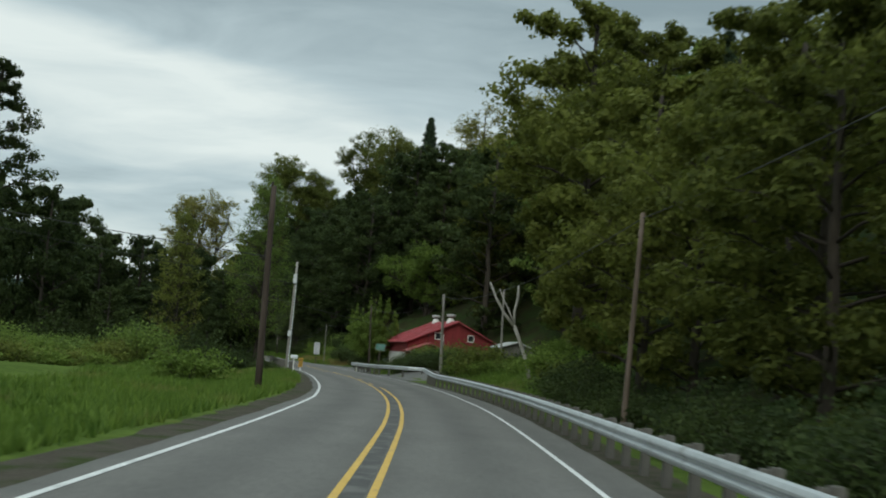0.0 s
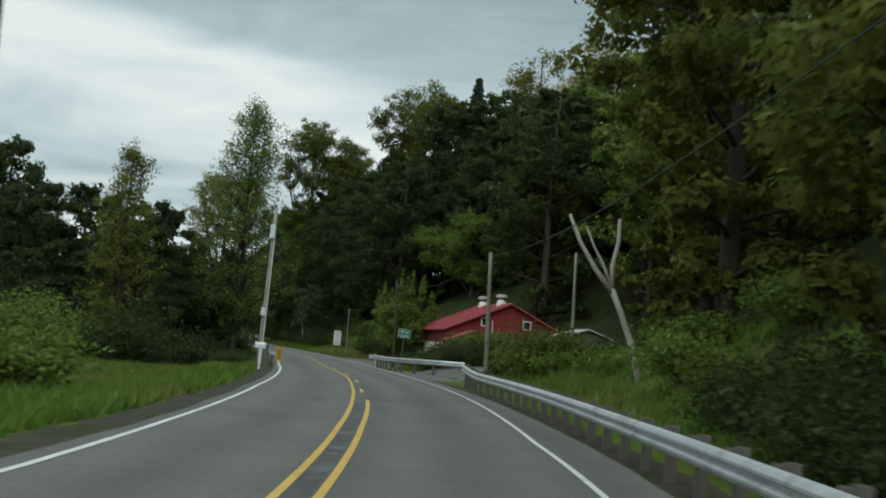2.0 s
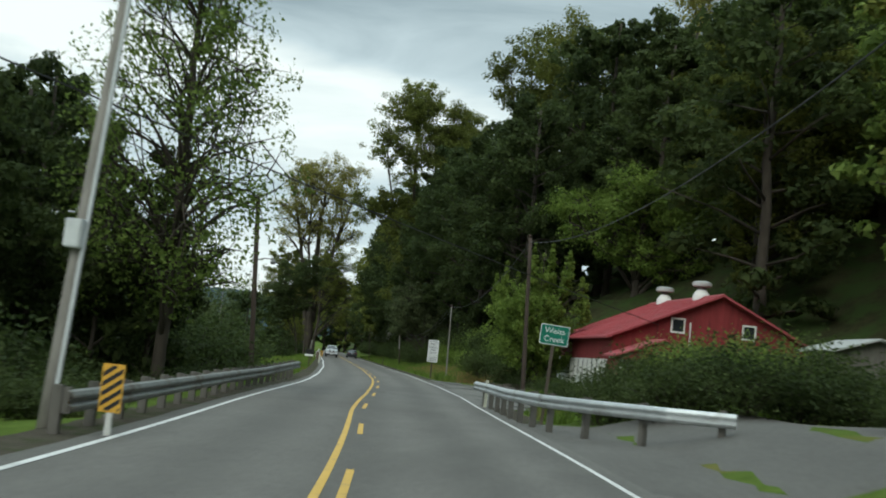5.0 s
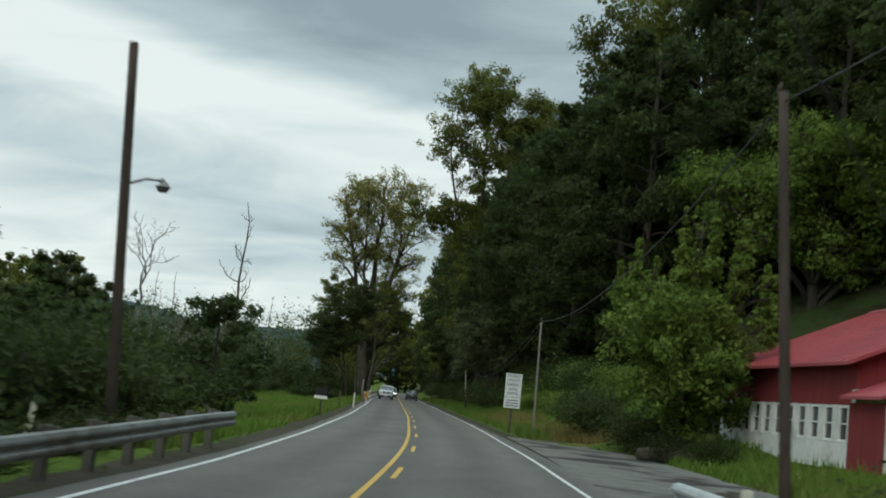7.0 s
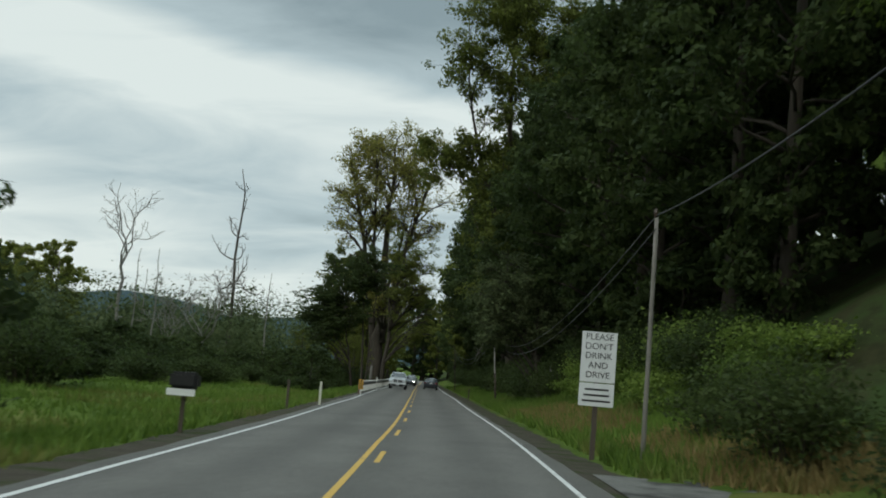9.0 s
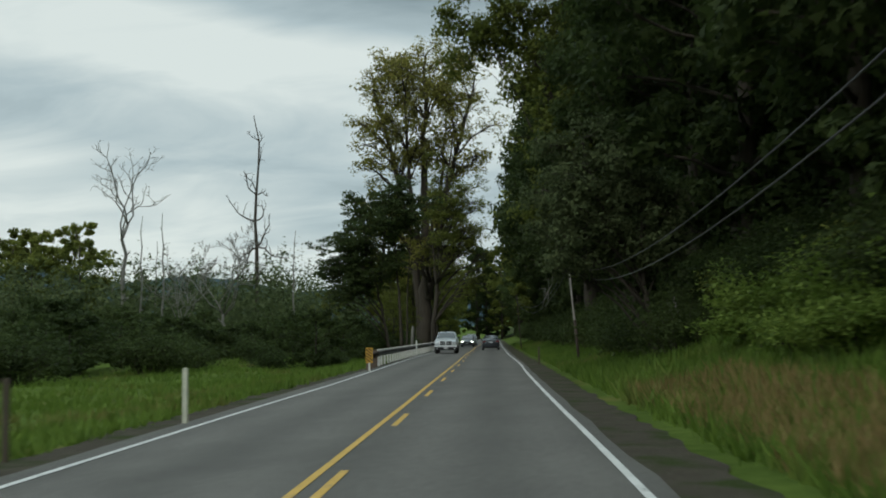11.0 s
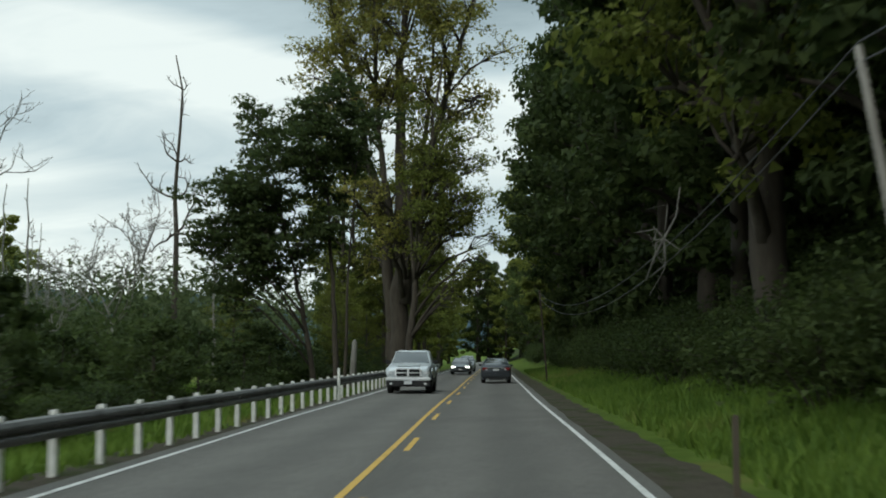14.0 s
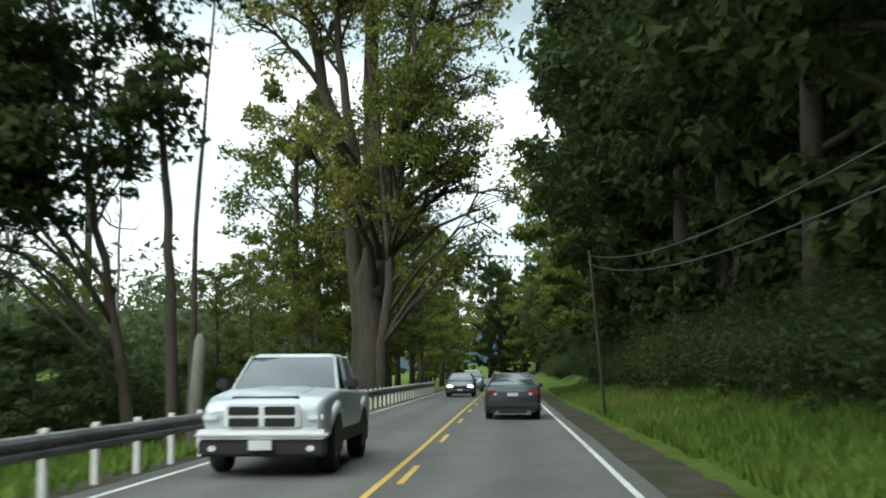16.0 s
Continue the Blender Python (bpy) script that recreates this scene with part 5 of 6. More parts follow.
def wire(points, sag, r=0.014, n=24, label="black overhead cable slung between poles"):
    verts = []
    for a, b in zip(points, points[1:]):
        a, b = Vector(a), Vector(b)
        for i in range(n + 1):
            q = i / n
            p = a.lerp(b, q)
            p.z -= sag * 4 * q * (1 - q)
            verts.append(p)
    v, f = tube(verts, [r] * len(verts), 5)
    return tagged(mesh("overhead_cable", v, f, WIRE), label, "cable", "overhead cables")


def cross(root, z, mats, a=0.0, length=1.2):
    bm = bmesh.new()
    box(bm, -length / 2, length / 2, -0.06, 0.06, z - 0.06, z + 0.06, 0.01, Matrix.Rotation(a, 4, "Z"))
    part("crossarm", bm, mats, root)


P1 = pole("dark creosoted wooden utility pole in the roadside grass", (-6.5, 45.6, gz(-6.5, 45.6) - 0.2), (-6.7, 45.8, 7.75), 0.14, 0.105, POLE_DARK)
pole("brown wooden utility pole behind the guard rail", (5.35, 33.2, gz(5.35, 33.2) - 0.2), (5.35, 32.4, 6.1), 0.085, 0.06, POLE_BROWN)
P3 = pole("leaning grey utility pole with transformer boxes", (-11.05, 91.3, gz(-11, 91.3) - 0.2), (-11.15, 92.6, 8.3), 0.115, 0.085, POLE_GREY)
pole("grey wooden utility pole by the driveway", (0.65, 89.9, gz(0.65, 89.9) - 0.2), (0.37, 88.9, 6.6), 0.12, 0.09, POLE_GREY)
P5 = pole("dark wooden utility pole beside the barn", (-6.45, 122.6, gz(-6.45, 122.6) - 0.2), (-6.85, 123.8, 6.75), 0.09, 0.075, POLE_DARK)
pole("thin grey pole rising behind the bushes", (5.9, 105.0, gz(5.9, 105) - 0.2), (5.64, 104.6, 8.4), 0.11, 0.08, POLE_GREY)
P7 = pole("dark wooden pole with a small lamp over the rail", (-18.7, 126.6, gz(-18.7, 126.6) - 0.2), (-19.3, 126.5, 7.85), 0.12, 0.095, POLE_DARK)
P8 = pole("slim pale utility pole by the road sign", (-14.5, 160.2, gz(-14.5, 160.2) - 0.2), (-14.45, 158.9, 5.2), 0.055, 0.042, POLE_GREY)
P9 = pole("leaning grey utility pole on the grassy bank", (-29.25, 226.0, gz(-29.25, 226) - 0.2), (-29.95, 227.2, 5.3), 0.072, 0.05, POLE_GREY)
# darker sleeve round the pole's lower end
v, f = tube([(0, 0, 0.1), (-0.3, 0.5, 2.35)], [0.08, 0.072], 10)
mesh("butt", v, f, POLE_DARK, P9, "dark lower end", smooth=True)
P10 = pole("thin dark utility pole far along the bank", (-45.0, 285.6, gz(-45, 285.6) - 0.2), (-45.4, 285.3, 5.5), 0.06, 0.045, POLE_DARK)

PALE_METAL = material("pale_painted_metal", (0.45, 0.47, 0.47), (0.62, 0.64, 0.64), 4.0, 0.5, 0.2)
GLASS_BROWN = material("brown_insulator", (0.03, 0.02, 0.015), (0.06, 0.04, 0.03), 9.0, 0.25)
for root, h in ((P1, 7.95), (P3, 8.5), (P5, 6.9), (P9, 5.5), (P8, 5.4), (P10, 5.7)):
    top_off = root.children[0].data.vertices[-1].co
    v, f = tube([(top_off.x, top_off.y, top_off.z - 0.02), (top_off.x, top_off.y, top_off.z + 0.1), (top_off.x, top_off.y, top_off.z + 0.18)], [0.025, 0.05, 0.03], 8)
    mesh("insulator", v, f, GLASS_BROWN, root)
# metal boxes and conduit on the leaning pole
for z, w, h in ((7.0, 0.26, 0.72), (2.75, 0.26, 0.42)):
    bm = bmesh.new()
    q = (z + 0.9) / 9.3
    box(bm, -0.14 * 0 - w / 2, w / 2, -0.34, -0.13, z - h / 2, z + h / 2, 0.02)
    ob = part("meter_box", bm, PALE_METAL, P3, "pale grey metal box")
    ob.matrix_local = Matrix.Translation((-0.1 * q, 1.3 * q, -P3.location.z))
v, f = tube([(0.13, -0.08, 0.3), (0.08, 0.45, 3.8), (0.02, 1.0, 7.3)], [0.03, 0.03, 0.03], 6)
mesh("conduit", v, f, PALE_METAL, P3)
# lamp on its arm
off = Vector((-0.38, 0, 5.35))
v, f = tube([off, off + Vector((0.4, -0.02, 0.12)), off + Vector((0.75, -0.02, 0.1))], [0.03, 0.025, 0.025], 6)
mesh("lamp_arm", v, f, DULL_STEEL, P7)
v, f = tube([off + Vector((0.72, -0.02, 0.14)), off + Vector((0.78, -0.02, 0.05)), off + Vector((0.78, -0.02, -0.02)), off + Vector((0.78, -0.02, -0.12))], [0.04, 0.07, 0.15, 0.08], 12)
mesh("lamp_head", v, f, DULL_STEEL, P7, "dark round lamp head")

wire([(9.5, -25, 8.6), (5.35, 32.4, 5.95), (0.37, 88.9, 6.45), (-6.85, 123.8, 6.6), (-14.45, 158.9, 5.25)], 0.9)
wire([(-14.45, 158.9, 5.25), (-29.95, 227.2, 5.35), (-45.4, 285.3, 5.5)], 1.75)
wire([(-14.45, 158.8, 4.95), (-29.9, 227.1, 5.1), (-45.4, 285.2, 5.2)], 1.9)
wire([(-60, 38, 13), (-6.62, 45.7, 5.0)], 1.2, 0.016)
wire([(-70, 60, 15), (-11.12, 92.2, 6.6)], 1.4, 0.016)
wire([(-13.1, 92, 5.42), (6.3, 170, 4.5)], 0.25, 0.018)

# ---------------- barn ----------------
RED_BOARD = material("red_board", (0.13, 0.018, 0.02), (0.24, 0.035, 0.038), 3.0, 0.85, spots=((0.09, 0.02, 0.02), 1.2, 0.55, 0.75), stretch=(4, 4, 0.3))
RED_ROOF = material("red_metal_roof", (0.26, 0.05, 0.06), (0.4, 0.085, 0.095), 2.0, 0.5, 0.1, spots=((0.2, 0.06, 0.06), 0.8, 0.55, 0.75))
WHITEWASH = material("whitewashed_wall", (0.5, 0.5, 0.47), (0.72, 0.72, 0.69), 3.0, 0.9, spots=((0.22, 0.24, 0.19), 0.9, 0.55, 0.75))
DARK_GLASS = material("dark_window_glass", (0.015, 0.018, 0.02), (0.03, 0.035, 0.04), 2.0, 0.08, spec=0.6)
WHITE_TRIM = material("white_trim", (0.6, 0.6, 0.57), (0.78, 0.78, 0.75), 4.0, 0.7)
VENT_METAL = material("weathered_vent_metal", (0.35, 0.36, 0.35), (0.55, 0.56, 0.54), 3.0, 0.6, 0.3)

GROUND_B = 0.55
barn = empty("barn", pose(0.34, 141.9, 0.0, 0, 0, 14.5), "red boarded barn with whitewashed base and red metal roof", "barn")
X0, X1, XR, LEN, EAVE, RIDGE = -3.6, 8.2, 2.3, 13.0, 3.75, 6.45


def prism(bm, poly, y0, y1):
    """A slab: the polygon in x and z, from y0 to y1."""
    a = [bm.verts.new((x, y0, z)) for x, z in poly]
    b = [bm.verts.new((x, y1, z)) for x, z in poly]
    bm.faces.new(a)
    bm.faces.new(b[::-1])
    n = len(poly)
    for i in range(n):
        bm.faces.new((a[i], b[i], b[(i + 1) % n], a[(i + 1) % n]))
    bmesh.ops.recalc_face_normals(bm, faces=bm.faces)


for y0, y1 in ((0.0, 0.2), (LEN - 0.2, LEN)):
    bm = bmesh.new()
    prism(bm, [(X0, 2.9), (X1, 2.9), (X1, EAVE), (XR, RIDGE), (X0, EAVE)], y0, y1)
    part("gable_wall", bm, RED_BOARD, barn)
    bm = bmesh.new()
    prism(bm, [(X0 - 0.03, GROUND_B), (X1 + 0.03, GROUND_B), (X1 + 0.03, 2.9), (X0 - 0.03, 2.9)], y0 - 0.03, y1 + 0.03)
    part("base_wall", bm, WHITEWASH, barn)
for x0, x1 in ((X0, X0 + 0.2), (X1 - 0.2, X1)):
    bm = bmesh.new()
    box(bm, x0, x1, 0.21, LEN - 0.21, 2.45, EAVE - 0.02)
    part("side_wall", bm, RED_BOARD, barn)
    bm = bmesh.new()
    box(bm, x0 - 0.03, x1 + 0.03, 0.24, LEN - 0.24, GROUND_B, 1.35)
    part("base_wall", bm, WHITEWASH, barn)
# battens on the gable and side boards
for i in range(30):
    x = X0 + 0.2 + i * (X1 - X0 - 0.4) / 29
    topz = EAVE + (RIDGE - EAVE) * (1 - abs(x - XR) / (X1 - XR)) - 0.1
    bm = bmesh.new()
    box(bm, x - 0.025, x + 0.025, -0.022, 0.0, 2.93, topz)
    part("batten", bm, RED_BOARD, barn)
# piers and windows of the long side
for i in range(12):
    y = 0.3 + i * (LEN - 0.6) / 11
    bm = bmesh.new()
    box(bm, X0 - 0.05, X0 + 0.16, y - 0.16, y + 0.16, 1.35, 2.45, 0.01)
    part("pier", bm, WHITEWASH, barn)
    if i < 11:
        yc = y + (LEN - 0.6) / 22
        hw = (LEN - 0.6) / 22 - 0.17
        bm = bmesh.new()
        for a, b, c, d in ((yc - hw, yc + hw, 1.36, 1.44), (yc - hw, yc + hw, 2.36, 2.44), (yc - hw, yc - hw + 0.07, 1.44, 2.36), (yc + hw - 0.07, yc + hw, 1.44, 2.36), (yc - hw, yc + hw, 1.88, 1.92)):
            box(bm, X0 + 0.02, X0 + 0.08, a, b, c, d)
        fr = part("window_frame", bm, WHITE_TRIM, barn)
        bm = bmesh.new()
        box(bm, X0 + 0.085, X0 + 0.1, yc - hw, yc + hw, 1.36, 2.44)
        part("pane", bm, DARK_GLASS, fr, "dark window pane")
# roof slopes with standing seams
for side in (-1, 1):
    ex = X0 - 0.45 if side < 0 else X1 + 0.45
    ez = EAVE - (RIDGE - EAVE) * 0.45 / (XR - X0)
    bm = bmesh.new()
    prism(bm, [(XR, RIDGE + 0.02), (XR, RIDGE + 0.12), (ex, ez + 0.12), (ex, ez + 0.02)], -0.45, LEN + 0.45)
    slope_ob = part("roof_slope", bm, RED_ROOF, barn)
    for i in range(24):
        y = -0.4 + i * (LEN + 0.8) / 23
        bm = bmesh.new()
        prism(bm, [(XR, RIDGE + 0.12), (XR, RIDGE + 0.15), (ex, ez + 0.15), (ex, ez + 0.12)], y - 0.02, y + 0.02)
        part("seam", bm, RED_ROOF, slope_ob)
bm = bmesh.new()
prism(bm, [(XR - 0.2, RIDGE + 0.06), (XR, RIDGE + 0.19), (XR + 0.2, RIDGE + 0.06), (XR, RIDGE + 0.13)], -0.45, LEN + 0.45)
part("ridge_cap", bm, RED_ROOF, barn)
# gable windows
for x in (-0.02, 4.02):
    bm = bmesh.new()
    for a, b, c, d in ((-0.4, 0.4, -0.42, -0.33), (-0.4, 0.4, 0.33, 0.42), (-0.4, -0.31, -0.33, 0.33), (0.31, 0.4, -0.33, 0.33)):
        box(bm, x + a, x + b, -0.06, 0.005, 4.66 + c, 4.66 + d, 0.005)
    fr = part("window_frame", bm, WHITE_TRIM, barn)
    bm = bmesh.new()
    box(bm, x - 0.31, x + 0.31, -0.03, -0.02, 4.33, 4.99)
    part("pane", bm, DARK_GLASS, fr, "dark window pane")
v, f = tube([(0.68, -0.08, 3.6), (0.66, -0.08, 4.9)], [0.035, 0.035], 8)
mesh("downpipe", v, f, WHITE_TRIM, barn)
# roof ventilators
for y in (3.4, 10.5):
    v, f = tube([(XR, y, RIDGE - 0.15), (XR, y, RIDGE + 0.25), (XR, y, RIDGE + 0.5), (XR, y, RIDGE + 0.58)], [0.5, 0.47, 0.34, 0.22], 16)
    vent = mesh("ventilator", v, f, WHITE_TRIM, barn, "white round roof ventilator")
    v, f = tube([(XR, y, RIDGE + 0.58), (XR, y, RIDGE + 0.78)], [0.26, 0.26], 16)
    mesh("vent_throat", v, f, DULL_STEEL, vent)
    v, f = tube([(XR, y, RIDGE + 0.76), (XR, y, RIDGE + 0.80), (XR, y, RIDGE + 1.0), (XR, y, RIDGE + 1.08)], [0.5, 0.56, 0.56, 0.3], 16)
    mesh("vent_cap", v, f, VENT_METAL, vent)
# entrance porch on the gable end
PX0, PX1, PXR, PY = -4.1, 1.06, -1.5, -2.75
bm = bmesh.new()
prism(bm, [(PX0 + 0.3, 2.5), (PX1 - 0.3, 2.5), (PXR, 3.55)], PY + 0.1, PY + 0.22)
part("porch_gable", bm, RED_BOARD, barn)
for x in (PX0 + 0.3, PXR - 0.55, PXR + 0.55, PX1 - 0.42):
    bm = bmesh.new()
    box(bm, x, x + 0.12, PY + 0.1, PY + 0.22, GROUND_B, 2.5, 0.01)
    part("porch_post", bm, WHITEWASH if x < PXR - 1 else RED_BOARD, barn)
bm = bmesh.new()
box(bm, PX1 - 0.4, PX1 - 0.28, PY + 0.24, -0.05, GROUND_B, 2.5)
part("porch_wall", bm, WHITEWASH, barn)
bm = bmesh.new()
box(bm, PX0 + 0.3, PX0 + 0.42, PY + 0.24, -0.05, GROUND_B, 2.5)
part("porch_wall", bm, RED_BOARD, barn)
for ex in (PX0, PX1):
    bm = bmesh.new()
    prism(bm, [(PXR, 3.66), (PXR, 3.75), (ex, 2.67), (ex, 2.58)], PY - 0.1, -0.06)
    part("porch_roof", bm, RED_ROOF, barn)

# small outbuilding behind the bushes
shed = empty("shed", pose(9.3, 134.5, 0, 0, 0, 10), "small outbuilding with a pale roof half hidden by bushes", "shed")
bm = bmesh.new()
prism(bm, [(-1.8, 0.4), (1.8, 0.4), (1.8, 3.9), (0, 4.5), (-1.8, 3.9)], 0, 5)
part("wall", bm, POST_GREY, shed)
for ex in (-2.2, 2.2):
    bm = bmesh.new()
    prism(bm, [(0, 4.52), (0, 4.62), (ex, 3.88), (ex, 3.78)], -0.4, 5.4)
    part("roof", bm, VENT_METAL, shed)


# ---------------- signs, markers, mailbox ----------------
SIGN_GREEN = material("sign_green", (0.0, 0.11, 0.07), (0.01, 0.16, 0.1), 3.0, 0.45)
SIGN_WHITE = material("sign_white", (0.55, 0.56, 0.55), (0.68, 0.69, 0.68), 3.0, 0.5)
SIGN_YELLOW = material("sign_yellow", (0.56, 0.3, 0.035), (0.64, 0.37, 0.055), 3.0, 0.5)
SIGN_BLACK = material("sign_black", (0.012, 0.012, 0.012), (0.025, 0.025, 0.025), 3.0, 0.5)
WOOD_DARK = material("dark_wood_post", (0.05, 0.04, 0.03), (0.11, 0.09, 0.07), 6.0, 0.9, stretch=(1, 1, 0.2))
PALE_POST = material("pale_marker_post", (0.42, 0.42, 0.33), (0.6, 0.6, 0.5), 4.0, 0.7, spots=((0.2, 0.2, 0.13), 3.0, 0.55, 0.75))


def words(text, size, x, z, y, mat, parent, name="lettering"):
    cu = bpy.data.curves.new(name, "FONT")
    cu.body, cu.size, cu.align_x, cu.align_y, cu.extrude = text, size, "CENTER", "CENTER", 0.002
    tmp = new("tmp", cu)
    bpy.context.view_layer.update()
    me = bpy.data.meshes.new_from_object(tmp.evaluated_get(bpy.context.evaluated_depsgraph_get()))
    bpy.data.objects.remove(tmp)
    me.materials.clear()
    me.materials.append(mat)
    ob = new(name, me)
    ob.parent = parent
    ob.matrix_local = pose(x, y, z, 90, 0, 0)
    return ob


def rounded_plate(bm, w, h, r, y0, y1, z):
    poly = []
    for cx, cz, a0 in ((w / 2 - r, h / 2 - r, 0), (-w / 2 + r, h / 2 - r, 90), (-w / 2 + r, -h / 2 + r, 180), (w / 2 - r, -h / 2 + r, 270)):
        for k in range(5):
            a = radians(a0 + k * 22.5)
            poly.append((cx + r * math.cos(a), z + cz + r * math.sin(a)))
    prism(bm, poly, y0, y1)


gs = empty("road_sign", pose(-4.95, 108.5, 0.17, 0, 3, 10) @ Matrix.Diagonal((0.84, 0.84, 0.84, 1)), "green creek name sign with white letters on a post", "road sign")
bm = bmesh.new()
rounded_plate(bm, 0.96, 0.66, 0.06, -0.012, 0.0, 2.75)
part("border", bm, SIGN_WHITE, gs)
bm = bmesh.new()
rounded_plate(bm, 0.91, 0.61, 0.05, -0.017, -0.0135, 2.75)
part("panel", bm, SIGN_GREEN, gs)
words("Weiss", 0.27, 0, 2.885, -0.0195, SIGN_WHITE, gs)
words("Creek", 0.27, 0, 2.605, -0.0195, SIGN_WHITE, gs)
bm = bmesh.new()
box(bm, -0.05, 0.05, 0.002, 0.1, -0.4, 3.0, 0.008)
part("post", bm, WOOD_DARK, gs)

ws = empty("road_sign", pose(-15.5, 159.4, 0, 0, 0, 13), "white roadside notice with black lettering on a post", "road sign")
bm = bmesh.new()
box(bm, -0.37, 0.37, -0.012, 0.0, 1.72, 2.78, 0.004)
part("panel", bm, SIGN_WHITE, ws)
bm = bmesh.new()
box(bm, -0.37, 0.37, -0.012, 0.0, 1.22, 1.70, 0.004)
part("lower_panel", bm, SIGN_WHITE, ws)
for i, word in enumerate(("PLEASE", "DON'T", "DRINK", "AND", "DRIVE")):
    words(word, 0.19, 0, 2.67 - i * 0.2, -0.0145, SIGN_BLACK, ws)
for i, w in enumerate((0.25, 0.27, 0.3)):
    bm = bmesh.new()
    box(bm, -w, w, -0.0155, -0.0135, 1.55 - i * 0.12, 1.59 - i * 0.12)
    part("line_of_lettering", bm, SIGN_BLACK, ws)
bm = bmesh.new()
box(bm, -0.05, 0.05, 0.002, 0.1, 0.1, 2.6, 0.008)
part("post", bm, WOOD_DARK, ws)


def hazard_marker(x, y, turn, lean_right, z0):
    root = empty("hazard_marker", pose(x, y, z0, 0, 0, turn), "yellow and black striped hazard marker at the rail's end", "road marker", "hazard markers")
    bm = bmesh.new()
    box(bm, -0.155, 0.155, -0.006, 0.0, 0.36, 1.02, 0.003)
    part("panel", bm, SIGN_YELLOW, root)
    side = 1 if lean_right else -1
    lo, hi = 0.385, 0.995
    for i in range(7):
        z0 = 0.16 + i * 0.135
        # each stripe is a slanting band, cut off where it would pass the panel's upper or lower edge
        band = []
        for u in np.linspace(-0.135, 0.135, 10):
            zc = z0 + (u + 0.135) * 0.75
            band.append((u * side, min(max(zc, lo), hi), min(max(zc + 0.07, lo), hi)))
        band = [b for b in band if b[2] - b[1] > 0.004]
        if len(band) < 2:
            continue
        bm = bmesh.new()
        prism(bm, [(u, a) for u, a, b in band] + [(u, b) for u, a, b in reversed(band)], -0.0095, -0.0065)
        part("stripe", bm, SIGN_BLACK, root)
    bm = bmesh.new()
    box(bm, -0.04, 0.04, 0.002, 0.07, -0.3, 0.98, 0.006)
    part("post", bm, POST_WHITE, root)
    return root


hazard_marker(-9.95, 90.9, 6, True, -0.05)
hazard_marker(-36.5, 213.6, 14, False, 0.0)

mail = empty("mailbox", pose(-9.75, 84.6, gz(-9.75, 84.6) - 0.05, 0, 0, 8), "pale metal mailbox on a white post by the road", "mailbox")
bm = bmesh.new()
poly = [(-0.11, 1.0), (0.11, 1.0), (0.11, 1.15)] + [(0.11 * math.cos(a), 1.15 + 0.11 * math.sin(a)) for a in np.linspace(0.2, math.pi - 0.2, 8)] + [(-0.11, 1.15)]
prism(bm, poly, -0.24, 0.24)
b = part("box", bm, PALE_METAL, mail)
b.matrix_local = pose(0, 0, 0.05, 0, 0, 80)
bm = bmesh.new()
box(bm, -0.045, 0.045, -0.045, 0.045, -0.2, 1.05, 0.008)
part("post", bm, POST_WHITE, mail)


def marker_post(x, y, h, mat, label, w=0.05, lean=0.0, z=None):
    root = empty("marker_post", pose(x, y, (gz(x, y) if z is None else z) - 0.15, 0, lean, 0), label, "marker post", "marker posts")
    bm = bmesh.new()
    box(bm, -w, w, -w * 0.5, w * 0.5, 0, h + 0.15, 0.012)
    part("post", bm, mat, root)
    return root


marker_post(-29.4, 183.3, 1.05, PALE_POST, "pale weathered marker post in the grass")
marker_post(-28.6, 177.0, 1.1, WOOD_DARK, "thin dark marker post in the grass")
marker_post(-7.36, 116.9, 1.0, PALE_POST, "pale marker post behind the rail", 0.055)
marker_post(-8.4, 148.6, 0.5, POST_WHITE, "short white post by the driveway")
marker_post(-46.4, 253.0, 1.2, POST_WHITE, "slim white post behind the guard rail", 0.05)
marker_post(-17.6, 107.0, 1.0, PALE_POST, "pale marker post beyond the rail", 0.06)
marker_post(-20.2, 126.0, 1.1, PALE_POST, "pale leaning post beyond the rail", 0.06, 8)
marker_post(-31.45, 226.3, 0.95, WOOD_DARK, "thin dark post on the grassy bank", 0.04)

# far small white notice and dark mailbox on the left
fm = empty("mailbox", pose(-23.9, 157.5, gz(-23.9, 157.5) - 0.05, 0, 0, 10), "small dark mailbox with a white plate in the grass", "mailbox")
bm = bmesh.new()
box(bm, -0.3, 0.3, -0.2, 0.2, 1.0, 1.35, 0.06)
part("box", bm, SIGN_BLACK, fm)
bm = bmesh.new()
box(bm, -0.32, 0.28, -0.215, -0.205, 0.86, 1.0)
part("plate", bm, WHITE_TRIM, fm)
bm = bmesh.new()
box(bm, -0.04, 0.04, -0.04, 0.04, -0.1, 1.0)
part("post", bm, WOOD_DARK, fm)

# bare forked white trunk
ft = empty("bare_tree", Matrix(), "bleached forked bare trunk on the bank", "dead tree")
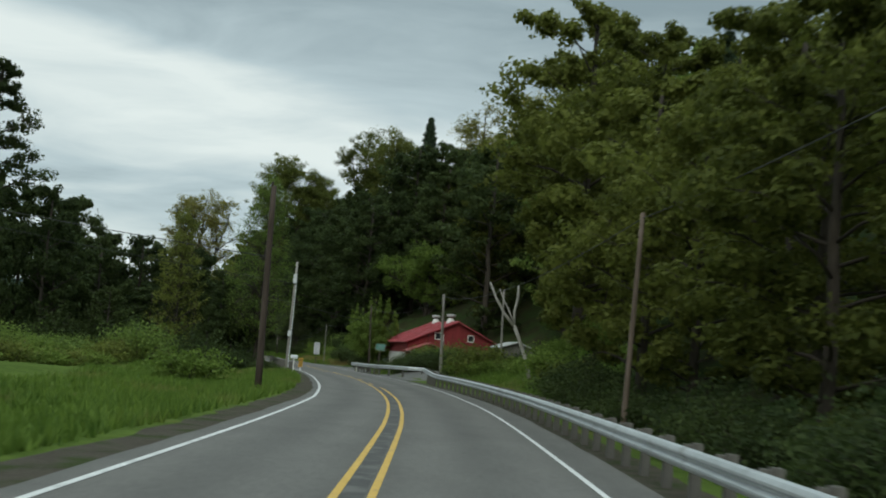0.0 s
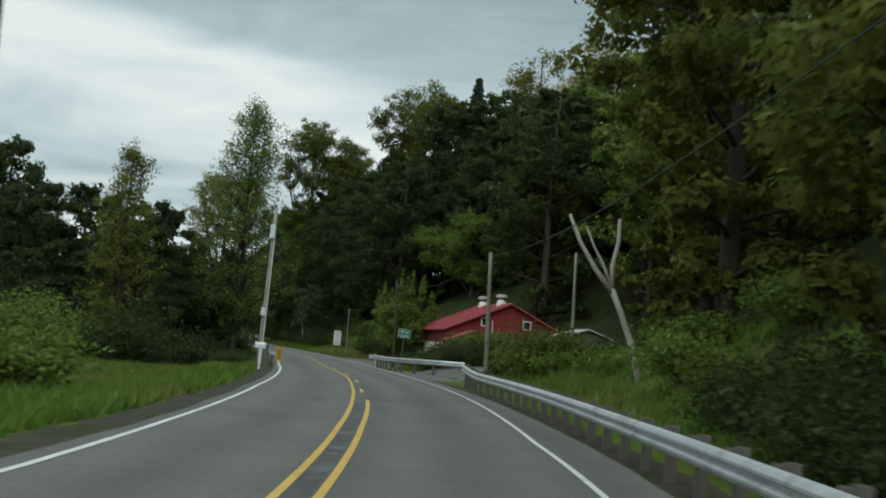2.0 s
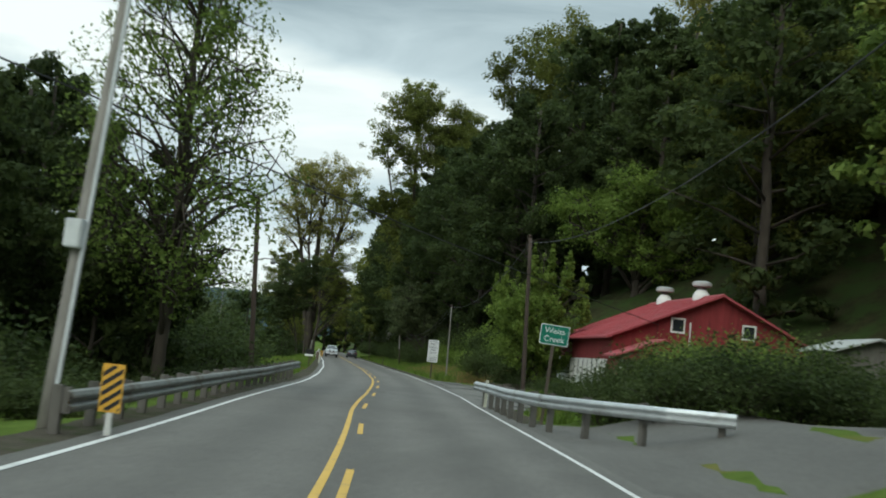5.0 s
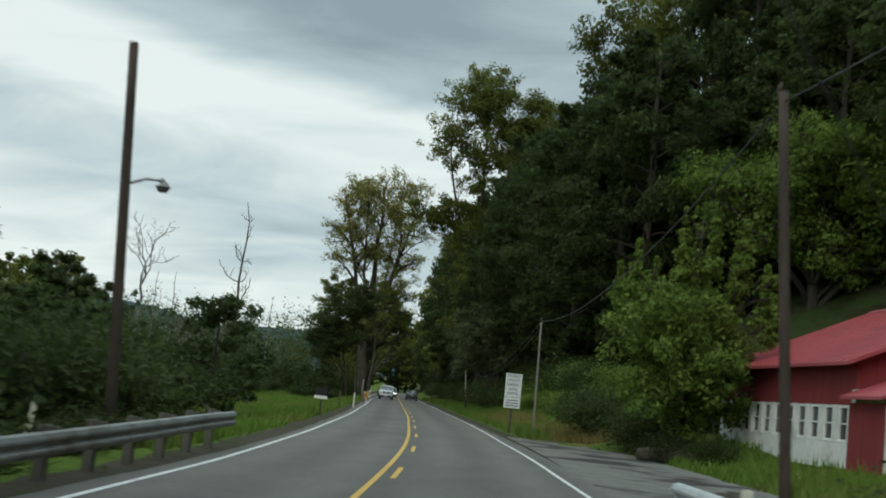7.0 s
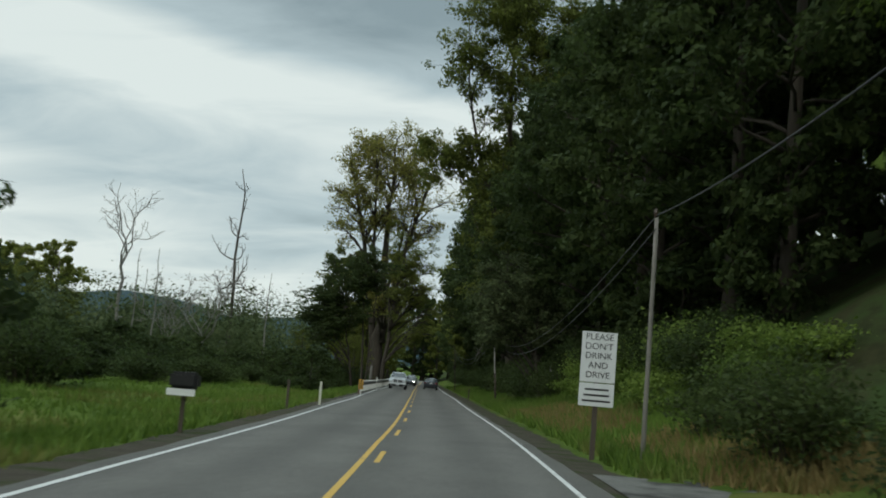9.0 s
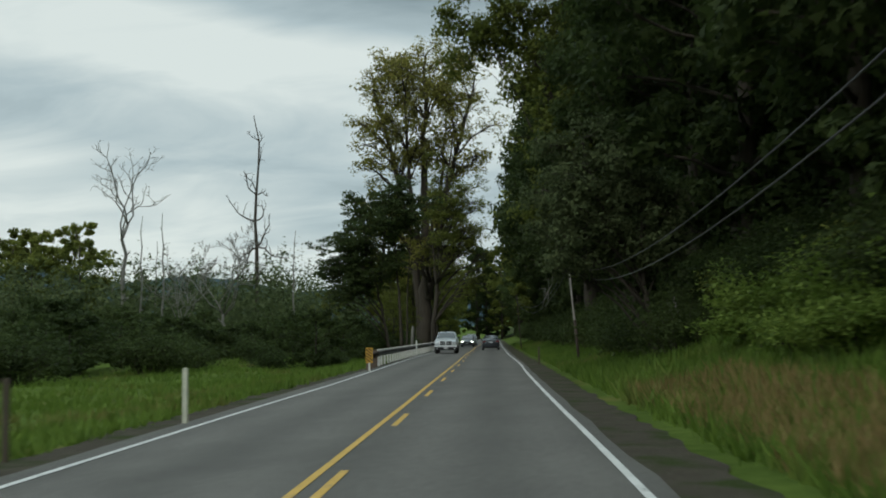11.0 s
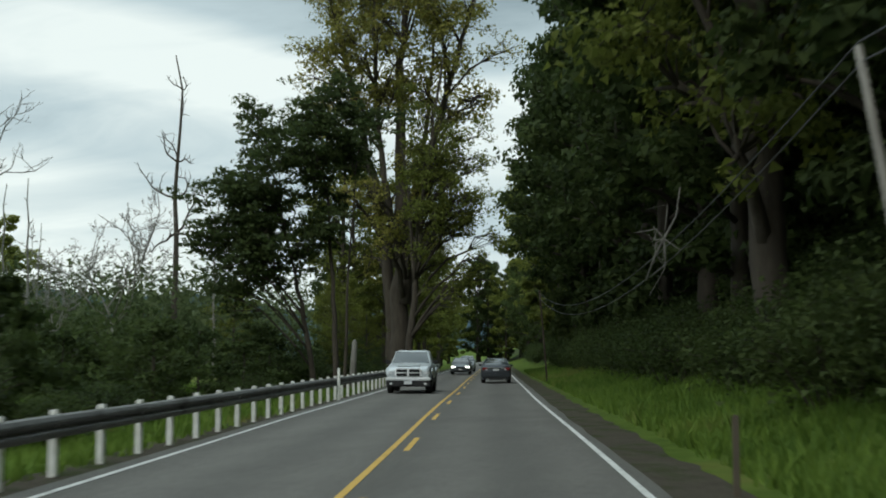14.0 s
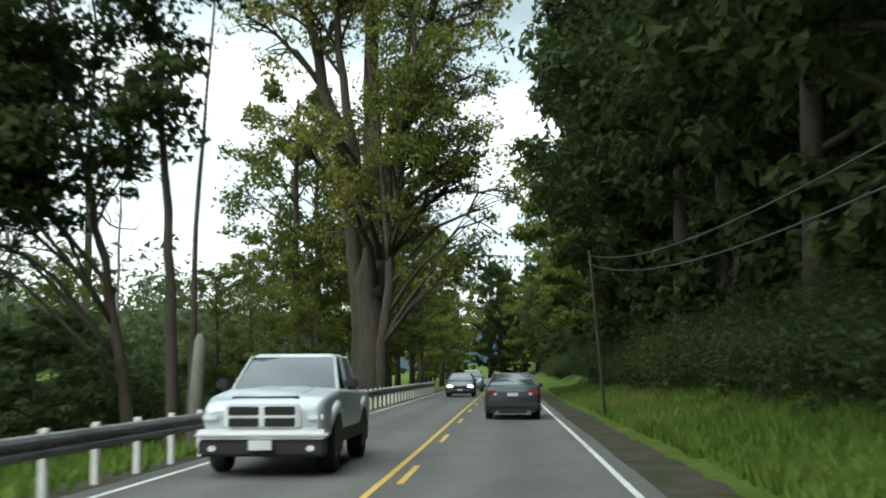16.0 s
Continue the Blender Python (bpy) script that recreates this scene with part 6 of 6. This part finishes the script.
tubes = [tube([(5.75, 70.0, gz(5.7, 70) - 0.3), (5.35, 70, 2.2), (4.85, 70, 3.4), (4.52, 70, 4.1)], [0.14, 0.11, 0.1, 0.1], 9),
         tube([(4.55, 70, 4.0), (3.9, 70, 4.75), (3.35, 70, 5.6), (2.93, 70, 6.5)], [0.1, 0.08, 0.07, 0.055], 8),
         tube([(4.53, 70, 4.05), (4.48, 69.95, 4.9), (4.62, 69.9, 5.7), (4.6, 69.9, 6.45)], [0.09, 0.08, 0.07, 0.055], 8),
         tube([(4.5, 70.05, 4.2), (4.2, 70.2, 4.9), (3.85, 70.3, 5.5), (3.55, 70.3, 6.15)], [0.06, 0.05, 0.04, 0.03], 7)]
v, f = gather(tubes)
mesh("trunk", v, f, BARK_PALE, ft, smooth=True)
# snags
for x, y, h, r, lx in ((-51.6, 268.7, 2.6, 0.16, 0.05), (-22.4, 206.9, 2.0, 0.055, -0.3)):
    sn = empty("snag", Matrix.Translation((x, y, gz(x, y) - 0.2)), "pale broken tree snag without branches", "dead tree")
    v, f = tube([(-lx, 0, 0), (0, 0, h * 0.5), (lx, 0.05, h), (lx, 0.05, h + 0.15)], [r * 1.2, r, r * 0.8, r * 0.3], 8)
    mesh("trunk", v, f, BARK_GREY, sn, smooth=True)

# a dark log in the grass by the driveway
log = empty("log", pose(-8.35, 147.6, gz(-8.35, 147.6) + 0.2, 0, 0, 20), "dark rotting log lying in rough grass", "log")
v, f = tube([(-1.0, 0, 0), (-0.4, 0.05, 0.06), (0.4, 0, 0.03), (1.1, -0.05, -0.02)], [0.26, 0.3, 0.28, 0.22], 10)
mesh("trunk", v, f, BARK, log, smooth=True)
# a broken branch caught on the cables
br = empty("broken_branch", Matrix.Translation((-33.5, 240.0, 4.25)), "bare broken branch hanging over the cables", "branch")
rb = np.random.default_rng(77)
tubes = [tube([(-0.5, 0.6, -0.9), (-0.25, 0.3, -0.35), (0, 0, 0.02), (0.3, -0.3, 0.5), (0.42, -0.5, 1.15)], [0.022, 0.026, 0.03, 0.022, 0.008], 5)]
for _ in range(9):
    p = np.array([0, 0, 0.0]) + rb.normal(size=3) * np.array([0.22, 0.22, 0.3])
    tubes.append(tube([(0, 0, 0.02), p, p + rb.normal(size=3) * np.array([0.3, 0.3, 0.4])], [0.016, 0.011, 0.005], 4))
v, f = gather(tubes)
mesh("limb", v, f, BARK_GREY, br, smooth=True)

# the light green young tree by the barn
ry = np.random.default_rng(71)
stems = [([(0, 0, -0.3), (0.1, 0, 2.4), (0.0, 0.1, 5.0), (0.2, 0, 9.0)], 0.13), ([(0, 0, 0.3), (-0.8, 0.2, 2.6), (-1.5, 0.2, 7.2)], 0.09), ([(0, 0, 0.3), (0.9, -0.2, 2.6), (1.7, -0.1, 7.8)], 0.09)]
lobes = lobed(ry, 0, 0, 4.4, 3.2, 2.8, 3.7, 56, 0.85, 10, 0.48, 0.35)
for x, y, top in ((-2.9, 0.3, 7.2), (-2.2, -0.6, 7.9), (-1.5, 0.5, 7.4), (-0.5, -0.2, 9.2), (0.1, 0.6, 8.6), (0.7, -0.4, 9.3), (1.6, 0.3, 8.4), (1.9, -0.5, 8.9), (2.8, 0.1, 7.6), (3.1, -0.3, 7.0)):
    lobes += [(x, y, top - 0.2 - k * 0.5, 0.05 + k * 0.09, 0.35, 5, 0.1 + k * 0.065) for k in range(5)]
YOUNG = crown_tree("young_tree", "light green bushy young tree beside the barn", 71, stems, lobes, 0.15, LEAF_LIGHT, per=46, flat=0.85)
settle(YOUNG, -7.9, 150.0, 0.94, 0.0, 1.0)


# ---------------- vehicles ----------------
def paint(name, c, metal=0.3):
    return material(name, tuple(v * 0.92 for v in c), tuple(v * 1.06 for v in c), 2.0, 0.28, metal, spec=0.5)


CHROME = material("chrome", (0.6, 0.6, 0.6), (0.7, 0.7, 0.7), 3.0, 0.12, 1.0)
RUBBER = material("tyre_rubber", (0.015, 0.015, 0.015), (0.03, 0.03, 0.03), 9.0, 0.85)
BLACK_TRIM = material("black_plastic_trim", (0.014, 0.014, 0.015), (0.028, 0.028, 0.03), 6.0, 0.6)
TAIL_RED = material("red_tail_lens", (0.16, 0.012, 0.012), (0.24, 0.03, 0.03), 4.0, 0.15, spec=0.6)
LENS = material("clear_lamp_lens", (0.55, 0.57, 0.58), (0.7, 0.72, 0.73), 4.0, 0.1, spec=0.7)
CAR_GLASS = material("tinted_car_glass", (0.03, 0.037, 0.04), (0.05, 0.058, 0.062), 1.0, 0.05, spec=0.8)
LAMP_ON = bpy.data.materials.new("lit_head_lamp")
LAMP_ON.use_nodes = True
add, join = nodes_of(LAMP_ON.node_tree)
glow = add("ShaderNodeEmission", Strength=5.0)
glow.inputs[0].default_value = (1.0, 0.97, 0.9, 1)
join(glow.outputs[0], add("ShaderNodeOutputMaterial").inputs[0])
PLATE = material("licence_plate", (0.5, 0.52, 0.54), (0.62, 0.63, 0.64), 4.0, 0.5)


def loft(sections, name, mat, parent, label="", smooth=True):
    n = len(sections[0])
    verts = [p for s in sections for p in s]
    faces = [tuple(range(n - 1, -1, -1)), tuple(range((len(sections) - 1) * n, len(sections) * n))]
    for i in range(len(sections) - 1):
        for k in range(n):
            j = (k + 1) % n
            faces.append((i * n + k, i * n + j, (i + 1) * n + j, (i + 1) * n + k))
    ob = mesh(name, verts, faces, mat, parent, label)
    bm = bmesh.new()
    bm.from_mesh(ob.data)
    bmesh.ops.recalc_face_normals(bm, faces=bm.faces)
    sharp = [e for e in bm.edges if len(e.link_faces) == 2 and e.calc_face_angle() > 0.5]
    bmesh.ops.bevel(bm, geom=sharp, offset=0.035, segments=3, profile=0.5, affect="EDGES", clamp_overlap=True)
    for fc in bm.faces:
        fc.smooth = True
    bm.to_mesh(ob.data)
    bm.free()
    return ob


def body_section(y, zb, zt, w, zm=None):
    zm = zm or zb + (zt - zb) * 0.62
    half = [(w * 0.86, zb), (w * 0.98, zb + 0.1), (w, zm), (w * 0.965, zt - 0.05), (w * 0.9, zt), (w * 0.45, zt + 0.03)]
    return [(x, y, z) for x, z in half] + [(-x, y, z) for x, z in reversed(half)]


def wheel(parent, x, y, r, w):
    s = 1 if x > 0 else -1
    prof = [(r * 0.62, -w / 2), (r * 0.9, -w / 2), (r, -w * 0.32), (r, w * 0.32), (r * 0.9, w / 2), (r * 0.62, w / 2)]
    n, verts, faces = 28, [], []
    for k in range(n):
        a = 2 * math.pi * k / n
        verts += [(x + o, y + q * math.cos(a), r + q * math.sin(a)) for q, o in prof]
    m = len(prof)
    for k in range(n):
        j = (k + 1) % n
        for i in range(m):
            faces.append((k * m + i, k * m + (i + 1) % m, j * m + (i + 1) % m, j * m + i))
    tyre = mesh("wheel", verts, faces, RUBBER, parent, "black tyre", smooth=True)
    verts, faces = [(x + s * w * 0.25, y, r)], []
    for k in range(20):
        a = 2 * math.pi * k / 20
        q = r * 0.63
        verts += [(x + s * w * 0.42, y + q * math.cos(a), r + q * math.sin(a)), (x + s * w * (0.36 if k % 4 < 2 else 0.2), y + q * 0.6 * math.cos(a), r + q * 0.6 * math.sin(a))]
    for k in range(20):
        j = (k + 1) % 20
        faces += [(1 + 2 * k, 1 + 2 * j, 2 + 2 * j, 2 + 2 * k), (0, 2 + 2 * k, 2 + 2 * j)]
    mesh("rim", verts, faces, GALVANISED, tyre)


def bits(parent, name, mat, boxes, label="", bevel=0.01):
    for b in boxes:
        bm = bmesh.new()
        box(bm, *b, bevel)
        part(name, bm, mat, parent, label)


def cabin(parent, mat, y0, y1, r0, r1, zb, zr, wb, wr):
    """Glass house: dark glazing, painted roof panel and pillars. y0..y1 at the belt, r0..r1 at the roof."""
    secs = [[(-wb, y0, zb), (wb, y0, zb), (wb, y1, zb), (-wb, y1, zb)], [(-wr, r0, zr), (wr, r0, zr), (wr, r1, zr), (-wr, r1, zr)]]
    loft(secs, "glazing", CAR_GLASS, parent, "tinted dark car windows")
    e = 0.03
    roof = []
    for q, dz, inset in ((0, -0.015, 0.0), (1, 0.045, 0.12)):
        roof.append([(-wr - e + inset, r0 - e + inset, zr + dz), (wr + e - inset, r0 - e + inset, zr + dz), (wr + e - inset, r1 + e - inset, zr + dz), (-wr - e + inset, r1 + e - inset, zr + dz)])
    loft(roof, "roof_panel", mat, parent)
    mid_b, mid_r = y0 * 0.45 + y1 * 0.55, r0 * 0.45 + r1 * 0.55
    for s in (-1, 1):
        for a, b, w in ((y0, r0, 0.05), (y1, r1, 0.035), (mid_b, mid_r, 0.035)):
            v, f = tube([(s * wb, a, zb - 0.02), (s * wr, b, zr)], [w, w * 0.8], 6)
            mesh("pillar", v, f, mat, parent)


def sedan(label, m, colour, tall=1.0, lit=False):
    mat = paint("car_paint", colour)
    root = empty("car", Matrix(), label, "car", "cars on the road")
    t = tall
    secs = [body_section(y, zb, zt * t, w) for y, zb, zt, w in ((-2.42, 0.40, 0.72, 0.70), (-2.38, 0.30, 0.90, 0.80), (-2.25, 0.24, 1.02, 0.87), (-1.7, 0.20, 1.06, 0.90), (-0.6, 0.18, 1.0, 0.91), (0.9, 0.18, 0.97, 0.905), (1.5, 0.19, 0.9, 0.89), (2.05, 0.22, 0.78, 0.85), (2.33, 0.28, 0.66, 0.76), (2.4, 0.34, 0.55, 0.68))]
    loft(secs, "body", mat, root)
    cabin(root, mat, -1.85, 1.05, -1.05, 0.25, 1.0 * t, 1.43 * t, 0.82, 0.6)
    for x in (-0.77, 0.77):
        for y in (-1.38, 1.4):
            wheel(root, x, y, 0.33, 0.22)
            v, f = tube([(x * 1.185 - 0.002, y, 0.36), (x * 1.185 + 0.004, y, 0.36)], [0.385, 0.385], 24)
            mesh("wheel_arch", [Vector((p.x, p.y, max(p.z, 0.2))) for p in v], f, BLACK_TRIM, root)
    bits(root, "tail_lamp", TAIL_RED, [(-0.82, -0.50, -2.43, -2.26, 0.76 * t, 0.92 * t), (0.50, 0.82, -2.43, -2.26, 0.76 * t, 0.92 * t)], "red tail lamp", 0.03)
    bits(root, "trim_strip", CHROME, [(-0.49, 0.49, -2.435, -2.36, 0.875 * t, 0.925 * t)], "chrome strip")
    bits(root, "number_plate", PLATE, [(-0.17, 0.17, -2.428, -2.40, 0.74 * t, 0.84 * t)], "pale number plate", 0.004)
    bits(root, "rear_bumper", mat, [(-0.84, 0.84, -2.47, -2.2, 0.36, 0.60)], "", 0.06)
    bits(root, "reversing_lamp", LENS, [(s * 0.56 - 0.05, s * 0.56 + 0.05, -2.437, -2.40, 0.78 * t, 0.84 * t) for s in (-1, 1)], "clear reversing lamp", 0.008)
    bits(root, "valance", BLACK_TRIM, [(-0.72, 0.72, -2.44, -2.2, 0.2, 0.36)], "", 0.03)
    bits(root, "exhaust_pipe", CHROME, [(s * 0.5 - 0.07, s * 0.5 + 0.07, -2.475, -2.3, 0.22, 0.28) for s in (-1, 1)], "chrome exhaust tip", 0.02)
    bits(root, "head_lamp", LAMP_ON if lit else LENS, [(-0.80, -0.46, 2.12, 2.37, 0.58, 0.72), (0.46, 0.80, 2.12, 2.37, 0.58, 0.72)], "lit head lamp" if lit else "clear head lamp", 0.03)
    bits(root, "grille", BLACK_TRIM, [(-0.42, 0.42, 2.3, 2.415, 0.5, 0.64)], "", 0.02)
    bits(root, "front_plate", PLATE, [(-0.16, 0.16, 2.415, 2.43, 0.38, 0.48)], "pale number plate", 0.003)
    bits(root, "door_mirror", mat, [(-1.06, -0.88, 0.75, 0.9, 0.98 * t, 1.1 * t), (0.88, 1.06, 0.75, 0.9, 0.98 * t, 1.1 * t)], "", 0.03)
    bits(root, "door_handle", CHROME, [(s * 0.905 - 0.012, s * 0.905 + 0.012, y, y + 0.18, 0.84 * t, 0.87 * t) for s in (-1, 1) for y in (-0.9, 0.15)], "", 0.004)
    root.matrix_world = m
    return root


# chrome's sky reflection is put into a pale, mostly non-metal base colour
CHROME_SKY_PALE = material("chrome_sky_pale", (0.72, 0.73, 0.74), (0.82, 0.83, 0.84), 4.0, 0.32, 0.35)
GRILLE_DARK = material("dark_grille", (0.008, 0.01, 0.01), (0.016, 0.018, 0.018), 9.0, 0.6)


def pickup(label, m, colour):
    mat = paint("truck_paint", colour)
    root = empty("pickup_truck", Matrix(), label, "truck", "cars on the road")
    secs = [body_section(y, zb, zt, w) for y, zb, zt, w in ((-2.75, 0.5, 1.12, 0.92), (-2.68, 0.46, 1.18, 0.95), (-1.2, 0.42, 1.2, 0.965), (0.9, 0.42, 1.25, 0.965), (1.3, 0.44, 1.24, 0.96), (2.2, 0.48, 1.17, 0.94), (2.6, 0.52, 1.08, 0.9), (2.72, 0.56, 0.98, 0.84))]
    loft(secs, "body", mat, root, "silver painted body")
    cabin(root, mat, -1.3, 1.0, -1.1, 0.2, 1.22, 1.78, 0.86, 0.69)
    loft([body_section(y, 1.05, zt, w) for y, zt, w in ((1.0, 1.265, 0.62), (1.5, 1.262, 0.6), (2.1, 1.215, 0.55), (2.5, 1.1, 0.5))], "hood_bulge", mat, root)
    for s in (-1, 1):
        for y in (-1.65, 1.7):
            v, f = tube([(s * 0.90, y - 0.52, 0.72), (s * 0.93, y - 0.36, 0.92), (s * 0.94, y, 1.0), (s * 0.93, y + 0.36, 0.92), (s * 0.90, y + 0.52, 0.72)], [0.05, 0.08, 0.09, 0.08, 0.05], 8)
            mesh("fender_flare", v, f, mat, root, smooth=True)
    # dark slab on the closed body stands for the bed's shaded recess
    bits(root, "bed_floor", BLACK_TRIM, [(-0.78, 0.78, -2.6, -1.4, 1.225, 1.235)], "", 0.0)
    bits(root, "lower_cladding", BLACK_TRIM, [(-0.975, -0.90, -2.2, 2.1, 0.42, 0.66), (0.90, 0.975, -2.2, 2.1, 0.42, 0.66)], "dark lower cladding", 0.03)
    for x in (-0.82, 0.82):
        for y in (-1.65, 1.7):
            wheel(root, x, y, 0.39, 0.27)
            v, f = tube([(x * 1.19 - 0.002, y, 0.42), (x * 1.19 + 0.006, y, 0.42)], [0.47, 0.47], 24)
            mesh("wheel_arch", [Vector((p.x, p.y, max(p.z, 0.3))) for p in v], f, BLACK_TRIM, root)
    # front: chrome surround, four dark openings, lamps, bumper, valance
    bits(root, "grille_surround", CHROME_SKY_PALE, [(-0.56, 0.56, 2.64, 2.80, 0.70, 1.06)], "chrome grille surround", 0.04)
    bits(root, "grille_opening", GRILLE_DARK, [(s * 0.265 - 0.225, s * 0.265 + 0.225, 2.74, 2.815, z, z + 0.125) for s in (-1, 1) for z in (0.73, 0.895)], "dark grille opening", 0.01)
    bits(root, "head_lamp", LENS, [(-0.89, -0.6, 2.5, 2.765, 0.76, 0.97), (0.6, 0.89, 2.5, 2.765, 0.76, 0.97)], "clear head lamp", 0.07)
    bits(root, "front_bumper", CHROME_SKY_PALE, [(-0.97, 0.97, 2.55, 2.88, 0.55, 0.685)], "chrome bumper with sky reflection painted pale", 0.05)
    bits(root, "valance", BLACK_TRIM, [(-0.93, 0.93, 2.5, 2.84, 0.3, 0.55)], "", 0.04)
    bits(root, "fog_lamp", LENS, [(-0.78, -0.66, 2.83, 2.85, 0.38, 0.46), (0.66, 0.78, 2.83, 2.85, 0.38, 0.46)], "", 0.02)
    bits(root, "number_plate", PLATE, [(-0.17, 0.17, 2.85, 2.92, 0.40, 0.54)], "pale number plate", 0.004)
    bits(root, "door_mirror", BLACK_TRIM, [(-1.16, -0.94, 0.72, 0.86, 1.24, 1.42), (0.94, 1.16, 0.72, 0.86, 1.24, 1.42)], "", 0.04)
    bits(root, "wiper", BLACK_TRIM, [(-0.5, 0.0, 0.98, 1.0, 1.268, 1.278), (0.1, 0.6, 0.98, 1.0, 1.268, 1.278)], "", 0.003)
    root.matrix_world = m
    return root


sedan("dark blue-grey sedan driving away in the lane", pose(-47.9, 284.0, 0.006, 0, 0, 13.4), (0.045, 0.05, 0.058))
pickup("silver pickup truck with chrome grille in the oncoming lane", pose(-46.75, 263.1, 0.006, 0, 0, 193.4), (0.46, 0.49, 0.51))
sedan("dark sedan in the oncoming lane", pose(-59.3, 318.4, 0.006, 0, 0, 193.4), (0.10, 0.11, 0.12), lit=True)
sedan("tall pale car in the oncoming lane", pose(-64.0, 338.5, 0.006, 0, 0, 193.4), (0.3, 0.31, 0.32), 1.15)


# ---------------- grass ----------------
def grass(name, y0, y1, d0, d1, count, h0, h1, mat, seed, label):
    rng = np.random.default_rng(seed)
    yy = rng.uniform(y0, y1, count)
    dd = d0 + (d1 - d0) * rng.uniform(0, 1, count) ** 1.3
    keep = (dd < 0) | (dd > np.interp(yy, [114, 119, 152, 156], [4.9, 8.6, 8.6, 4.9]))
    keep &= ~((dd > 0) & (dd < 13) & (yy > 89) & (yy < 108.5)) & ~((dd > 0) & (dd < 6.0) & (yy < 90)) & ~((dd < 0) & (dd > -6.5) & (yy > 90) & (yy < 127))
    yy, dd = yy[keep], dd[keep]
    count = len(yy)
    a = np.arctan(-np.interp(yy, LINE_Y, SLOPE))
    x = np.interp(yy, LINE_Y, LINE_X) + dd * np.cos(a)
    y = yy + dd * np.sin(a)
    z = ground_z(x, y) - 0.02
    tuft = np.repeat(np.stack([x, y, z], 1), 4, 0)
    n = len(tuft)
    tuft[:, :2] += rng.normal(size=(n, 2)) * 0.07
    h = rng.uniform(h0, h1, n) * np.repeat(rng.uniform(0.6, 1.2, count), 4)
    ang = rng.uniform(0, 6.28, n)
    w = rng.uniform(0.02, 0.045, n)
    side = np.stack([np.cos(ang), np.sin(ang), np.zeros(n)], 1) * w[:, None]
    bend = rng.normal(size=(n, 2)) * 0.35 * h[:, None]
    tip = tuft + np.concatenate([bend, h[:, None]], 1)
    v = np.stack([tuft - side, tuft + side, tip], 1).reshape(-1, 3)
    f = np.arange(n * 3).reshape(-1, 3)
    ob = raw_mesh(name, v, f, mat, None)
    return tagged(ob, label, "grass", kind="stuff")


grass("verge_grass", 6, 130, -4.4, -15, 20000, 0.12, 0.4, BLADE, 81, "tall green grass on the roadside verge and meadow")
grass("verge_grass", 128, 330, -4.4, -20, 24000, 0.12, 0.38, BLADE, 82, "green grass along the far verge")
grass("bank_grass", 150, 205, 4.9, 11, 7500, 0.2, 0.6, BLADE, 83, "long grass with dry patches on the roadside bank")
grass("bank_grass", 205, 340, 4.9, 8.6, 14000, 0.15, 0.45, BLADE, 87, "green grass on the low bank below the woods")
grass("bank_grass", 50, 150, 5.3, 12, 9000, 0.2, 0.5, BLADE, 84, "rough grass round the driveway and barn")
DRY = material("dry_grass", (0.17, 0.125, 0.048), (0.31, 0.235, 0.095), 0.6, 0.9, island=0.3, thin=0.3)
grass("dry_grass", 170, 192, 5.2, 7.6, 6000, 0.2, 0.5, DRY, 85, "tan dry grass patch on the roadside bank")
grass("dry_grass", 152, 165, 6.0, 9.5, 2500, 0.2, 0.5, DRY, 86, "tan dry grass near the notice board")
